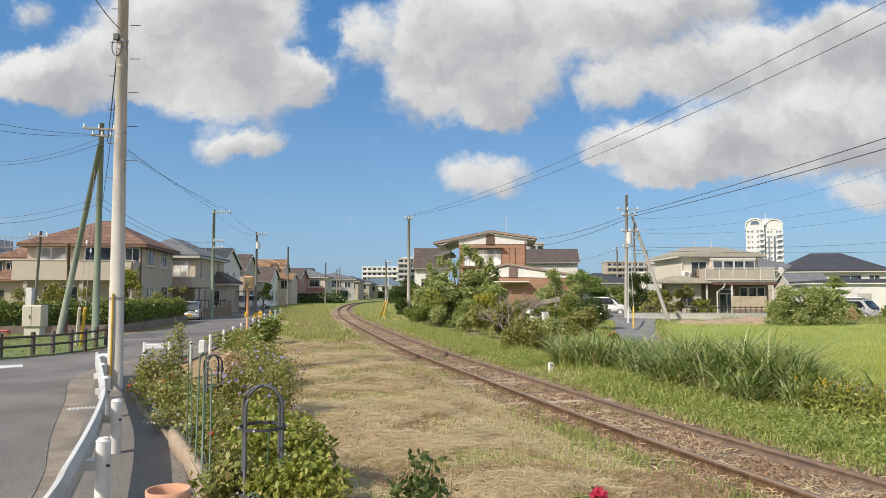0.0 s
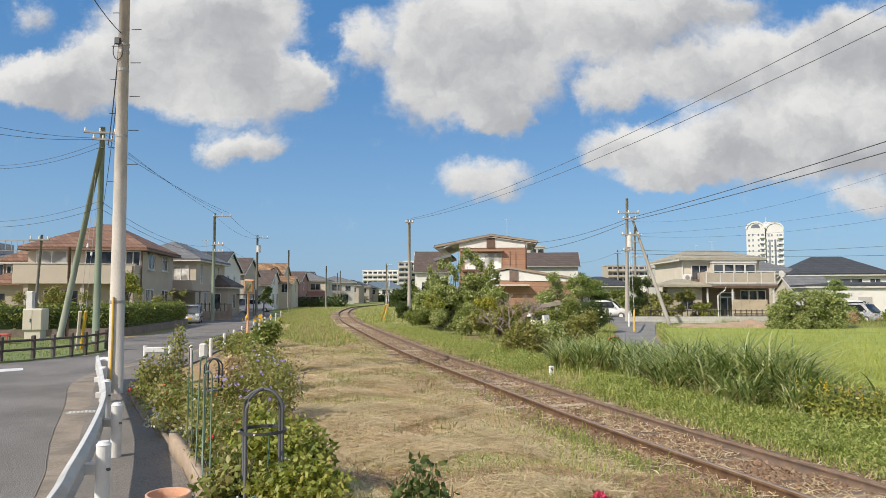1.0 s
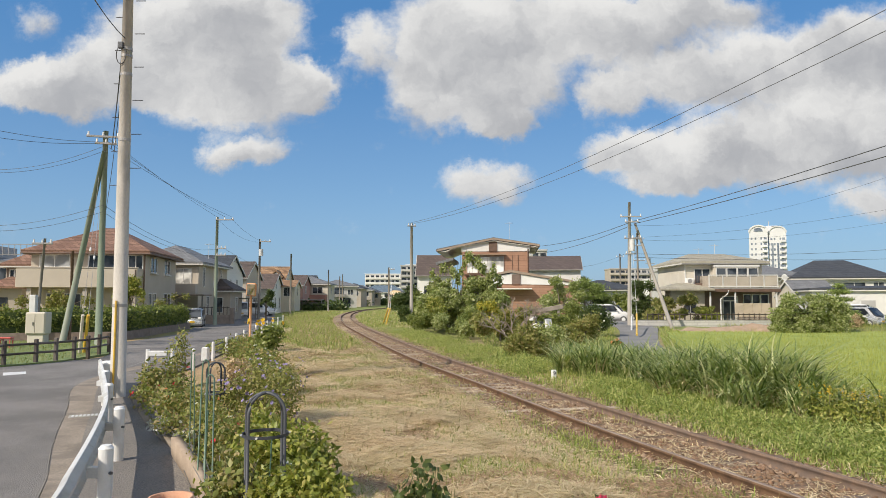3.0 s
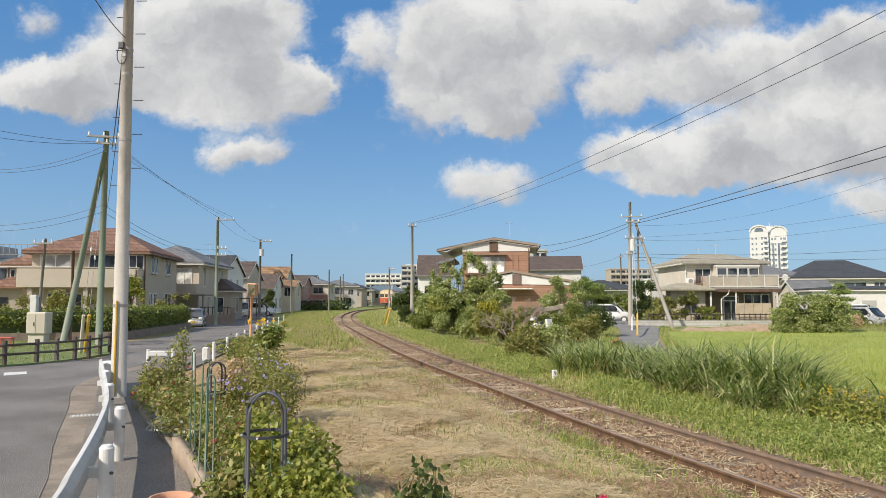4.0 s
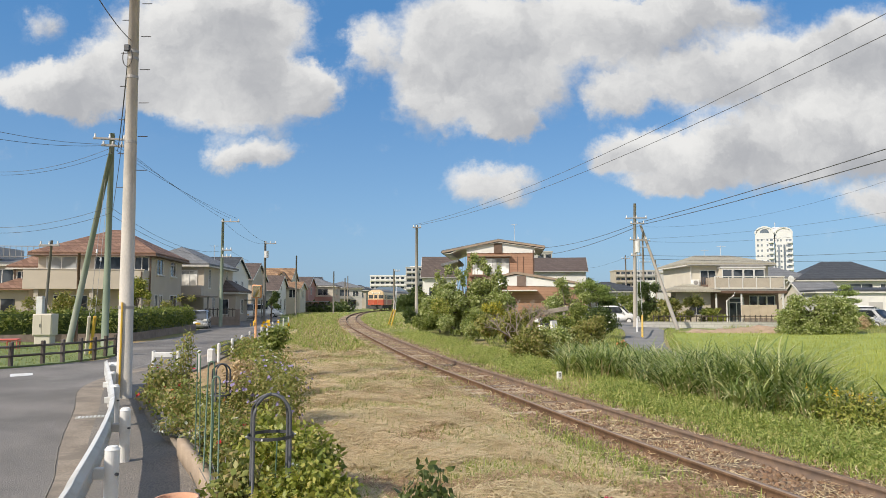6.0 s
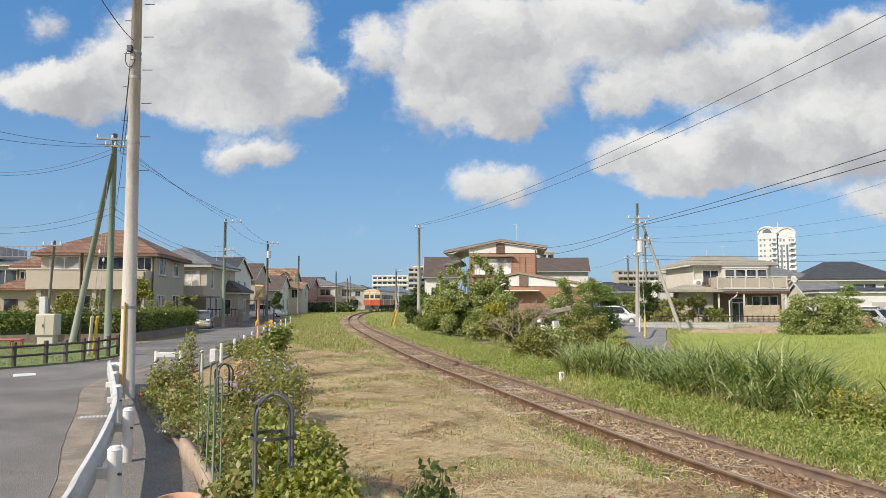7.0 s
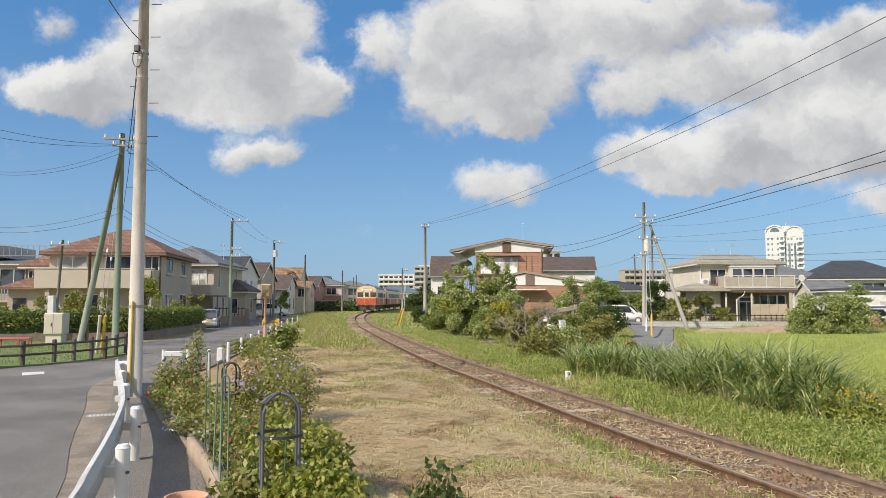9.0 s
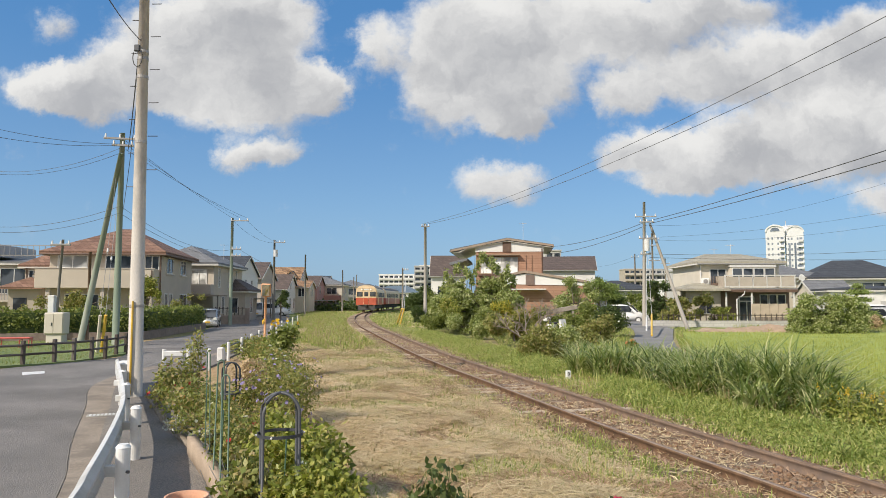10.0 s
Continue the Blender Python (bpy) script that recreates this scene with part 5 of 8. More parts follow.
far_guard = empty("guard_rail", pose(*(-7.21, 19.63), -0.13), "low white guard posts with two thin cables along the street", "guard rail")
O2 = far_guard.location.copy()
FP = [(-7.21, 19.63, -0.13), (-7.71, 22.76, -0.13), (-8.19, 25.65, -0.13), (-8.66, 28.36, -0.13), (-9.32, 31.7, -0.13), (-9.81, 34.4, -0.13), (-10.42, 37.62, -0.13), (-11.15, 41.5, -0.13), (-12.06, 46.27, -0.13), (-12.92, 51.18, -0.13), (-13.7, 55.92, -0.13), (-14.65, 61.65, -0.13)]
for i, p in enumerate(FP):
    q = Vector(p) - O2
    h = 0.56
    po = part("post", tube([q - Vector((0, 0, 0.1)), q + Vector((0, 0, h))], 0.052, sides=14), WHITE_P, far_guard, smooth=False)
    part("cap", tube([q + Vector((0, 0, h)), q + Vector((0, 0, h + 0.03))], 0.054, 0.035, 14), WHITE_P, po)
for hh in (0.2, 0.42):
    bm = bmesh.new()
    for p, q in zip(FP[1:], FP[2:]):
        tube([Vector(p) - O2 + Vector((-0.08, 0, hh)), Vector(q) - O2 + Vector((-0.08, 0, hh))], 0.022, sides=6, bm=bm)
    part("pipe", bm, IRON, far_guard, "dark steel pipe")
part("end_box", box(-7.84 - O2.x, -7.62 - O2.x, 22 - O2.y, 22.2 - O2.y, 0.0, 0.46, bevel=0.04), WHITE_P, far_guard)
gate = empty("guard_rail", pose(*(-9.03, 20.81), -0.13), "short white guard rail end by the junction", "guard rail")
g0 = gate.location.copy()
for q in (Vector((0, 0, 0)), Vector((0.61, 0.36, 0))):
    part("post", tube([q - Vector((0, 0, 0.1)), q + Vector((0, 0, 0.48))], 0.06, sides=14), WHITE_P, gate)
part("beam", box(0.0, 0.62, -0.06, 0.0, 0.26, 0.44, bevel=0.05), GALV, gate)

# planter kerb and boards
kerb_line = spline([(-6.44, 14.08, -0.13), (-5.56, 12.5, -0.13), (-4.56, 10.7, -0.13), (-3.42, 8.92, -0.13)], 0.2)
tagged(sweep("planter_kerb", kerb_line, [(-0.09, -0.05), (-0.09, 0.06), (0.03, 0.06), (0.03, -0.05)][::-1], 0.0, KERB), "low weathered concrete kerb edging the flower bed", "kerb", kind="structure")
board = spline([(-3.44, 8.95, -0.13), (-2.28, 6.72, -0.13), (-1.53, 4.4, -0.13), (-0.96, 2.8, -0.13)], 0.25)
PLANTER = surface("planter_concrete", (0.27, 0.195, 0.13), (0.40, 0.30, 0.21), 0.9, 3.0, 50.0, 0.5, spots=(0.20, 0.15, 0.11), amount=0.6)
tagged(sweep("planter_wall", board, [(-0.02, -0.05), (-0.02, 0.22), (0.10, 0.22), (0.10, -0.05)][::-1], 0.0, PLANTER), "weathered tan concrete planter wall", "planter wall", kind="structure")


def pot(x, y, z, r, h, label):
    bm = bmesh.new()
    prof = [(r * 0.68, 0), (r * 0.9, h * 0.8), (r, h * 0.8), (r * 1.02, h), (r * 0.9, h), (r * 0.85, h * 0.85), (r * 0.6, h * 0.3), (0.001, h * 0.3)]
    rings = [[bm.verts.new((a * math.cos(w), a * math.sin(w), b)) for w in (2 * math.pi * j / 32 for j in range(32))] for a, b in prof]
    for q0, q1 in zip(rings, rings[1:]):
        for j in range(32):
            bm.faces.new((q0[j], q0[(j + 1) % 32], q1[(j + 1) % 32], q1[j]))
    bm.faces.new(rings[0][::-1])
    p = tagged(finish("flower_pot", bm, TERRA, smooth=True), label, "flower pot")
    p.matrix_world = pose(x, y, z)
    return p


pot(-2.13, 5.4, -0.12, 0.165, 0.45, "wide empty terracotta flower pot on the footway")
pot(-1.96, 5.05, -0.12, 0.12, 0.36, "small pale terracotta flower pot")


# trellises
def trellis(x, y, z, top, w, rings, mat, label, r=0.011, turn=20):
    t = empty("garden_trellis", pose(x, y, z, 0, 0, turn), label, "trellis")
    for k in range(2):
        a = radians(62 * k - 30)
        d = Vector((math.cos(a), math.sin(a), 0)) * w / 2
        pts = [-d + Vector((0, 0, -0.1)), -d + Vector((0, 0, top - w / 2))]
        pts += [Vector((0, 0, top - w / 2)) - d * math.cos(u) + Vector((0, 0, w / 2 * math.sin(u))) for u in np.linspace(0.15, math.pi - 0.15, 13)]
        pts += [d + Vector((0, 0, top - w / 2)), d + Vector((0, 0, -0.1))]
        part("hoop", tube(pts, r, sides=10), mat, t, smooth=True)
    for zz in rings:
        bm = bmesh.new()
        n = 28
        rr = w / 2 + r
        vs = [[bm.verts.new((q * math.cos(2 * math.pi * i / n), q * math.sin(2 * math.pi * i / n), zz + s)) for q, s in ((rr, -0.013), (rr, 0.013), (rr + 0.006, 0.013), (rr + 0.006, -0.013))] for i in range(n)]
        for i in range(n):
            for j in range(4):
                bm.faces.new((vs[i][j], vs[(i + 1) % n][j], vs[(i + 1) % n][(j + 1) % 4], vs[i][(j + 1) % 4]))
        ring = part("ring", bm, mat, t)
        for i in (0, 5, 14, 19):
            a = 2 * math.pi * i / 28
            part("bolt", tube([(rr * math.cos(a), rr * math.sin(a), zz), ((rr + 0.02) * math.cos(a), (rr + 0.02) * math.sin(a), zz)], 0.009, sides=6), GALV, ring)
    return t


trellis(-1.51, 5.8, -0.05, 1.12, 0.345, (0.78, 0.25), IRON, "dark iron arched garden trellis with two rings", 0.013)
trellis(-3.34, 10.0, -0.05, 0.99, 0.25, (0.55,), IRON, "dark green iron arched trellis among flowers", 0.013, 40)


def hoop(x, y, top, w, turn):
    pts = [(-w / 2, 0, -0.1), (-w / 2, 0, top - w / 2)] + [(-w / 2 * math.cos(u), 0, top - w / 2 + w * 0.8 * math.sin(u)) for u in np.linspace(0.2, math.pi - 0.2, 9)] + [(w / 2, 0, top - w / 2), (w / 2, 0, -0.1)]
    h = tagged(finish("garden_hoop", tube(pts, 0.008, sides=8), GREENROD, smooth=True), "thin green coated garden hoop stake", "garden hoop", "garden stakes")
    h.matrix_world = pose(x, y, -0.03, random.uniform(-2, 2), random.uniform(-2, 2), turn)


hoop(-2.25, 6.6, 1.14, 0.07, 5)
hoop(-2.54, 7.2, 1.23, 0.06, 15)
hoop(-1.41, 5.2, 0.36, 0.09, 5)
for x, y, top in ((338, 8.2, 1.26), (346, 8.4, 1.22), (366, 7.4, 0.7), (476, 5.9, 0.7)):
    st = tagged(finish("garden_stake", tube([(0, 0, -0.1), (0.01, 0, top)], 0.007, sides=7), GREENROD), "thin green garden stake", "garden stake", "garden stakes")
    st.matrix_world = pose((x - 784) / 1207 * y, y, -0.03, 0, random.uniform(-1.5, 1.5))


# ---- park corner ----
fence_pts = [(-14.38, 19.16, -0.16), (-13.82, 19.93, -0.16), (-13.27, 20.6, -0.16), (-12.84, 21.5, -0.16), (-12.54, 22.07, -0.16), (-12.4, 22.89, -0.16), (-12.28, 23.55, -0.16), (-12.37, 24.49, -0.16), (-12.52, 25.5, -0.16)]
fence = empty("park_fence", pose(*fence_pts[0]), "low dark brown post-and-rail fence round a lawn", "fence")
f0 = Vector(fence_pts[0])
for p in fence_pts:
    q = Vector(p) - f0
    part("post", box(q.x - 0.055, q.x + 0.055, q.y - 0.055, q.y + 0.055, -0.1, 0.78, bevel=0.015), FENCE, fence)
for p, q in zip(fence_pts, fence_pts[1:]):
    for hh in (0.36, 0.64):
        a, b = Vector(p) - f0, Vector(q) - f0
        part("rail", tube([a + Vector((0, -0.08, hh)), b + Vector((0, -0.08, hh))], 0.036, sides=8), FENCE, fence)
lawn = tagged(finish("lawn", prism([(-15.93, 18.58), (-13.16, 20.43), (-12.41, 22.07), (-12.27, 24.98), (-14.8, 30.58), (-16.4, 33.6), (-24, 31.6), (-34, 31)], -0.2, -0.10, "z"), surface("lawn_soil", (0.13, 0.19, 0.05), (0.20, 0.25, 0.09), 0.95, 1.0, 60.0, 0.4)), "short green lawn of a small park", "lawn", kind="structure")

pole(*(-15.05, 29.68), 9.29 + 0.17, 0.155, 0.105, POLE_G, "weathered green utility pole", arms=[(9.02 + 0.17, -0.75, 0.6, 15), (8.72 + 0.17, -0.4, 0.5, 15)])
brace_top, brace_foot = Vector((-14.94, 29.4, 8.32)), Vector((-17.5, 31.2, -0.15))
br = empty("brace_pole", Matrix.Translation(brace_foot), "leaning green wooden brace pole", "brace pole")
part("shaft", tube([(0, 0, -0.2), brace_top - brace_foot], 0.15, 0.10, 14), POLE_G, br, smooth=True)
pole(*(-17.14, 31.2), 4.07 + 0.17, 0.07, 0.06, RUST, "rusty brown steel post", category="post", name="steel_post")
mp = pole(*(-19.71, 32.88), 4.81 + 0.17, 0.075, 0.055, POLE_DK, "slim dark pole carrying a meter box", lean=(0.055, 0), arms=[(4.63 + 0.1, -0.55, 0.4, 5)])
part("meter_box", box(-0.16, 0.16, -0.35, -0.12, 1.35, 2.25, bevel=0.03), GALV, mp, "pale grey meter box")
cab = empty("utility_cabinet", pose(-18.63, 31.3, -0.17, 0, 0, 8), "off-white steel utility cabinet on a plinth", "cabinet")
part("plinth", box(-0.34, 0.34, -0.3, 0.3, 0, 0.45, bevel=0.02), CREAM, cab)
cb = part("body", box(-0.42, 0.42, -0.36, 0.36, 0.45, 1.45, bevel=0.04), CREAM, cab)
for s in (-1, 1):
    part("door", box(*sorted((s * 0.01, s * 0.39)), -0.385, -0.35, 0.5, 1.4, bevel=0.01), CREAM, cb)
part("handle", box(-0.09, -0.06, -0.41, -0.38, 0.85, 1.0), BLACK, cb)
bench = empty("park_bench", pose(-18.15, 28.0, -0.17, 0, 0, 10), "low red tubular steel park bench", "bench")
part("seat", box(-1.0, 0.42, -0.18, 0.18, 0.42, 0.49, bevel=0.03), RED, bench)
for u in (-0.8, 0.0, 0.36):
    part("leg", tube([(u, 0.14, 0), (u, 0.14, 0.38), (u, -0.14, 0.38), (u, -0.14, 0)], 0.028, sides=8), RED, bench)
for foot, mid, head, m, lab in (((-13.41, 25.11, -0.15), (-13.06, 24.6, 1.3), (-14.68, 28.5, 7.04), CREAM, "cream"), ((-13.38, 25.37, -0.15), (-12.86, 24.6, 1.3), (-14.57, 28.5, 6.32), YELLOW, "yellow")):
    gw = empty("guy_wire", Matrix.Translation(foot), "steel guy wire with a " + lab + " plastic guard", "guy wire")
    part("guard", tube([(0, 0, 0), Vector(mid) - Vector(foot)], 0.055, sides=10), m, gw)
    part("wire", tube([Vector(mid) - Vector(foot), Vector(head) - Vector(foot)], 0.008, sides=6), FRAME, gw)
    part("insulator", tube([(Vector(mid) - Vector(foot)).lerp(Vector(head) - Vector(foot), 0.42), (Vector(mid) - Vector(foot)).lerp(Vector(head) - Vector(foot), 0.445)], 0.035, sides=10), WHITE_P, gw)


# hedge on a brick footing
def hedge(a, b, lo, hi, w, n, mat, label):
    a, b = Vector(a), Vector(b)
    d = b - a
    h = empty("hedge", pose(a.x, a.y, -0.17, 0, 0, math.degrees(math.atan2(d.y, d.x))), label, "hedge")
    L = d.length
    # solid block, coloured dark as the shaded depth behind the leaves
    part("shade_core", box(0.1, L - 0.1, -w / 2 + 0.18, w / 2 - 0.18, lo, hi - 0.18), LEAF_D, h)
    m = int(L / 0.5)
    leaves("foliage", [(0.25 + i * (L - 0.5) / m, 0, (lo + hi) / 2 + 0.05 * math.sin(i * 1.7), 0.42, w / 2, (hi - lo) / 2) for i in range(m + 1)], n, 0.085, mat, h, 0.75)
    return h


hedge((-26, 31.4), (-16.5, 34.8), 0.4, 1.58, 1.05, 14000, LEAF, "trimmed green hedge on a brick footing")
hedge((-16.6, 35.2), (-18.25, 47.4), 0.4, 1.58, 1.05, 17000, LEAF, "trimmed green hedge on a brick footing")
foot = tagged(new("garden_wall"), "low old brick wall under a hedge", "wall", kind="structure")
foot.matrix_world = pose(-26, 30.9, -0.17)
bm = bmesh.new()
for (xa, ya), (xb, yb) in (((-26, 30.85), (-16.1, 34.35)), ((-16.1, 34.35), (-17.75, 47.6))):
    d = (Vector((xb, yb)) - Vector((xa, ya)))
    n = Vector((-d.y, d.x)).normalized() * 0.16
    prism([(xa + 26, ya - 30.9), (xb + 26, yb - 30.9), (xb + 26 + n.x, yb - 30.9 + n.y), (xa + 26 + n.x, ya - 30.9 + n.y)], 0, 0.42, "z", bm)
part("footing", bm, BRICK, foot)


# ---- traffic mirror ----
tm = empty("traffic_mirror", pose(*(-8.83, 30.89), -0.13), "square traffic mirror on an orange post", "traffic mirror")
ty = tm.location.y
zt = 2.24 + 0.13
part("post", tube([(0, 0, -0.1), (0.02, 0, zt)], 0.055, sides=12), ORANGE, tm, smooth=True)
mf = part("mirror_frame", box(-0.18, 0.3, -0.16, -0.04, zt - 0.24, zt + 0.36, bevel=0.05), ORANGE, tm)
MIRROR = bpy.data.materials.new("mirror")
MIRROR.use_nodes = True
km = Nodes(MIRROR.node_tree)
km.put("ShaderNodeOutputMaterial", Surface=km.put("ShaderNodeBsdfPrincipled", Base_Color=(0.6, 0.62, 0.62, 1), Metallic=1.0, Roughness=0.05).outputs[0])
part("mirror", box(-0.13, 0.25, -0.172, -0.15, zt - 0.19, zt + 0.31, bevel=0.01), MIRROR, mf, "polished mirror face")
mf.matrix_basis = pose(0.06, -0.1, zt + 0.06, 5, 3, -9) @ pose(-0.06, 0.1, -zt - 0.06)

# ---- other poles ----
pole(*(-18.21, 53.98), 8.43 + 0.17, 0.15, 0.10, POLE_G, "dark green utility pole with a crossarm beside the street", arms=[(8.26 + 0.1, -0.1, 1.35, 0), (5.98 + 0.1, 0.0, 0.8, 0), (5.44 + 0.1, 0.0, 0.8, 0)])
p3 = pole(-19.16, 70.0, 8.07 + 0.17, 0.15, 0.10, POLE_DK, "dark utility pole with a transformer", arms=[(7.89 + 0.1, 0, 1.15, 0)])
part("transformer", tube([(0.2, -0.25, 6.49), (0.2, -0.25, 7.19)], 0.22, sides=14), GALV, p3, "grey transformer can")
pole(-20.92, 92.0, 8.02 + 0.17, 0.14, 0.10, POLE_DK, "plain dark utility pole")
pole(-18.06, 105.0, 6.45 + 0.17, 0.13, 0.09, POLE_DK, "plain dark utility pole")
pole(-19.43, 125.0, 6.09 + 0.17, 0.13, 0.09, POLE_W, "plain weathered utility pole")
pole(-21.18, 140.0, 7.06 + 0.17, 0.13, 0.09, POLE_W, "plain weathered utility pole")
pole(-6.85, 82.0, 5.72 + 0.17, 0.12, 0.09, POLE_W, "slim wooden utility pole by the track", arms=[(5.65, 0.0, 0.7, 0)])
pole(*(-2.79, 55.39), 8.04 + 0.05, 0.145, 0.10, POLE_S, "pale grey weathered utility pole beside the railway", arms=[(7.86, -0.35, 0.35, 8)], z=-0.02)
rp = pole(*(13.86, 51.88), 9.3 + 0.2, 0.15, 0.10, POLE_S, "tall weathered utility pole with a leaning brace", lean=(0.02, 0), z=-0.2,
          arms=[(8.37, -0.7, 0.9, -8), (7.96, -0.35, 0.7, -8), (6.72, -0.4, 0.9, -8), (5.52, -0.3, 0.5, -8)])
part("transformer", tube([(0.28, -0.2, 5.74), (0.28, -0.2, 6.63)], 0.2, sides=14), GALV, rp)
rb0, rb1 = Vector((15.58, 47.0, -0.2)), Vector((14.84, 53.2, 7.73))
rb = empty("brace_pole", Matrix.Translation(rb0), "leaning weathered wooden brace pole", "brace pole")
part("shaft", tube([(0, 0, -0.2), rb1 - rb0], 0.14, 0.09, 14), POLE_S, rb, smooth=True)
for a, b, m, lab in (((11.44, 41.18, -0.25), (12.8, 46, 0.9), YELLOW, "yellow"), ((12.32, 45.58, -0.25), (13.27, 49, 0.64), WHITE_P, "white")):
    gw = empty("guy_wire", Matrix.Translation(a), "steel guy wire with a " + lab + " plastic guard", "guy wire")
    part("guard", tube([(0, 0, 0), Vector(b) - Vector(a)], 0.06, sides=10), m, gw)
    part("wire", tube([Vector(b) - Vector(a), Vector((14.51, 53, 7.04)) - Vector(a)], 0.012, sides=6), GALV, gw)
for a, b in ((Vector((-4.73, 51.62, -0.02)), Vector((-4.21, 50, 1.23))), (Vector((-4.41, 50.48, -0.02)), Vector((-4.05, 50, 1.23)))):
    gw = empty("guy_wire", Matrix.Translation(a), "steel guy wire with a yellow plastic guard", "guy wire")
    part("guard", tube([(0, 0, 0), b - a], 0.06, sides=10), YELLOW, gw)
    part("wire", tube([b - a, Vector((-4.25, 54, 3.55)) - a], 0.014, sides=6), GALV, gw)
pole(23.9, 85.0, 10.18 + 0.2, 0.15, 0.1, POLE_W, "distant utility pole with many crossarms", z=-0.2, arms=[(9.61, -0.9, 0.9, 0), (8.76, -0.8, 0.8, 0), (6.92, -0.5, 0.9, 0)])
pole(25.55, 100.0, 8.56 + 0.2, 0.14, 0.1, POLE_W, "distant plain utility pole", z=-0.2, arms=[(8.31, -0.6, 0.6, 0)])
pole(35.92, 120.0, 9.11 + 0.2, 0.14, 0.1, POLE_W, "distant plain utility pole", z=-0.2, arms=[(8.41, -0.8, 0.8, 0), (6.61, -0.6, 0.6, 0)])

# wires
wire((-14.95, 29.4, 8.74), (-17.03, 24, 8.11), 0.15)
wire((-15.15, 29.4, 8.69), (-17.01, 24, 7.8), 0.15)
wire((-14.95, 29.4, 8.57), (-24.59, 34, 8.55), 0.5)
wire((-14.84, 29.4, 8.39), (-24.59, 34, 8.41), 0.5)
wire((-14.91, 29.4, 5.96), (-24.18, 34, 5.61), 0.35)
wire((-14.9, 29.4, 5.67), (-24.17, 34, 5.35), 0.35)
wire((-14.78, 29.4, 8.89), (-18.07, 53.4, 8.38), 0.15)
wire((-14.78, 29.4, 8.74), (-17.44, 53.4, 8.38), 0.2)
wire((-14.75, 29.4, 8.49), (-16.91, 53.4, 8.38), 0.2)
wire((-14.81, 29.4, 5.91), (-18.01, 53.4, 5.83), 0.7)
wire((-14.8, 29.4, 5.59), (-17.69, 53.4, 5.3), 0.6)
wire((-18.06, 53.4, 8.24), (-19.2, 70, 7.77), 0.5)
wire((-16.91, 53.4, 8.24), (-18.04, 70, 7.77), 0.5)
wire((-17.39, 53.4, 5.83), (-20.97, 92, 5.5), 0.6)
wire((-17.38, 53.4, 5.3), (-19.22, 70, 5.5), 0.4)
wire((-6.78, 14, 7.37), (-4.86, 9, 6.04), 0.05)
wire((-6.85, 14.1, 7.41), (-14.25, 28.6, 8.26), 0.3, 0.016)
wire((-6.83, 14.1, 6.58), (-14.6, 29, 5.54), 0.3)
wire((-2.97, 54, 7.91), (11.66, 16, 9.37), 0.75, 0.011)
wire((-2.52, 54, 7.91), (11.64, 16, 8.81), 0.75, 0.011)
wire((14.52, 53, 7.93), (17.26, 24, 7.82), 0.12, 0.022)
wire((14.65, 53, 7.75), (17.24, 24, 7.39), 0.12, 0.022)
wire((14.52, 53, 7.93), (9.72, 75, 7.7), 0.4, 0.022)
wire((14.52, 53, 7.66), (9.72, 75, 6.88), 0.4, 0.022)
wire((14.72, 53, 6.69), (28.57, 40, 7.61), 0.4, 0.007)
wire((14.72, 53, 6.51), (28.54, 40, 6.84), 0.6, 0.007)
wire((14.7, 53, 5.41), (42.68, 60, 6.53), 0.35, 0.014)
wire((14.69, 53, 5.14), (42.63, 60, 5.53), 0.2, 0.014)
wire((14.52, 53, 7.66), (21.51, 30, 7.94), 0.9, 0.006)
wire((14.17, 53, 5.5), (17.24, 90, 6.17), 0.3)


# ---- right side: path, paddy, wall ----
strip("path", [(13.0, 3), (9.6, 12), (7.6, 18), (6.9, 24), (8.0, 33), (11.6, 46), (12.2, 56), (11.0, 70)], [(15.5, 3), (11.6, 12), (9.6, 18), (9.0, 24), (10.4, 33), (14.2, 46), (17.0, 54), (18.0, 70)], 0.05, PATH, "narrow grey asphalt path beside a paddy", "path", 70, 0.3, lie=True)
bw = empty("block_wall", pose(13.83, 51.0, -0.25, 0, 0, -2), "low whitewashed block wall before a house", "wall", kind="structure")
part("wall", box(0, 10.4, 0, 0.15, -0.2, 0.56, bevel=0.01), BLOCK, bw)
part("coping", box(-0.02, 10.42, -0.02, 0.17, 0.56, 0.6, bevel=0.01), CONCRETE, bw)
fl = empty("garden_fence", pose(15.89, 54.0, -0.2), "low dark garden fence behind a block wall", "fence")
for i in range(24):
    part("post", box(i * 0.42 - 0.03, i * 0.42 + 0.03, 0, 0.05, 0, 1.0), FENCE, fl)
part("rail", box(0, 9.7, -0.03, 0.0, 0.85, 0.92), FENCE, fl)


def mound(x, y, z, lx, ly, h, mat, label):
    bm = bmesh.new()
    n, m = 40, 12
    g = [[bm.verts.new((-lx + 2 * lx * i / n, -ly + 2 * ly * j / m, 0)) for j in range(m + 1)] for i in range(n + 1)]
    for row in g:
        for v in row:
            r = (v.co.x / lx) ** 2 + (v.co.y / ly) ** 2
            v.co.z = max(0, 1 - r) ** 0.7 * h * (0.7 + 0.5 * noise.noise((v.co.x * 0.8, v.co.y * 0.8, 3))) + 0.12 * noise.noise((v.co.x * 2.5, v.co.y * 2.5, 1)) - 0.1
    for i in range(n):
        for j in range(m):
            bm.faces.new((g[i][j], g[i + 1][j], g[i + 1][j + 1], g[i][j + 1]))
    ob = tagged(finish("earth_mound", bm, mat, smooth=True), label, "earth mound")
    ob.matrix_world = pose(x, y, z)


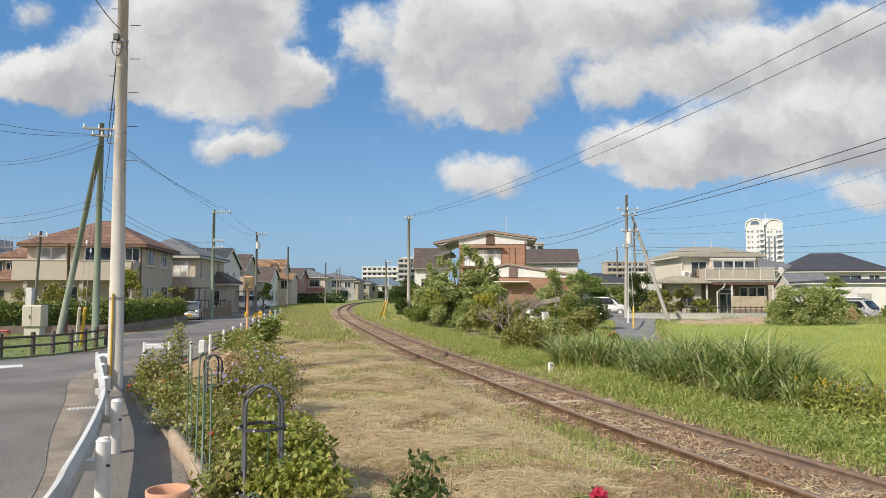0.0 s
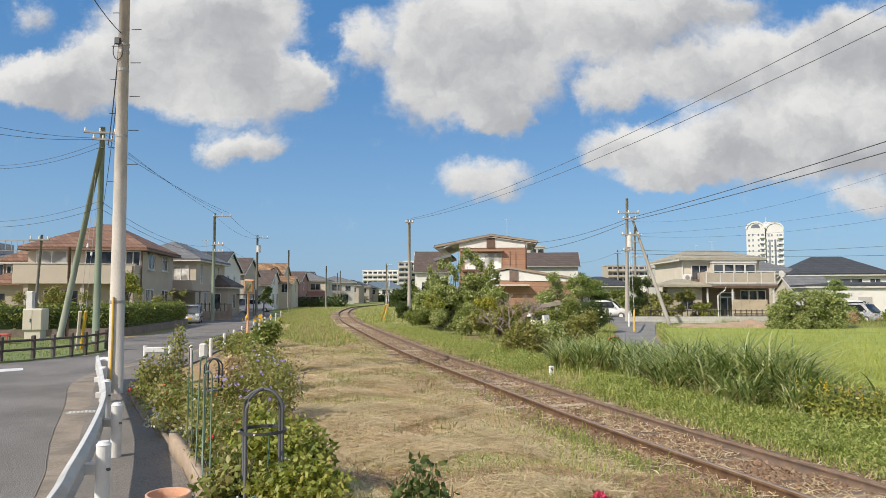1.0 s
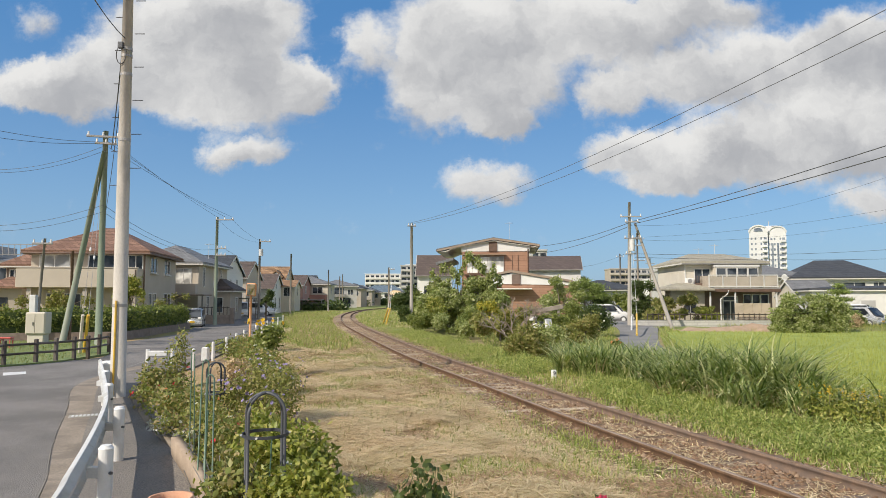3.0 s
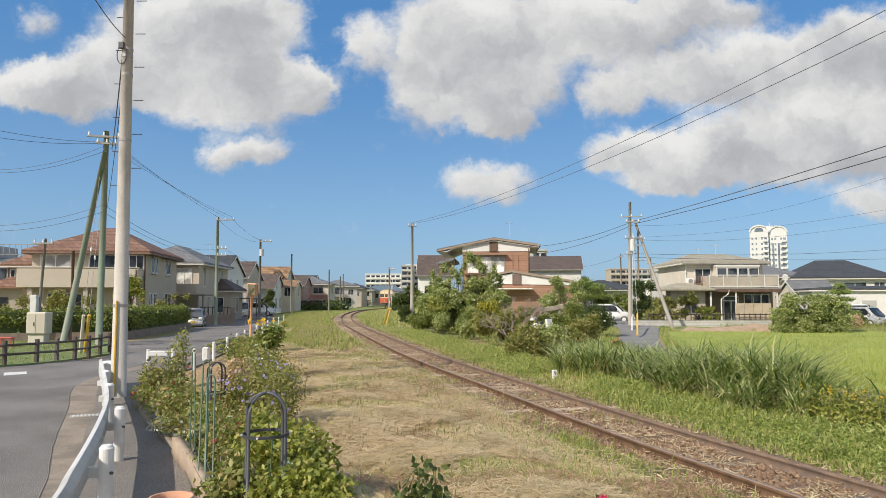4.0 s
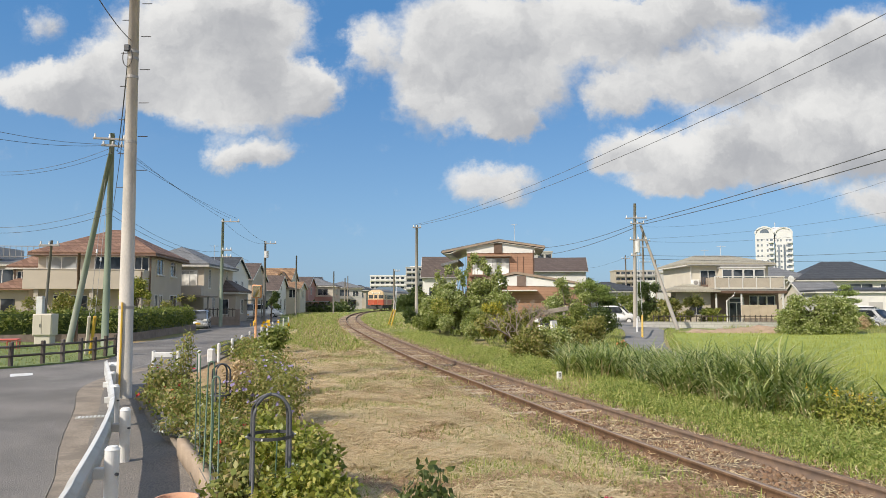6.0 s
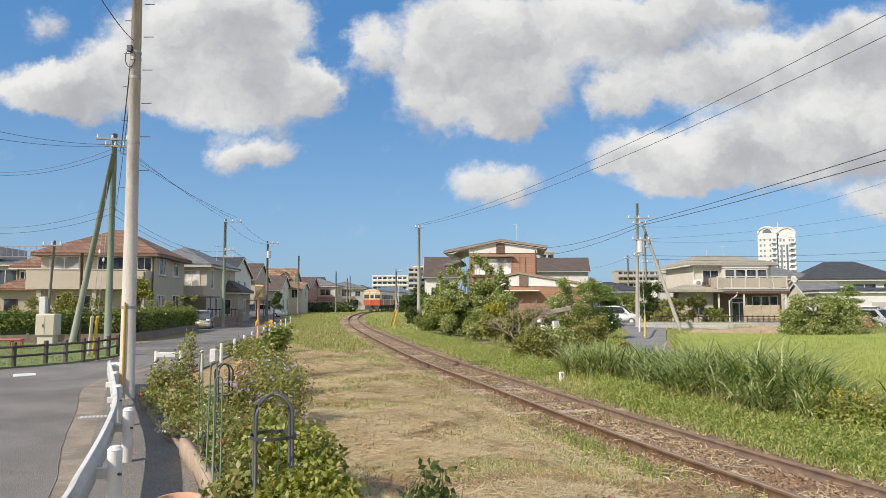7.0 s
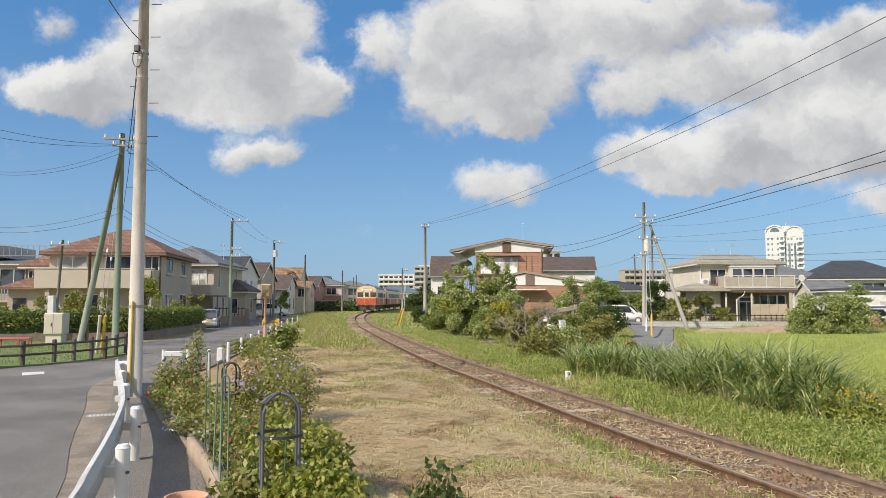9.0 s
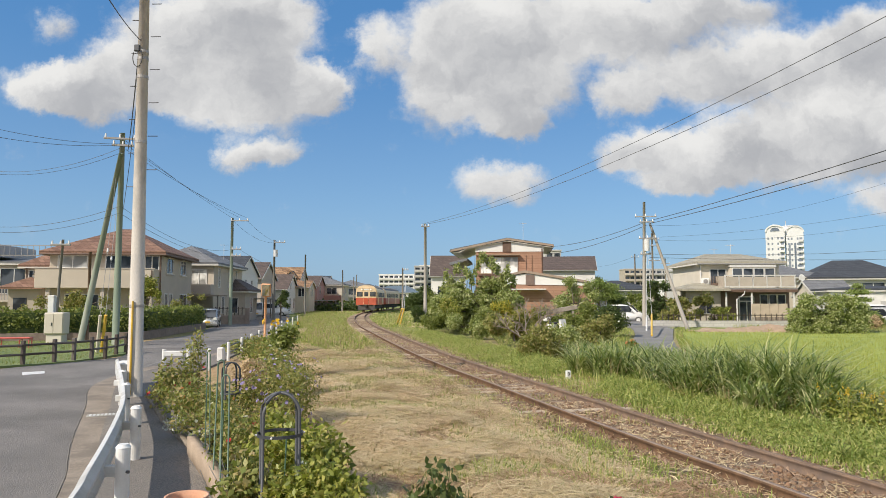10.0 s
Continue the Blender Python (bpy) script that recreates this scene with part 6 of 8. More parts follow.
mound(20.6, 46.4, -0.38, 6.6, 1.5, 0.8, EARTH, "heap of bare dry brown earth beside the paddy")

cp = empty("carport", pose(-21.91, 72.0, -0.17, 0, 0, 6), "low carport with a dark corrugated roof", "carport")
part("roof", box(-1.6, 1.6, -2.4, 2.4, 2.1, 2.2, bevel=0.02), POLE_DK, cp)
for u in (-1.5, 1.5):
    for w in (-2.2, 2.2):
        part("post", box(u - 0.05, u + 0.05, w - 0.05, w + 0.05, 0, 2.1), POLE_DK, cp)
gw2 = empty("garden_gate_wall", pose(-18.9, 57.0, -0.17, 0, 0, 6), "brown brick gate wall with a slatted fence", "wall")
part("brick_base", box(-1.6, 0.9, -0.1, 0.1, 0, 0.75, bevel=0.01), BRICK, gw2)
part("pier", box(0.9, 1.25, -0.17, 0.17, 0, 1.35, bevel=0.02), BRICK, gw2)
for i in range(8):
    part("slat", box(-1.55 + i * 0.31, -1.48 + i * 0.31, -0.04, 0.0, 0.75, 1.45), FENCE, gw2)
part("rail", box(-1.6, 0.9, -0.06, -0.04, 1.32, 1.38), FENCE, gw2)
bf = empty("board_fence", pose(-23.22, 118.0, -0.17, 0, 0, 6), "low dark fence and shed before houses", "fence")
part("panel", box(-2.6, 2.6, -0.05, 0.05, 0, 1.6, bevel=0.01), POLE_DK, bf)
part("shed_roof", box(-3.2, 2.0, -0.6, 2.6, 1.9, 2.05, bevel=0.02), FRAME, bf)
for u in (-3.0, 1.8):
    part("post", box(u - 0.06, u + 0.06, -0.4, -0.3, 0, 1.9), FRAME, bf)


# ---- vehicles ----
def car(x, y, z, turn, outline, width, mat, label, glass_lo, wheels, front_glass):
    """A car: its side outline (along, up) pushed across, nose towards -y."""
    c = empty("car", pose(x, y, z, 0, 0, turn), label, "car")
    hw = width / 2
    bm = prism(outline, -hw, hw, "x")
    for v in bm.verts:
        if v.co.z > glass_lo:
            v.co.x *= 0.86
    bmesh.ops.bevel(bm, geom=[e for e in bm.edges], offset=0.07, segments=2, affect="EDGES", clamp_overlap=True)
    body = part("body", bm, mat, c, smooth=True)
    top = max(b for _, b in outline)
    for s in (-1, 1):
        ys = front_glass
        part("side_window", prism([(ys[0] + 0.35, glass_lo + 0.05), (ys[1] - 0.15, glass_lo + 0.05), (ys[1] - 0.3, top - 0.12), (ys[0] + 0.75, top - 0.12)], *sorted((s * (hw * 0.9), s * (hw * 0.945))), "x"), GLASS, body)
    ws = [(-hw * 0.82, ys[0] - 0.02, glass_lo), (hw * 0.82, ys[0] - 0.02, glass_lo), (hw * 0.74, ys[0] + 0.52, top - 0.1), (-hw * 0.74, ys[0] + 0.52, top - 0.1)]
    bm = bmesh.new()
    lo = [bm.verts.new((a, b - 0.05, d + 0.03)) for a, b, d in ws]
    hi = [bm.verts.new((a, b + 0.06, d)) for a, b, d in ws]
    bm.faces.new(lo)
    bm.faces.new(hi[::-1])
    for i in range(4):
        bm.faces.new((lo[i], hi[i], hi[(i + 1) % 4], lo[(i + 1) % 4]))
    part("windscreen", bm, GLASS, body)
    y0 = min(a for a, _ in outline)
    for s in (-1, 1):
        part("headlight", box(*sorted((s * hw * 0.55, s * hw * 0.9)), y0 - 0.02, y0 + 0.12, 0.62, 0.8, bevel=0.03), CURTAIN, body)
        part("door_mirror", box(*sorted((s * (hw + 0.02), s * (hw + 0.16))), ys[0] + 0.4, ys[0] + 0.5, glass_lo + 0.02, glass_lo + 0.16, bevel=0.02), mat, body)
        for w in wheels:
            wh = part("wheel", tube([(s * (hw - 0.17), w, 0.3), (s * (hw + 0.01), w, 0.3)], 0.3, sides=18), RUBBER, c)
            part("rim", tube([(s * (hw + 0.0), w, 0.3), (s * (hw + 0.022), w, 0.3)], 0.18, sides=14), GALV, wh)
    part("bumper", box(-hw * 0.95, hw * 0.95, y0 - 0.05, y0 + 0.1, 0.28, 0.5, bevel=0.04), mat, c)
    part("number_plate", box(-0.17, 0.17, y0 - 0.075, y0 - 0.05, 0.4, 0.54), YELLOW if width < 1.5 else WHITE_P, c)
    return c


KEI = [(-1.65, 0.22), (-1.7, 0.75), (-1.5, 0.98), (-0.95, 1.62), (-0.7, 1.74), (1.5, 1.74), (1.66, 1.0), (1.66, 0.25)]
MPV = [(-2.2, 0.22), (-2.28, 0.7), (-1.3, 1.02), (-0.35, 1.62), (0.1, 1.7), (1.8, 1.66), (2.25, 1.05), (2.28, 0.3)]
HATCH = [(-1.9, 0.22), (-1.95, 0.65), (-1.0, 0.92), (-0.3, 1.42), (0.1, 1.5), (1.3, 1.46), (1.85, 1.0), (1.95, 0.3)]
car(-18.76, 51.0, -0.22, 16, [(a, b * 0.82) for a, b in KEI], 1.4, CAR_S, "small silver-white microvan parked at the roadside", 0.78, (-1.1, 1.1), (-1.5, 1.5))
car(-23.75, 80.0, -0.17, 14, KEI, 1.45, CAR_W, "white microvan parked before a house", 0.98, (-1.1, 1.1), (-1.5, 1.5))
car(-23.61, 86.0, -0.17, 90, MPV, 1.7, CAR_W, "white people carrier parked on a drive", 1.0, (-1.35, 1.35), (-1.25, 2.1))
car(-26.04, 125.0, -0.17, 20, HATCH, 1.7, CAR_B, "blue hatchback parked by houses", 0.92, (-1.2, 1.25), (-0.95, 1.7))
car(15.24, 64.0, -0.25, 72, MPV, 1.75, CAR_W, "white people carrier parked by a garden", 1.0, (-1.35, 1.35), (-1.25, 2.1))
car(34.34, 58.0, -0.25, 100, KEI, 1.45, CAR_W, "white microvan parked behind a pine", 0.98, (-1.1, 1.1), (-1.5, 1.5))
car(32.52, 54.0, -0.28, 30, [(a, b * 0.9) for a, b in KEI], 1.45, CAR_S, "silver microvan parked beside the annex", 0.88, (-1.1, 1.1), (-1.5, 1.5))

sc = empty("scooter", pose(5.09, 36.0, -0.15, 0, 0, 40), "white delivery scooter parked in a garden", "scooter")
part("leg_shield", prism([(-0.55, 0.35), (-0.4, 1.0), (-0.3, 1.0), (-0.35, 0.35), (0.3, 0.3), (0.3, 0.25), (-0.5, 0.25)], -0.2, 0.2, "x"), WHITE_P, sc)
part("rear_body", box(-0.2, 0.2, 0.1, 0.75, 0.4, 0.75, bevel=0.06), WHITE_P, sc)
part("saddle", box(-0.14, 0.14, 0.0, 0.6, 0.75, 0.85, bevel=0.04), RUBBER, sc)
part("top_box", box(-0.18, 0.18, 0.55, 0.85, 0.88, 1.1, bevel=0.05), WHITE_P, sc)
for u in (-0.6, 0.6):
    part("wheel", tube([(-0.05, u, 0.23), (0.05, u, 0.23)], 0.23, sides=18), RUBBER, sc)
part("handlebar", tube([(-0.3, -0.35, 1.02), (0.3, -0.35, 1.02)], 0.018, sides=6), IRON, sc)


# ---- far buildings ----
def block(x, y, w, d, h, floors, bays, wall, label, name="apartment_building", balcony=True, turn=0):
    b = empty(name, pose(x, y, -0.2, 0, 0, turn), label, "building")
    part("wall", box(-w / 2, w / 2, 0, d, 0, h), wall, b)
    part("roof", box(-w / 2 - 0.2, w / 2 + 0.2, -0.2, d + 0.2, h, h + 0.5, bevel=0.05), wall, b)
    fh = h / floors
    for i in range(floors):
        if balcony:
            part("balcony", box(-w / 2 + 0.2, w / 2 - 0.2, -1.3, 0.0, i * fh + 0.1, i * fh + fh * 0.42), wall, b)
        for j in range(bays):
            u = -w / 2 + (j + 0.5) * w / bays
            part("window", box(u - w / bays * 0.36, u + w / bays * 0.36, -0.06, 0.05, i * fh + fh * 0.42, i * fh + fh * 0.85), GLASS, b)
    return b


block(-32.15, 360.0, 21.0, 12.0, 15.25, 6, 8, WHITE_W, "distant white apartment block with rows of balconies")
block(-15.28, 335.0, 9.0, 10.0, 18.79, 7, 3, WHITE_W, "distant pale apartment block")
block(-18.55, 325.0, 6.0, 10.0, 17.96, 7, 2, GREY_W, "distant grey apartment block")
block(26.08, 190.0, 4.2, 8.0, 15.55, 5, 2, GREY_W, "distant grey building behind houses", balcony=False)
block(76.65, 300.0, 9.0, 10.0, 15.25, 6, 4, BEIGE_D, "distant brown and white apartment block")
block(91.55, 320.0, 11.0, 10.0, 16.15, 6, 4, GREY_W, "distant grey apartment block")
block(81.9, 260.0, 8.0, 10.0, 9.59, 3, 3, WHITE_W, "distant low white building", balcony=False)
block(40.28, 120.0, 4.0, 8.0, 7.11, 2, 2, GREY_W, "grey house with a flat roof", balcony=False)
block(43.61, 122.0, 5.0, 8.0, 6.81, 2, 2, CREAM, "cream house with a flat roof", balcony=False)

# the white tower with round-topped gables
TY = 420.0
TOWER_G = surface("tower_glazing", (0.12, 0.15, 0.20), (0.20, 0.24, 0.30), 0.3, 0.3, 3.0, 0.0)
tw = empty("tower_block", pose(198.29, TY, -0.2, 0, 0, -24), "tall white apartment tower with rounded gables", "tower")
TOWER_W = surface("tower_white", (0.62, 0.63, 0.65), (0.68, 0.69, 0.71), 0.7, 0.1, 3.0, 0.02)
for k2, (a, b, h, yy) in enumerate(((-10.3, 0.3, 48.0, 0.0), (0.8, 10.6, 47.2, 1.5))):
    r = (b - a) / 2
    mid = (a + b) / 2
    out = [(a, 0), (b, 0)] + [(mid + r * math.cos(t), h - r * 0.8 + r * 0.8 * math.sin(t)) for t in np.linspace(0, math.pi, 18)]
    wl = part("wall", prism(out, yy, yy + 14), TOWER_W, tw)
    for i in range(11):
        zz = h - r - 2.2 - i * 3.3
        for u, w in ((a + 1.5, 0.5), (mid - 1.6, 0.45), (mid + 1.6, 0.45), (b - 1.5, 0.8)):
            part("window", box(u - w, u + w, yy - 0.1, yy + 0.1, zz - 1.3, zz), TOWER_G, wl)
        part("balcony", box(b - 3.1, b - 0.2, yy - 1.1, yy - 0.12, zz - 2.7, zz - 1.6), TOWER_W, wl)
    if k2:
        for u in (mid - 2.9, mid + 0.2, mid + 2.6):
            part("stair_slot", box(u - 0.55, u + 0.55, yy - 0.14, yy + 0.1, 4.0, h - r - 5.5), TOWER_G, wl)
    else:
        ar = [(mid + 2.6 * math.cos(t), h - r * 0.72 + 2.4 * math.sin(t)) for t in np.linspace(0, math.pi, 12)]
        part("arched_window", prism(ar, yy - 0.15, yy + 0.1), TOWER_G, wl)
    rim = [(mid + (r + 0.35) * math.cos(t), h - r * 0.8 + (r * 0.8 + 0.35) * math.sin(t)) for t in np.linspace(0, math.pi, 18)]
    rim += [(mid + (r - 0.5) * math.cos(t), h - r * 0.8 + (r * 0.8 - 0.5) * math.sin(t)) for t in np.linspace(math.pi, 0, 18)]
    part("gable_rim", prism(rim, yy - 0.5, yy - 0.16), TOWER_W, wl)
part("lift_house", box(-0.6, 5.0, 5, 10, 40, 48.0), TOWER_W, tw)
part("mast", tube([(1.2, 6, 47.5), (1.2, 6, 51)], 0.25, sides=6), GALV, tw)


def antenna(x, y, z0, z1, w=0.7):
    a = empty("roof_aerial", pose(x, y, z0), "thin television aerial on a roof", "aerial")
    part("mast", tube([(0, 0, -0.6), (0, 0, z1 - z0)], 0.02, sides=6), GALV, a)
    bm = tube([(-w / 2, 0, z1 - z0 - 0.1), (w / 2, 0, z1 - z0 - 0.1)], 0.014, sides=5)
    for i in range(6):
        u = -w / 2 + i * w / 5
        tube([(u, -0.3, z1 - z0 - 0.1), (u, 0.3, z1 - z0 - 0.1)], 0.01, sides=5, bm=bm)
    part("elements", bm, GALV, a)


antenna(6.54, 70.0, 7.77, 9.82)
antenna(24.45, 66.0, 6.12, 6.83)
antenna(26.03, 66.0, 6.12, 7.21)
antenna(-23.03, 66.0, 5.57, 7.32)


# ---- trees and shrubs ----
def tree(x, y, z, height, crown, n, size, mat, label, r=0.09, name="tree", lean=0.0, shell=0.35):
    """A tapered trunk with limbs to each clump of the crown; crown: (dx, dy, dz, rx, ry, rz)."""
    t = empty(name, pose(x, y, z), label, "tree")
    bm = tube([(0, 0, -0.1), (lean * 0.4, 0.03, height * 0.35), (lean, 0, height * 0.7)], r, r * 0.55, 10)
    for c in crown:
        s = Vector((lean * 0.6, 0, height * random.uniform(0.3, 0.6)))
        e = Vector(c[:3])
        tube([s, s.lerp(e, 0.5) + Vector((random.uniform(-.1, .1), 0, 0.08)), e + Vector((0, 0, c[5] * 0.4))], r * 0.45, r * 0.12, 6, bm)
    part("trunk", bm, BARK, t, smooth=True)
    leaves("crown", crown, n, size, mat, t, shell)
    return t


def clumps(w, d, h0, h1, n, r):
    """Clumps scattered through an egg-shaped crown."""
    out = []
    for i in range(n):
        u = random.uniform(-1, 1)
        z = random.uniform(0, 1)
        k = math.sin(math.pi * (0.18 + 0.72 * z)) ** 0.6
        q = r * random.uniform(0.6, 1.25)
        out.append((u * w / 2 * k, random.uniform(-d / 2, d / 2) * k, h0 + z * (h1 - h0), q, q, q * random.uniform(0.7, 1.1)))
    return out


random.seed(5)
big_tree = tree(1.18, 46.0, -0.05, 3.2, clumps(5.6, 3.0, 0.4, 3.0, 46, 0.46) + clumps(6.4, 2.6, 0.3, 2.0, 30, 0.48), 52000, 0.10, LEAF_P, "broad leafy green garden tree with upright shoots", 0.11, shell=0.1)
bm = bmesh.new()
for i in range(30):
    u = random.uniform(-2.3, 2.6)
    tube([(u * 0.8, 0, 2.2), (u + random.uniform(-.15, .15), random.uniform(-.5, .5), random.uniform(3.8, 5.4) - abs(u - 0.6) * 0.35)], 0.018, 0.006, 5, bm)
part("shoot", bm, BARK, big_tree)
leaves("shoot_leaves", [(u, random.uniform(-.5, .5), random.uniform(3.5, 4.9) - abs(u - 0.6) * 0.35, 0.15, 0.15, 0.42) for u in np.linspace(-2.1, 2.5, 22)], 2800, 0.10, LEAF_P, big_tree, 0.1)
tree(-3.27, 60.0, -0.05, 2.4, clumps(2.2, 2.0, 0.4, 2.9, 12, 0.5), 6000, 0.11, LEAF_D, "ivy-covered dark green shrubby tree", 0.08)
tree(-1.53, 58.0, -0.05, 2.8, clumps(2.6, 2.0, 0.6, 3.3, 12, 0.55), 6000, 0.11, LEAF, "green garden tree behind a pole", 0.08)
tree(8.64, 52.0, -0.15, 3.0, clumps(3.4, 2.4, 0.4, 3.4, 18, 0.5), 9000, 0.09, LEAF_P, "leafy green garden tree behind shrubs", 0.09)
tree(2.7, 34.0, -0.08, 1.4, clumps(2.6, 1.4, 0.2, 1.2, 12, 0.4), 5200, 0.09, LEAF_O, "low spreading olive green garden shrub", 0.05)
tree(18.25, 62.0, -0.2, 3.0, clumps(4.0, 2.4, 0.4, 3.4, 14, 0.6), 6000, 0.12, LEAF_D, "dark garden tree behind the poles", 0.09)
tree(18.32, 58.0, -0.2, 2.0, clumps(2.6, 1.6, 0.3, 2.4, 9, 0.45), 4200, 0.11, LEAF_O, "olive garden shrub before a house", 0.07)
tree(19.84, 57.0, -0.2, 2.2, clumps(2.2, 1.4, 0.9, 2.4, 8, 0.4), 3000, 0.10, LEAF_O, "reddish olive garden tree before a house", 0.06)
tree(15.87, 75.0, -0.2, 3.0, clumps(6.0, 2.4, 0.4, 3.0, 12, 0.7), 5000, 0.14, LEAF_D, "dark green trees behind a parked car", 0.09)
tree(19.91, 80.0, -0.2, 2.6, clumps(5.0, 2.4, 0.4, 2.6, 10, 0.7), 4000, 0.14, LEAF, "green shrubs by a far garden", 0.09)
tree(-19.85, 46.0, -0.15, 2.2, clumps(6.0, 1.4, 0.9, 2.6, 9, 0.35), 1100, 0.09, LEAF_O, "thin garden trees behind a hedge", 0.06, shell=0.1)
tree(-25.07, 44.0, -0.15, 2.4, clumps(6.5, 1.4, 0.9, 2.6, 12, 0.4), 2600, 0.09, LEAF_O, "loose garden shrubs behind a hedge", 0.06, shell=0.1)
tree(-20.34, 44.0, -0.15, 3.0, clumps(1.6, 1.2, 1.0, 3.3, 7, 0.4), 2200, 0.10, LEAF_L, "light green creeper on a balcony", 0.05, shell=0.1)
tree(-17.35, 66.0, -0.15, 3.4, clumps(1.3, 1.2, 0.8, 3.2, 8, 0.32), 1800, 0.09, LEAF_D, "dark green street-side tree", 0.09)
tree(-0.71, 44.0, -0.05, 1.2, clumps(1.7, 1.4, 0.2, 1.7, 7, 0.45), 5200, 0.08, LEAF_L, "light green rounded shrub by the railway", 0.05)
tree(2.64, 41.0, -0.05, 1.3, [(0, 0, 1.45, 0.55, 0.5, 0.36), (0.5, 0, 1.0, 0.6, 0.5, 0.34), (-0.5, 0.1, 1.5, 0.3, 0.4, 0.25), (0.1, -0.1, 0.6, 0.6, 0.5, 0.4)], 5200, 0.075, LEAF_Y, "clipped golden-yellow garden shrub", 0.05)
tree(2.68, 22.6, -0.12, 0.9, [(0, 0, 0.6, 0.62, 0.5, 0.52), (0.35, 0, 0.45, 0.4, 0.4, 0.42), (-0.4, 0, 0.4, 0.4, 0.4, 0.38)], 7000, 0.05, LEAF_O, "rounded olive-green shrub beside the track", 0.04, name="shrub")
tree(8.6, 46.0, -0.2, 1.6, [(0, 0, 0.9, 0.72, 0.6, 0.55), (0, 0, 1.4, 0.68, 0.6, 0.5), (0.1, 0, 0.4, 0.6, 0.5, 0.4)], 6500, 0.06, LEAF, "green garden shrub clipped to a column", 0.06, name="shrub")
cam_b = tree(9.1, 42.0, -0.2, 1.4, [(0, 0, 1.15, 0.85, 0.6, 0.55), (0.3, 0, 0.7, 0.8, 0.6, 0.5), (-0.4, 0, 0.7, 0.6, 0.5, 0.5)], 7500, 0.07, LEAF_D, "dark glossy camellia shrub with white blooms", 0.06, name="shrub")
leaves("blooms", [(0, -0.3, 0.9, 1.0, 0.5, 0.6)], 26, 0.13, P_WHITE, cam_b, 0.9, 1.0)
hedge_b = tree(23.2, 44.0, -0.35, 2.2, clumps(5.4, 1.4, 0.3, 2.35, 44, 0.46) + [(x, 0.0, z, 0.6, 0.6, 0.55) for x in (-1.9, -0.9, 0.1, 1.1, 1.9) for z in (0.4, 1.2)], 24000, 0.085, LEAF_P, "dense broad green hedge shrub beside the paddy", 0.08, name="shrub", shell=0.4)
tree(30.51, 51.0, -0.3, 0.8, clumps(2.0, 1.2, 0.1, 0.95, 8, 0.36), 3800, 0.085, LEAF, "green garden shrub by a parked car", 0.05)
tree(28.61, 48.0, -0.3, 0.9, [(0, 0, 0.5, 0.45, 0.4, 0.55)], 2000, 0.06, DRY, "dry brown ornamental grass clump", 0.03, name="shrub")
tree(29.87, 45.0, -0.3, 1.6, clumps(1.8, 1.4, 0.2, 1.9, 8, 0.45), 4000, 0.09, LEAF, "green garden shrub near the annex", 0.05)
tree(20.93, 57.0, -0.2, 1.2, clumps(1.6, 1.0, 0.4, 1.5, 6, 0.35), 1800, 0.09, LEAF, "green shrub beside a balcony house", 0.05)
tree(21.54, 56.5, -0.2, 1.0, clumps(1.6, 1.0, 0.4, 1.4, 6, 0.35), 2400, 0.08, LEAF_L, "light green clipped shrub before a house", 0.05)


def pine(x, y, z, pads, label, h):
    t = empty("pine_tree", pose(x, y, z), label, "tree")
    bm = tube([(0, 0, -0.1), (0.15, 0, h * 0.4), (-0.1, 0, h * 0.75), (0, 0, h)], 0.12, 0.05, 8)
    for p in pads:
        tube([(0, 0, p[2] - 0.25), (p[0] * 0.6, p[1], p[2] - 0.12), (p[0], p[1], p[2])], 0.05, 0.02, 6, bm)
    part("trunk", bm, BARK, t, smooth=True)
    leaves("needles", pads, 900 * len(pads), 0.045, NEEDLE, t, 0.3, 4.0)


pine(10.49, 52.0, -0.2, [(0, 0, 3.3, 0.75, 0.6, 0.35), (0.9, 0, 3.0, 0.8, 0.6, 0.35), (-0.7, 0, 2.8, 0.7, 0.6, 0.3), (1.3, 0, 2.4, 0.6, 0.5, 0.25), (0.1, 0, 2.3, 0.8, 0.5, 0.3)], "spreading cloud-pruned garden pine", 3.2)
pine(28.98, 50.5, -0.3, [(0, 0, 2.75, 0.9, 0.5, 0.16), (0.2, 0, 2.2, 0.8, 0.5, 0.15), (-0.2, 0, 1.7, 0.9, 0.5, 0.17), (0.3, 0, 1.2, 1.0, 0.5, 0.17), (0, 0, 0.7, 0.9, 0.5, 0.2), (0, 0, 3.2, 0.4, 0.4, 0.15)], "layered garden pine with flat pads", 3.3)
palm = tree(17.71, 90.0, -0.2, 4.6, [(0.3, 0, 4.6, 0.7, 0.6, 0.5)], 900, 0.10, LEAF_L, "slender tree with a palm-like crown", 0.2)


# a row of low shrubs under the trees
for px, y, w, h, m in ((716, 55, 1.7, 1.4, LEAF_D), (738, 43, 1.6, 1.0, LEAF), (790, 41, 2.0, 0.9, LEAF_P), (830, 40, 1.6, 1.1, LEAF), (842, 37, 1.6, 0.8, LEAF_P), (900, 40, 2.0, 1.5, LEAF_O), (935, 42, 1.8, 1.5, LEAF), (975, 43, 2.0, 1.4, LEAF),
                       (960, 27, 1.2, 0.7, LEAF_P), (990, 30, 1.3, 0.6, LEAF_O), (1030, 36, 1.6, 0.9, LEAF_O)):
    tree((px - 784) / 1207 * y, y, -0.12, h * 0.7, clumps(w, 1.2, 0.15, h, 8, 0.36), 3200, 0.07, m, "low leafy shrub in a garden border", 0.03, name="shrub", shell=0.2)


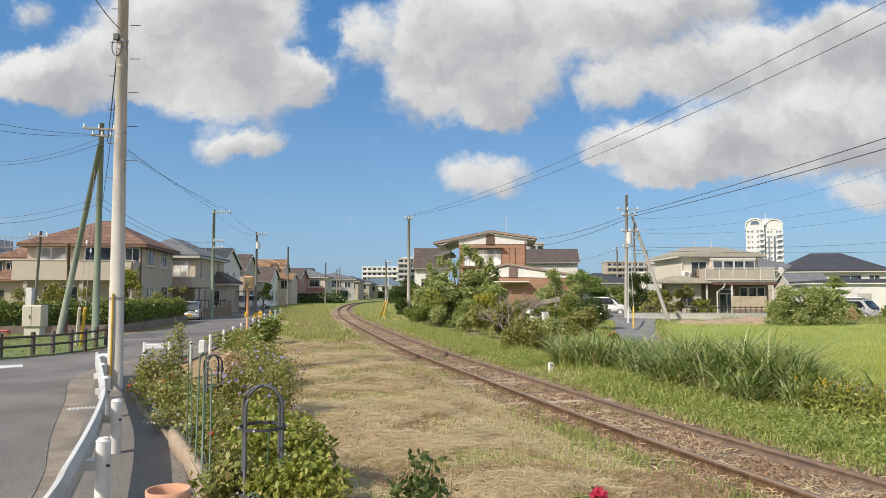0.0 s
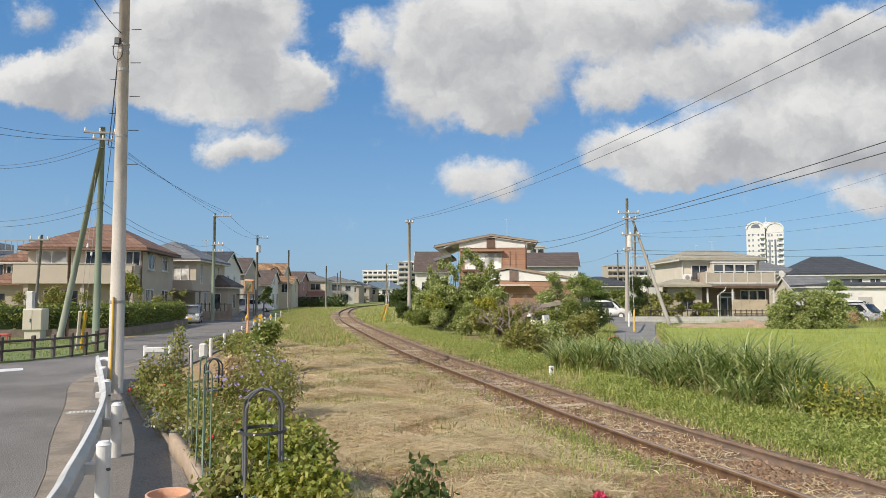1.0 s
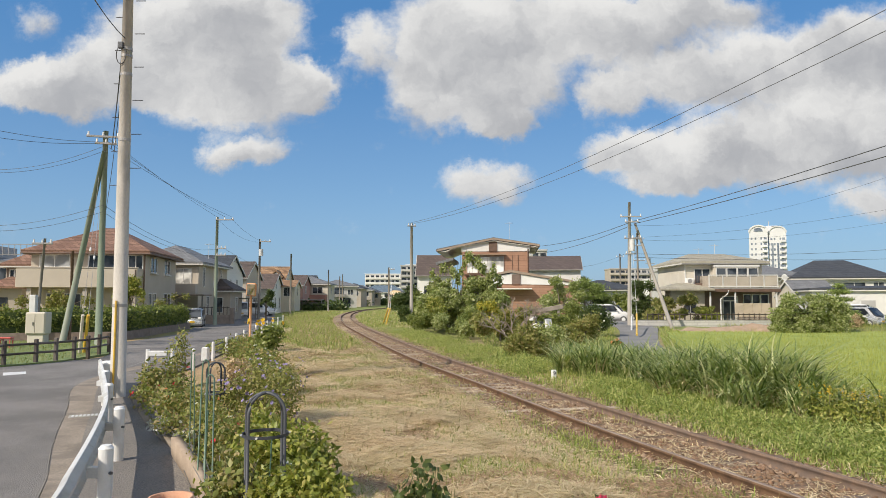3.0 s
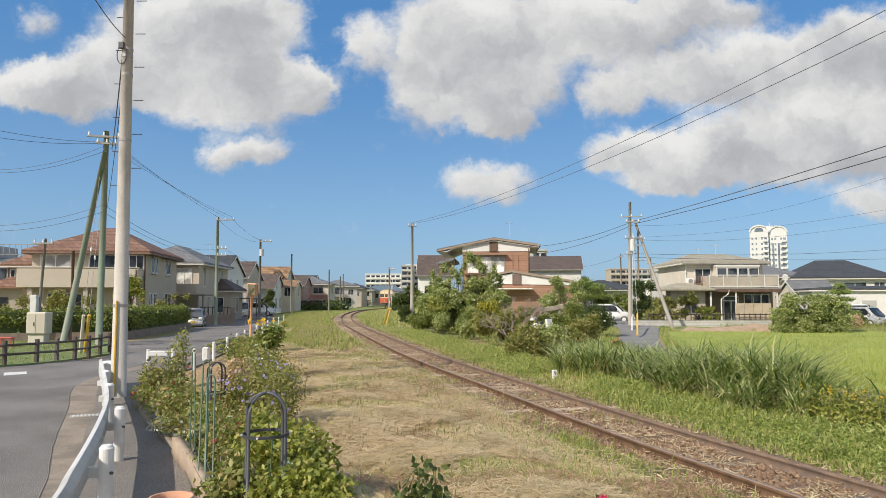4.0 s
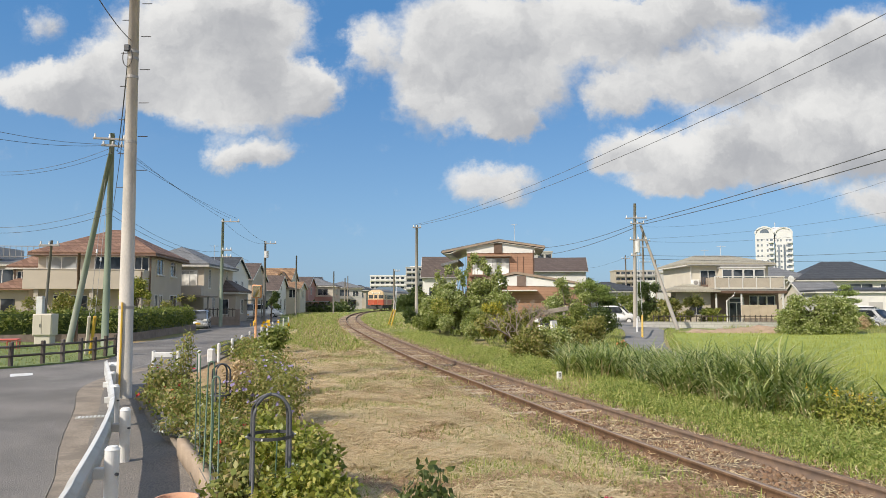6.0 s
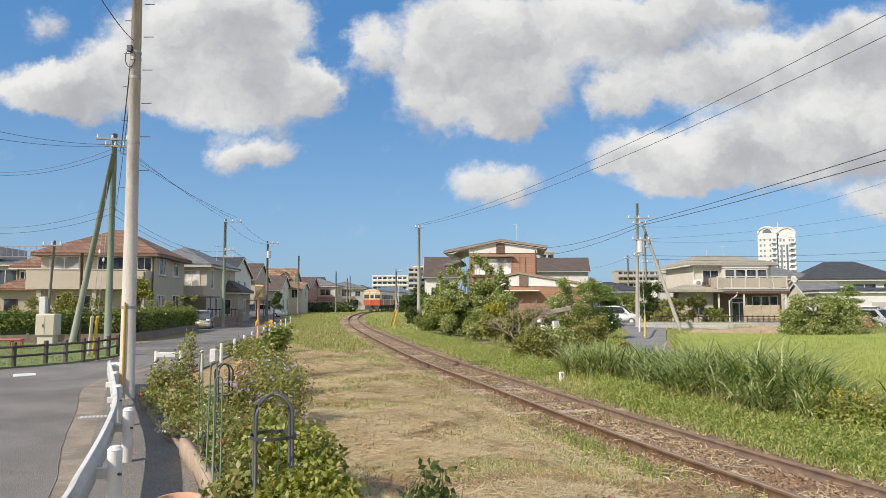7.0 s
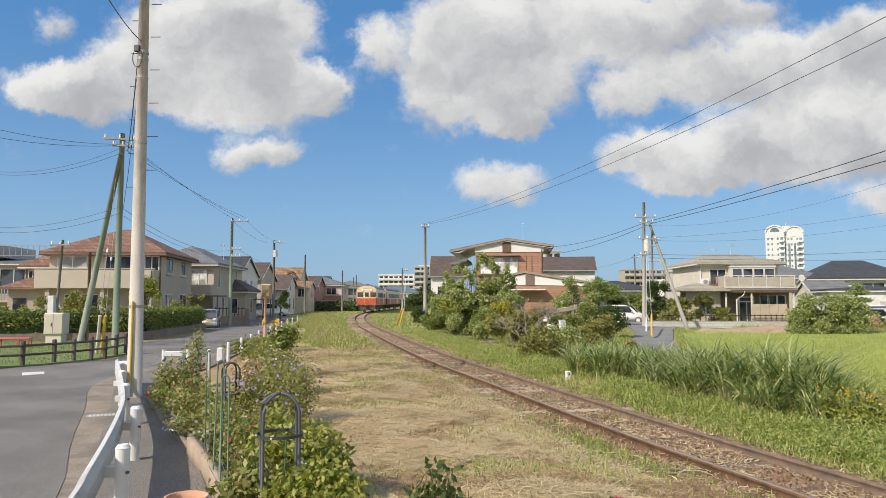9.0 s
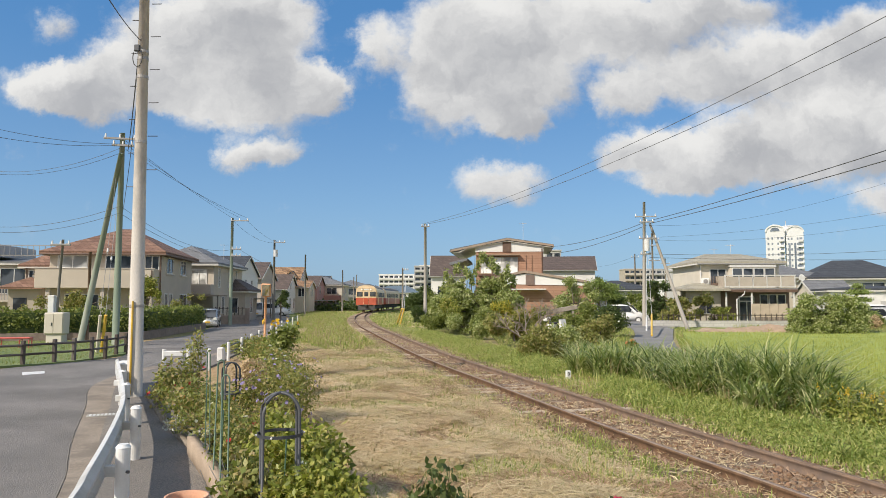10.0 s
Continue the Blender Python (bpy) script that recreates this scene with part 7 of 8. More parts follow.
# bare tree
def bare(x, y, z, label):
    t = empty("bare_tree", pose(x, y, z), label, "tree")
    bm = bmesh.new()
    rnd = random.Random(11)

    def grow(p, d, length, r, depth):
        q = p + d * length
        tube([p, p.lerp(q, 0.5) + Vector((rnd.uniform(-.04, .04), 0, rnd.uniform(-.03, .05))), q], r, r * 0.6, 5, bm, cap=False)
        if depth:
            for _ in range(3):
                e = (d + Vector((rnd.uniform(-1, 1), rnd.uniform(-.7, .7), rnd.uniform(-.35, .6)))).normalized()
                grow(q, e, length * rnd.uniform(0.6, 0.85), r * 0.6, depth - 1)

    for d in ((-0.5, 0, 1), (0.1, 0.2, 1), (0.55, 0, 0.9), (-0.9, 0, 0.6)):
        grow(Vector((0, 0, 0)), Vector(d).normalized(), 0.72, 0.05, 4)
    part("branchwork", bm, surface("grey_bark", (0.20, 0.155, 0.12), (0.30, 0.24, 0.19), 0.9, 6.0, 40.0, 0.4), t)
    return t


bare(3.17, 30.0, -0.08, "bare grey-brown leafless garden tree")
rock = bmesh.new()
bmesh.ops.create_icosphere(rock, subdivisions=3, radius=0.3)
for v in rock.verts:
    v.co *= 1 + 0.35 * noise.noise(v.co * 2.4)
    v.co.z = v.co.z * 1.2 + 0.25
rk = tagged(finish("garden_rock", rock, surface("rock", (0.13, 0.12, 0.11), (0.24, 0.22, 0.20), 0.9, 5.0, 40.0, 0.6)), "dark upright garden rock", "rock")
rk.matrix_world = pose(6.25, 38.0, -0.15)
beam = tagged(finish("timber_beam", box(-1.0, 1.5, -0.12, 0.12, -0.14, 0.14, bevel=0.02), POLE_W), "old timber beam laid over a garden gate", "beam")
beam.matrix_world = pose(6.04, 44.0, 1.15, 0, -10, 0)
for u in (-0.8, 1.2):
    pp = tagged(finish("timber_post", box(-0.08, 0.08, -0.08, 0.08, 0, 1.35, bevel=0.01), POLE_W), "old timber garden post", "post")
    pp.matrix_world = pose(6.04 + u, 44.0, -0.2)

# far woods and hedges low along the horizon
fw = []
for x0, x1, y, h in ((560, 640, 190, 2.0), (640, 700, 220, 2.6), (690, 790, 120, 2.5), (1030, 1200, 140, 3.0), (1430, 1700, 110, 2.5), (-150, 60, 75, 2.6), (1190, 1330, 100, 2.2), (520, 600, 120, 1.6)):
    for i in range(14):
        px = x0 + (x1 - x0) * (i + random.random()) / 14
        fw.append(((px - 784) / 1207 * y, y + random.uniform(-3, 3), h * 0.4, y * 0.012, 2.0, h * random.uniform(0.4, 0.7)))
tagged(leaves("far_shrubbery", fw, 26000, 0.3, LEAF_D, None, 0.4), "dark green distant shrubbery between houses", "shrubbery", kind="stuff")


# ---- flower bed ----
def bed_plant(blobs, n, size, mat, label, flowers=(), name="garden_plant", category="plant", shell=0.2, stems=10):
    b0 = blobs[0]
    base = (b0[0], b0[1], -0.05)
    t = empty(name, pose(*base), label, category)
    relb = [(p[0] - base[0], p[1] - base[1], p[2] - base[2], *p[3:]) for p in blobs]
    bm = bmesh.new()
    for p in relb:
        for _ in range(stems):
            e = Vector((p[0] + random.uniform(-1, 1) * p[3] * 0.8, p[1] + random.uniform(-1, 1) * p[4] * 0.8, p[2] + random.uniform(0.2, 1) * p[5]))
            s = Vector((p[0] + random.uniform(-.3, .3) * p[3], p[1] + random.uniform(-.3, .3) * p[4], 0))
            tube([s, s.lerp(e, 0.5) + Vector((random.uniform(-.03, .03), 0, 0)), e], 0.006, 0.003, 5, bm, cap=False)
    part("stem", bm, STEM if mat is not DRY else DRY, t)["kind"] = "stuff"
    leaves("foliage", relb, n, size, mat, t, shell)
    for m, k, s, lab in flowers:
        f = blossoms("flowers", [(q[0], q[1], q[2] + q[5] * 0.25, q[3], q[4], q[5] * 0.9) for q in relb], k, s, m, t)
        f["label"] = lab
    return t


def blossoms(name, blobs, k, size, mat, parent):
    """Open flowers: each a rosette of petals."""
    p, d = leaf_points(blobs, k, 0.8)
    d[:, 2] += 0.5
    d[:, 1] -= 0.5
    d /= np.linalg.norm(d, axis=1)[:, None]
    v, f = [], []
    for c, n in zip(p, d):
        a = np.cross(n, (0.3, 0.2, 1.0))
        a /= np.linalg.norm(a)
        b = np.cross(n, a)
        s = size * rng.uniform(0.7, 1.2)
        for ring, cnt in ((1.0, 7), (0.6, 5)):
            for j in range(cnt):
                w = 2 * math.pi * j / cnt + ring
                o = a * math.cos(w) + b * math.sin(w)
                q = -a * math.sin(w) + b * math.cos(w)
                i = len(v)
                v += [c, c + (o * 0.6 + q * 0.35) * s * ring + n * s * 0.3 * (1.3 - ring), c + o * s * ring + n * s * 0.4, c + (o * 0.6 - q * 0.35) * s * ring + n * s * 0.3 * (1.3 - ring)]
                f += [(i, i + 1, i + 2), (i, i + 2, i + 3)]
    ob = raw_mesh(name, v, f, mat, parent)
    ob["kind"] = "stuff"
    return ob


ROSE = dict(name="rose_bush", category="rose bush")
bed_plant([(*(-5.15, 13, 0.55), 0.24, 0.25, 0.5), (*(-4.99, 13, 0.97), 0.14, 0.2, 0.42), (*(-5.27, 13, 0.34), 0.36, 0.3, 0.26)], 850, 0.042, LEAF_B, "tall open rose bush with olive leaves", [(P_RED, 2, 0.032, "red roses")], **ROSE)
bed_plant([(*(-5.4, 12.6, 0.44), 0.22, 0.25, 0.3), (*(-5.38, 12.4, 0.16), 0.26, 0.25, 0.18)], 650, 0.045, LEAF_B, "rose bush with red blooms", [(P_RED, 6, 0.032, "red roses")], **ROSE)
bed_plant([(*(-4.53, 11.2, 0.14), 0.4, 0.4, 0.25), (*(-4.04, 11, 0.21), 0.4, 0.4, 0.3), (*(-4.51, 11.6, 0.31), 0.4, 0.3, 0.3)], 1700, 0.04, LEAF_B, "low rose bushes with orange and red blooms", [(P_RED, 4, 0.032, "red roses"), (P_ORANGE, 3, 0.032, "orange roses")], **ROSE)
bed_plant([(*(-3.2, 9.3, 0.13), 0.34, 0.4, 0.25), (*(-3.01, 9, 0.22), 0.4, 0.4, 0.34), (*(-3.88, 9.8, 0.12), 0.2, 0.3, 0.14)], 2300, 0.032, LEAF_B, "dense green bedding plants", [(P_WHITE, 8, 0.03, "small white flowers")])
bed_plant([(*(-2.44, 7.6, 0.17), 0.3, 0.35, 0.3), (*(-2.44, 7.8, 0.25), 0.32, 0.35, 0.32)], 1900, 0.034, LEAF_B, "dense olive-green bedding plants", [(P_WHITE, 5, 0.03, "small white flowers"), (P_RED, 2, 0.032, "red flowers")])
bed_plant([(*(-2.84, 10.2, 0.56), 0.4, 0.4, 0.38), (*(-2.36, 9.8, 0.59), 0.36, 0.4, 0.4), (*(-2.41, 9.4, 0.3), 0.4, 0.4, 0.32), (*(-2.98, 10, 0.44), 0.34, 0.3, 0.3)], 3900, 0.03, LEAF_O, "bushy asters with pale lilac flowers", [(P_LILAC, 110, 0.028, "pale lilac flowers")], name="aster_plant")
bed_plant([(*(-1.8, 6.7, 0.45), 0.24, 0.3, 0.3), (*(-1.5, 6.5, 0.41), 0.28, 0.3, 0.34), (*(-1.23, 6.3, 0.41), 0.22, 0.3, 0.26)], 3400, 0.038, LEAF_L, "yellowing green hydrangea bush", [(P_RED, 2, 0.032, "faded red flowers")], shell=0.35)
bed_plant([(*(-1.15, 5.7, 0.32), 0.26, 0.25, 0.2), (*(-0.93, 5.6, 0.3), 0.18, 0.25, 0.14), (*(-1.43, 5.8, 0.24), 0.22, 0.25, 0.18)], 2600, 0.035, LEAF_L, "light green hydrangea leaves in the bed", [(P_WHITE, 2, 0.03, "small white flowers")], shell=0.35)
bed_plant([(*(-1.82, 6.0, 0.28), 0.2, 0.3, 0.3), (*(-1.89, 5.9, 0.17), 0.2, 0.3, 0.2)], 1100, 0.04, LEAF_B, "tangled bedding plants with grey twigs", stems=24)
bed_plant([(*(-3.49, 11.5, 0.7), 0.24, 0.3, 0.16), (*(-3.53, 11.2, 0.59), 0.2, 0.2, 0.14)], 1200, 0.035, DRY, "faded brown hydrangea heads in the bed")
sun_f = bed_plant([(*(-6.37, 24, 0.43), 0.42, 0.4, 0.42), (*(-6.05, 24, 0.63), 0.36, 0.4, 0.45), (*(-6.36, 23.5, 0.17), 0.4, 0.4, 0.3)], 1500, 0.085, LEAF, "leafy green plant with yellow trumpet flowers", [], name="ginger_lily", shell=0.1)
blossoms("flowers", [(0.1, -0.3, 1.15, 0.7, 0.2, 0.14)], 12, 0.075, P_YEL, sun_f)["label"] = "yellow flowers"
bed_plant([(*(-4.81, 17, 0.36), 0.5, 0.8, 0.3), (*(-4.52, 17.5, 0.31), 0.4, 0.8, 0.3), (*(-5.91, 20, 0.34), 0.5, 0.8, 0.3)], 2600, 0.05, LEAF_B, "tangled green weeds by the footway", [(P_WHITE, 20, 0.035, "small white flowers")])
bed_plant([(*(-8.33, 26, 0.1), 0.6, 1.0, 0.25), (*(-7.87, 27, 0.21), 0.6, 1.0, 0.3)], 1800, 0.06, LEAF_B, "green weeds along the guard posts")
bed_plant([(*(-0.13, 4.3, 0.73), 0.13, 0.12, 0.17), (*(-0.22, 4.3, 0.64), 0.13, 0.1, 0.1), (*(-0.03, 4.3, 0.63), 0.12, 0.1, 0.08)], 190, 0.036, LEAF_D, "young dark-leaved rose seedling", shell=0.1, stems=5)
pink = bed_plant([(*(0.86, 4.0, 0.57), 0.1, 0.1, 0.14)], 40, 0.045, LEAF_D, "rose with one bright pink bloom", stems=3, name="rose_bush", category="rose bush")
blossoms("bloom", [(0.03, 0, 0.735, 0.02, 0.02, 0.02)] * 2, 9, 0.05, P_PINK, pink)["label"] = "bright pink rose bloom"


twigs = empty("dead_twigs", pose(*(-1.9, 6.1, 0.16)), "bundle of bare grey twigs in the bed", "twigs")
tb = bmesh.new()
for i in range(26):
    u, w = random.uniform(-0.22, 0.22), random.uniform(-0.15, 0.15)
    tube([(u * 0.6, w, -0.3), (u + random.uniform(-.05, .05), w, 0.0), (u * 1.4 + random.uniform(-.08, .08), w + random.uniform(-.1, .1), random.uniform(0.1, 0.3))], 0.006, 0.003, 5, tb, cap=False)
part("twig", tb, surface("dead_wood", (0.30, 0.29, 0.28), (0.42, 0.40, 0.38), 0.9, 8.0, 40.0, 0.2), twigs)["kind"] = "stuff"
bed_plant([(*(-3.22, 9.0, 0.13), 0.16, 0.15, 0.1), (*(-4.04, 9.8, 0.09), 0.16, 0.15, 0.1)], 500, 0.03, surface("dusty_leaf", (0.42, 0.44, 0.40), (0.55, 0.56, 0.52), 0.8, 8.0, 40.0, 0.1), "low silver-leaved bedding plants", [(P_WHITE, 6, 0.025, "small white flowers")])
bed_plant([(*(-3.47, 10, 0.24), 0.3, 0.3, 0.22), (*(-3.31, 10.4, 0.3), 0.25, 0.3, 0.22)], 1500, 0.034, LEAF_B, "low rose bush with peach blooms", [(P_ORANGE, 3, 0.035, "peach roses"), (P_WHITE, 4, 0.03, "white roses")], **ROSE)
bed_plant([(*(-3.78, 14, 0.45), 0.5, 0.5, 0.22), (*(-3.14, 13, 0.39), 0.4, 0.4, 0.22)], 2400, 0.03, LEAF_B, "tangled asters with white and lilac flowers", [(P_WHITE, 14, 0.03, "white flowers"), (P_LILAC, 24, 0.03, "lilac flowers")], name="aster_plant")


# ---- grass, straw, ballast, reeds and rice ----
def scatter(n, y0, y1, inner, outer, power=1.6):
    """Random ground points between two lines across, thinner with distance."""
    u = rng.uniform(0, 1, n)
    y = (y0 ** (1 - power) + u * (y1 ** (1 - power) - y0 ** (1 - power))) ** (1 / (1 - power))
    a, b = inner(y), outer(y)
    x = a + (b - a) * rng.uniform(0, 1, n)
    return np.stack([x, y, ground_z(x, y)], 1)


def keep(p, scale, lo, seed):
    """Points in patches of a noise."""
    m = np.array([noise.noise((q[0] * scale, q[1] * scale, seed)) for q in p]) > lo
    return p[m]


track_c = lambda y: np.interp(y, CY, CX)
bed_edge = lambda y: np.interp(y, [4, 6.7, 12.3, 18, 27, 40, 60], [-0.4, -1.0, -2.7, -4.3, -6.7, -10.2, -14.2])
ST = dict(kind="stuff")
straw = scatter(165000, 3.8, 52, bed_edge, lambda y: track_c(y) - 1.0 - 0.35 * np.clip((16 - y) / 8, 0, 1), 1.7)
tagged(strands("cut_straw", straw + [0, 0, 0.015], 0.30, 0.0075, STRAW), "pale dry mown straw lying on the verge", "straw", **ST)
mat_p = keep(scatter(80000, 3.8, 26, bed_edge, lambda y: track_c(y) - 2.0, 1.7), 0.8, -0.02, 41)
tagged(strands("matted_straw", mat_p + [0, 0, 0.03], 0.42, 0.0065, STRAW, rise=0.09), "long matted dry straw in loose swathes", "straw", **ST)
th = keep(scatter(60000, 3.8, 30, bed_edge, lambda y: track_c(y) - 1.0, 1.7), 0.7, 0.12, 71)
tagged(strands("brown_thatch", th + [0, 0, 0.03], 0.22, 0.008, THATCH, rise=0.06), "reddish brown dead thatch among the straw", "straw", **ST)
ts = keep(scatter(7000, 4.0, 60, lambda y: track_c(y) - 1.7, lambda y: track_c(y) + 1.5, 1.6), 0.9, -0.05, 21)
tagged(strands("stray_straw", ts + [0, 0, 0.02], 0.22, 0.009, STRAW), "stray dry straw lying over the ballast", "straw", **ST)
def tufts(n, y0, y1, inner, outer, per, spread):
    """Roots of grass in tufts, thick at the middle of each."""
    c = scatter(n, y0, y1, inner, outer, 1.5)
    p = np.repeat(c, per, 0)
    p[:, :2] += rng.normal(0, spread, (len(p), 2))
    p[:, 2] = ground_z(p[:, 0], p[:, 1])
    return p


tagged(blades("grass_tufts", tufts(620, 4.2, 34, lambda y: track_c(y) - 4.2, lambda y: track_c(y) - 0.9, 46, 0.2), 0.21, 0.009, 1.15, GRASS_R, lay=0.68), "green grass tufts growing through the straw", "grass", **ST)
tagged(leaves("straw_weeds", [(*q, 0.11, 0.11, 0.07) for q in tufts(120, 4.2, 24, lambda y: track_c(y) - 5.5, lambda y: track_c(y) - 0.8, 4, 0.16)], 9000, 0.028, LEAF_O, None, 0.2), "small leafy weeds among the straw", "weeds", **ST)
g = keep(scatter(120000, 3.8, 34, bed_edge, lambda y: track_c(y) - 0.9, 1.7), 0.55, 0.06, 4)
g2 = keep(scatter(52000, 3.8, 60, lambda y: track_c(y) - 3.4, lambda y: track_c(y) - 0.8, 1.5), 0.6, 0.05, 8)
tagged(blades("verge_grass", np.concatenate([g, g2]), 0.17, 0.009, 1.15, GRASS_R, lay=0.65), "short green grass growing through straw", "grass", **ST)
far_g = scatter(52000, 24, 110, lambda y: np.where(y < 40, bed_edge(y) + 0.2, across(ROAD_R, y) + 1.0), lambda y: track_c(y) - 1.2, 1.25)
edge = np.array([noise.noise((q[0] * 0.35, q[1] * 0.25, 3.0)) for q in far_g])
far_g = far_g[(far_g[:, 1] + edge * 9 > 27) & ((far_g[:, 0] > track_c(far_g[:, 1]) - 4.2 - edge * 2) | (far_g[:, 1] + edge * 10 > 50))]
far_g = far_g[(far_g[:, 0] < track_c(far_g[:, 1]) - 3.2) | (rng.uniform(0, 1, len(far_g)) < 0.35)]
tagged(blades("tall_grass", far_g, 0.30, 0.022, 0.9, GRASS_R, lay=0.8), "long green grass beside the railway", "grass", **ST)
tagged(blades("dry_stalks", far_g[::4] + [0.05, 0.05, 0], 0.34, 0.016, 0.8, DRY, lay=0.9), "dry stalks standing in the long grass", "grass", **ST)
right_g = scatter(52000, 4.5, 60, lambda y: track_c(y) + 0.95, lambda y: track_c(y) + 3.6, 1.55)


def clear_of(p, x, y, r):
    """Points that leave a small clearing."""
    return p[np.hypot(p[:, 0] - x, (p[:, 1] - y) * 0.5) > r]


lush = lambda n, seed, lo: keep(clear_of(scatter(n, 5.0, 40, lambda y: track_c(y) + 1.35, lambda y: track_c(y) + 3.5, 1.5), 2.53, 15.7, 0.75), 0.7, lo, seed)
tagged(leaves("bank_weeds", [(q[0], q[1], q[2] + 0.05, 0.16, 0.16, 0.12) for q in lush(1700, 51, -0.15)], 80000, 0.015, BANK, None, 0.25, 4.0), "lush light green weeds on the bank", "weeds", **ST)
tagged(leaves("broad_weeds", [(q[0], q[1], q[2] + 0.08, 0.16, 0.16, 0.16) for q in lush(1100, 57, 0.0)], 46000, 0.018, BANK, None, 0.25, 3.4), "green leafy weeds on the bank", "weeds", **ST)
tagged(arching("long_grass", lush(5200, 61, -0.1), 0.36, 0.011, GRASS_R, None, 1.5), "long arching grass on the bank", "grass", **ST)
tagged(blades("verge_grass", right_g, 0.17, 0.012, 1.2, GRASS_R, lay=0.7), "green weedy grass beside the rails", "grass", **ST)
tr = keep(scatter(13000, 4.0, 80, lambda y: track_c(y) - 0.95, lambda y: track_c(y) + 0.95, 1.5), 1.3, -0.2, 2)
tagged(blades("track_weeds", tr, 0.15, 0.008, 1.1, STRAW, lay=0.35), "dry weeds between the rails", "grass", **ST)
tr = keep(scatter(12000, 4.0, 80, lambda y: track_c(y) - 1.1, lambda y: track_c(y) + 1.1, 1.5), 1.1, 0.2, 5)
tagged(blades("track_weeds", tr, 0.12, 0.008, 0.9, GRASS), "green weeds between the rails", "grass", **ST)
dry_r = keep(scatter(15000, 4.5, 50, lambda y: track_c(y) + 0.8, lambda y: track_c(y) + 2.4, 1.6), 0.8, 0.05, 12)
tagged(blades("dry_grass", dry_r, 0.22, 0.009, 1.2, STRAW, droop=0.6, lay=0.4), "dry straw beside the rails", "straw", **ST)
low_w = scatter(26000, 6.0, 30, lambda y: track_c(y) + 2.4, lambda y: track_c(y) + 5.6, 1.4)
tagged(leaves("low_weeds", [(*q, 0.16, 0.16, 0.22) for q in low_w[:1100]], 60000, 0.019, BANK, None, 0.2), "leafy green weeds on the bank", "weeds", **ST)

# long-leaved clumps on the bank
for cx, cy, r, hgt, k in ((6.91, 14.5, 0.8, 1.0, 380), (4.64, 13.2, 0.6, 0.8, 300), (3.77, 16.5, 0.6, 0.75, 260), (5.89, 20.0, 0.8, 0.9, 300), (5.04, 12.3, 0.5, 0.75, 220), (5.87, 13.0, 0.75, 1.15, 520), (5.47, 14.5, 0.7, 1.05, 480), (5.91, 12.2, 0.55, 1.0, 320), (5.27, 16.5, 0.8, 0.95, 420), (4.68, 18.5, 0.9, 0.95, 460),
                          (4.07, 20.0, 0.8, 0.85, 360), (3.27, 17.5, 0.5, 0.7, 200), (6.48, 15.6, 0.7, 1.1, 380), (5.94, 11.3, 0.4, 0.75, 160), (6.13, 10.8, 0.35, 0.7, 90), (6.54, 10.2, 0.35, 0.8, 70), (3.89, 24.0, 0.8, 0.8, 260), (4.43, 15.3, 0.5, 0.6, 180), (4.9, 11.4, 0.35, 0.55, 110), (5.5, 10.6, 0.3, 0.5, 80)):
    k = int(k * 1.7)
    a, q = rng.uniform(0, 2 * np.pi, k), np.sqrt(rng.uniform(0, 1, k)) * r
    gz = float(ground_z(cx, cy))
    c0 = empty("reed_clump", pose(cx, cy, gz), "clump of long arching green strap leaves", "reeds", "reed clumps")
    arching("foliage", np.stack([np.cos(a) * q, np.sin(a) * q * 0.8, np.zeros(k)], 1), hgt * 1.24, 0.038, REED, c0, 1.45)
    k2 = k // 6
    arching("dead_foliage", np.stack([np.cos(a[:k2]) * q[:k2], np.sin(a[:k2]) * q[:k2] * 0.8, np.zeros(k2)], 1), hgt * 0.8, 0.026, STRAW, c0, 1.5)
for cx, cy in ((5.64, 9.8), (5.92, 9.6), (6.08, 9.3), (6.36, 10.6), (6.93, 10.8), (5.66, 10.4)):
    gz = float(ground_z(cx, cy))
    gr = bed_plant([(cx, cy, gz + 0.20, 0.34, 0.32, 0.18), (cx + 0.12, cy, gz + 0.38, 0.12, 0.12, 0.2), (cx - 0.15, cy + 0.1, gz + 0.34, 0.12, 0.12, 0.2)], 1500, 0.03, LEAF_L, "yellow-flowering goldenrod weeds on the bank", [], name="goldenrod", stems=22)
    leaves("flower_plumes", [(random.uniform(-.3, .3), random.uniform(-.3, .3), gz + 0.58, 0.03, 0.03, 0.08) for _ in range(5)], 90, 0.013, P_YEL, gr, 0.2)
    gr["label"] = "yellow-flowering goldenrod weeds on the bank"
orange = bed_plant([(*(6.46, 26, 0.14), 0.2, 0.2, 0.22)], 200, 0.09, LEAF, "orange-flowering plant by the path", [(P_ORANGE, 14, 0.06, "orange flowers")])

# grass along the path
pv = np.concatenate([scatter(9000, 16, 54, lambda y: np.interp(y, [12, 18, 24, 33, 46, 56], [8.4, 6.2, 5.4, 6.4, 9.6, 10.0]), lambda y: np.interp(y, [12, 18, 24, 33, 46, 56], [9.4, 7.5, 6.8, 7.9, 11.5, 12.0]), 1.2),
                     scatter(9000, 16, 48, lambda y: np.interp(y, [12, 18, 24, 33, 46], [11.7, 9.7, 9.1, 10.5, 14.3]), lambda y: np.interp(y, [12, 18, 24, 33, 46], [12.4, 10.4, 9.9, 11.4, 15.6]), 1.2)])
tagged(blades("path_verge", pv, 0.22, 0.014, 0.9, GRASS_R), "rough green grass along a path", "grass", **ST)
gy = np.stack([rng.uniform(2.0, 13.0, 20000), rng.uniform(30, 48, 20000), np.zeros(20000)], 1)
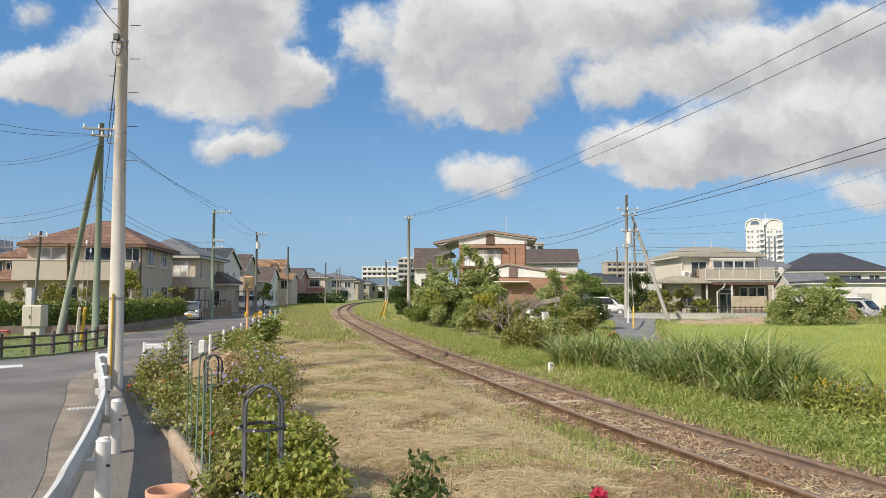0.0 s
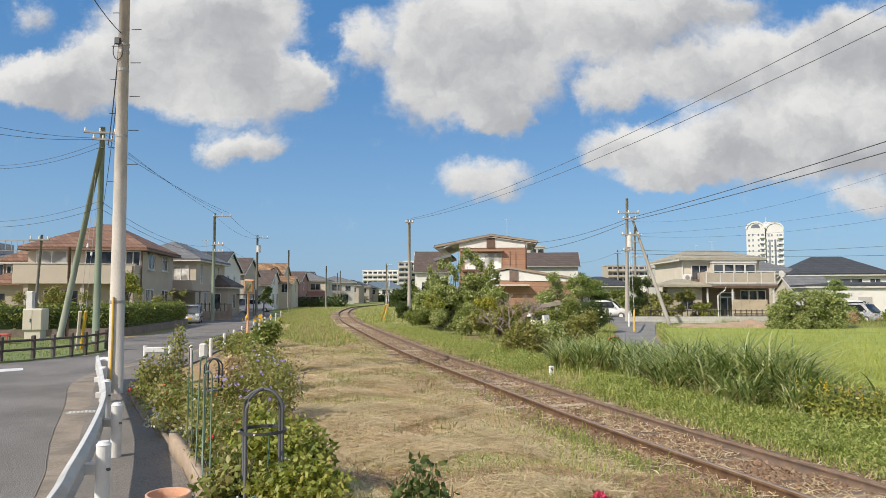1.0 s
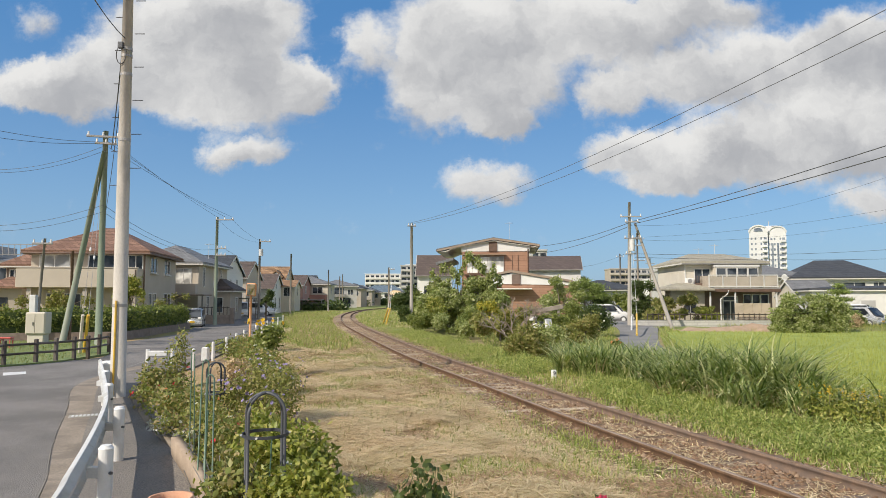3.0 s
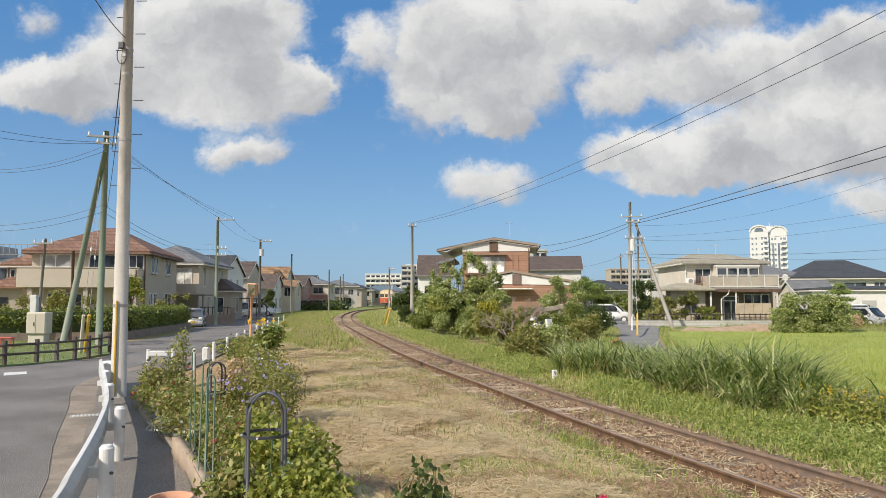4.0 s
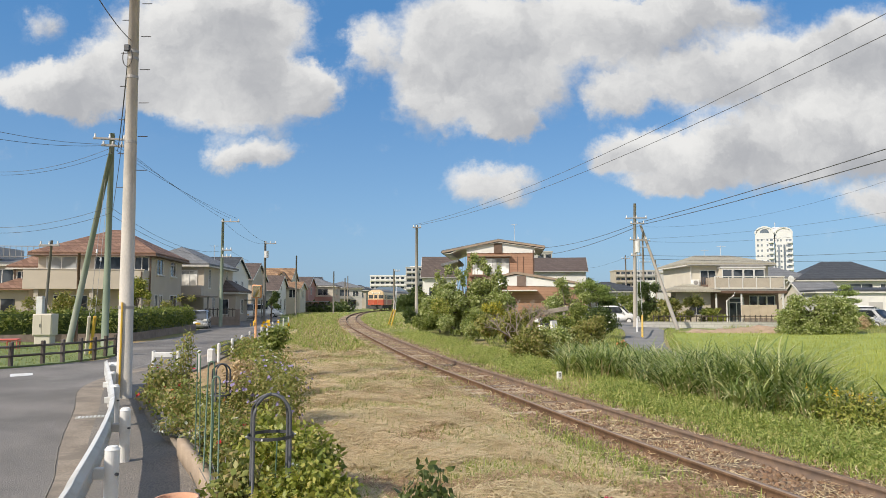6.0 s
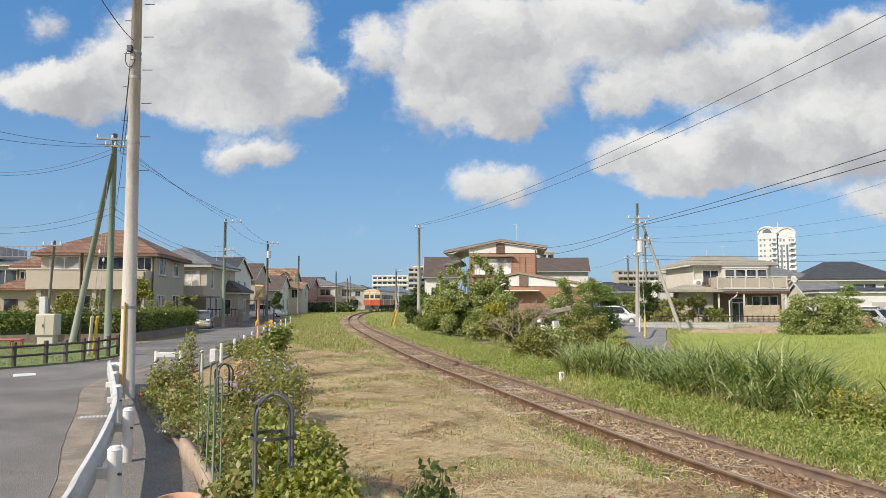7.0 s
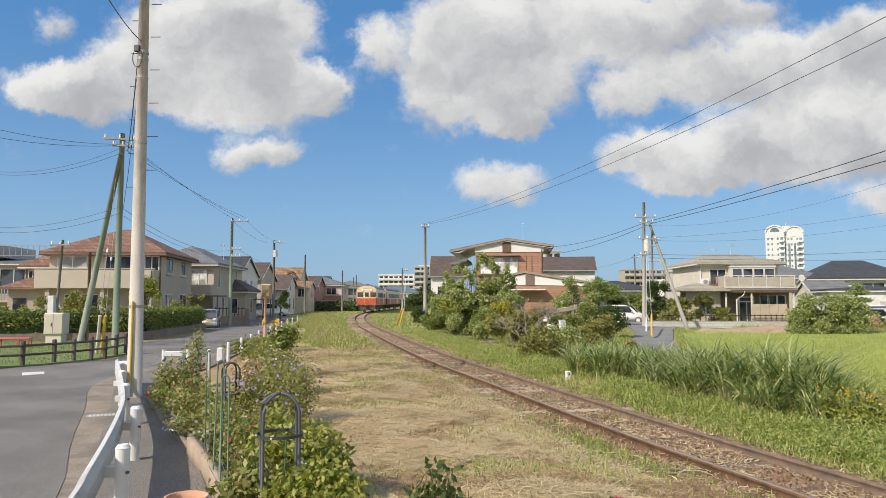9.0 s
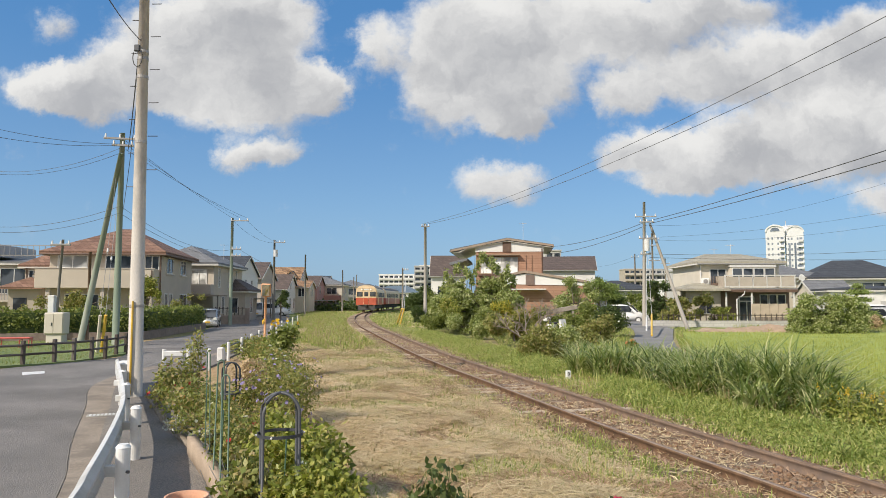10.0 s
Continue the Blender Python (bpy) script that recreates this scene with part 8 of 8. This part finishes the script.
gy = gy[(gy[:, 0] > track_c(gy[:, 1]) + 3.3) & (gy[:, 0] < np.interp(gy[:, 1], [24, 33, 46, 56], [6.6, 7.7, 11.3, 11.8]))]
gy[:, 2] = ground_z(gy[:, 0], gy[:, 1])
tagged(blades("garden_grass", gy, 0.16, 0.016, 0.9, GRASS_R), "rough green garden grass under shrubs", "grass", **ST)

# paddy
path_r = lambda y: np.interp(y, [3, 12, 18, 24, 33, 46], [16.2, 12.2, 10.1, 9.5, 10.9, 14.8])
rice_pts = scatter(120000, 10.5, 45.5, path_r, lambda y: 12 + y * 0.85, 1.35)
rice_pts[:, 2] = -0.34
tagged(blades("rice_plants", rice_pts, 0.27, 0.014, 0.6, RICE), "bright green rice growing in a paddy", "rice", **ST)
py = [10.0, 16, 22, 30, 38, 46]
paddy = tagged(finish("paddy", prism([(float(path_r(y)), y) for y in py] + [(52, 46), (21, 10)], -0.5, -0.24, "z"), surface("paddy_green", (0.26, 0.32, 0.07), (0.36, 0.42, 0.10), 0.95, 0.6, 30.0, 0.4)), "green paddy thick with young rice", "paddy", kind="structure")
bank = scatter(26000, 38, 58, lambda y: np.interp(y, [38, 46, 58], [22, 16, 26]) + 0 * y, lambda y: 14 + y * 0.75, 1.1)
bank = bank[(bank[:, 1] > 45.5) & (bank[:, 0] > 20)]
tagged(blades("bank_grass", bank, 0.3, 0.02, 0.7, GRASS), "green grass on the paddy bank", "grass", **ST)
lw = np.stack([rng.uniform(-26, -12, 26000), rng.uniform(20, 34, 26000), np.full(26000, -0.1)], 1)
e0, e1 = np.array(fence_pts[0]), np.array(fence_pts[-1])
lw = lw[(lw[:, 1] > np.interp(lw[:, 0], [-26, -13.2, -12], [17.5, 20.5, 24.4])) & (lw[:, 0] < np.interp(lw[:, 1], [20, 24.4, 33.6], [-13, -12.4, -16.6])) & (lw[:, 1] < np.interp(lw[:, 0], [-26, -16.4], [31, 33.6]))]
tagged(blades("lawn_grass", lw, 0.06, 0.014, 0.7, LAWN), "short green lawn grass", "grass", **ST)


def ballast():
    """Crushed stone in and beside the track, each stone a small rough block."""
    n = 30000
    p = np.concatenate([scatter(21000, 4.0, 60, lambda y: track_c(y) - 1.85, lambda y: track_c(y) + 1.35, 1.7), scatter(9000, 4.0, 16, lambda y: track_c(y) - 2.0, lambda y: track_c(y) - 0.3, 1.4)])
    s = rng.uniform(0.014, 0.044, n)
    oct_ = np.array([(1, 0, 0), (-1, 0, 0), (0, 1, 0), (0, -1, 0), (0, 0, 1), (0, 0, -1)], float)
    tri = np.array([(0, 2, 4), (2, 1, 4), (1, 3, 4), (3, 0, 4), (2, 0, 5), (1, 2, 5), (3, 1, 5), (0, 3, 5)])
    v = (oct_[None] * rng.uniform(0.6, 1.25, (n, 6, 1)) + rng.normal(0, 0.25, (n, 6, 3))) * s[:, None, None] * [1.1, 1.1, 0.8] + p[:, None, :] + [0, 0, 0.01]
    f = tri[None] + (np.arange(n) * 6)[:, None, None]
    ob = raw_mesh("ballast", v.reshape(-1, 3), f.reshape(-1, 3), leafy("ballast_stone", [(0.15, 0.088, 0.052), (0.25, 0.155, 0.10), (0.37, 0.265, 0.19), (0.19, 0.12, 0.08), (0.30, 0.18, 0.115)], 0.9, 0.0))
    return tagged(ob, "brown crushed stone ballast", "ballast", **ST)


ballast()
km_post = empty("distance_marker", pose(*(2.53, 16.16), float(ground_z(*(2.53, 16.16))), 0, 0, 14), "small white distance post with a black numeral", "marker post")
part("post", box(-0.055, 0.055, -0.04, 0.04, -0.1, 0.21, bevel=0.012), WHITE_P, km_post)
tx = bpy.data.curves.new("numeral", "FONT")
tx.body, tx.size, tx.align_x, tx.extrude = "9", 0.13, "CENTER", 0.002
to = new("numeral_text", tx)
dg = bpy.context.evaluated_depsgraph_get()
nm = new("numeral", bpy.data.meshes.new_from_object(to.evaluated_get(dg)))
bpy.data.objects.remove(to)
nm.data.materials.append(BLACK)
nm.parent = km_post
nm.matrix_basis = pose(0, -0.043, 0.09, 90, 0, 0)


# rough grass on the far side of the rails, where the line bends away
bend = lambda k, s0: keep(scatter(k, 46, 150, lambda y: track_c(y) + 1.0, lambda y: track_c(y) + 13.0, 1.3), 0.25, -0.35, s0)
tagged(blades("tall_grass", bend(16000, 31), 0.30, 0.03, 0.9, GRASS_R, lay=0.8), "rough green grass inside the railway bend", "grass", **ST)
tagged(blades("dry_grass", bend(14000, 33), 0.26, 0.026, 1.0, STRAW, lay=0.6), "dry straw among the grass inside the railway bend", "straw", **ST)
# ---- motion of the train ----
def on_track(front):
    """The pose of a railcar whose nose is that many metres along the track: both bogies on the rails."""
    pts = []
    for back in (2.6, 16.0):
        i = (front + back) / 0.5
        j = int(i)
        pts.append(CENTRE[j].lerp(CENTRE[j + 1], i - j))
    d = (pts[1] - pts[0]).normalized()
    nose = pts[0] - d * 2.6
    return Matrix.Translation((nose.x, nose.y, 0.155)) @ pose(0, 0, 0, 0, 0, math.degrees(math.atan2(d.y, d.x)) - 90)


def motions():
    runs = [(0, 210), (1, 199), (2.5, 181.5), (4, 166), (4.5, 160), (5.5, 150), (7, 139.0), (7.5, 135.5), (8.0, 131), (8.5, 125.5), (9, 120.5), (9.4, 118.6), (10, 118.4)]
    walk(lead, [(t, on_track(s)) for t, s in runs])
    walk(rear, [(t, on_track(s + 18.9)) for t, s in runs])


motions()
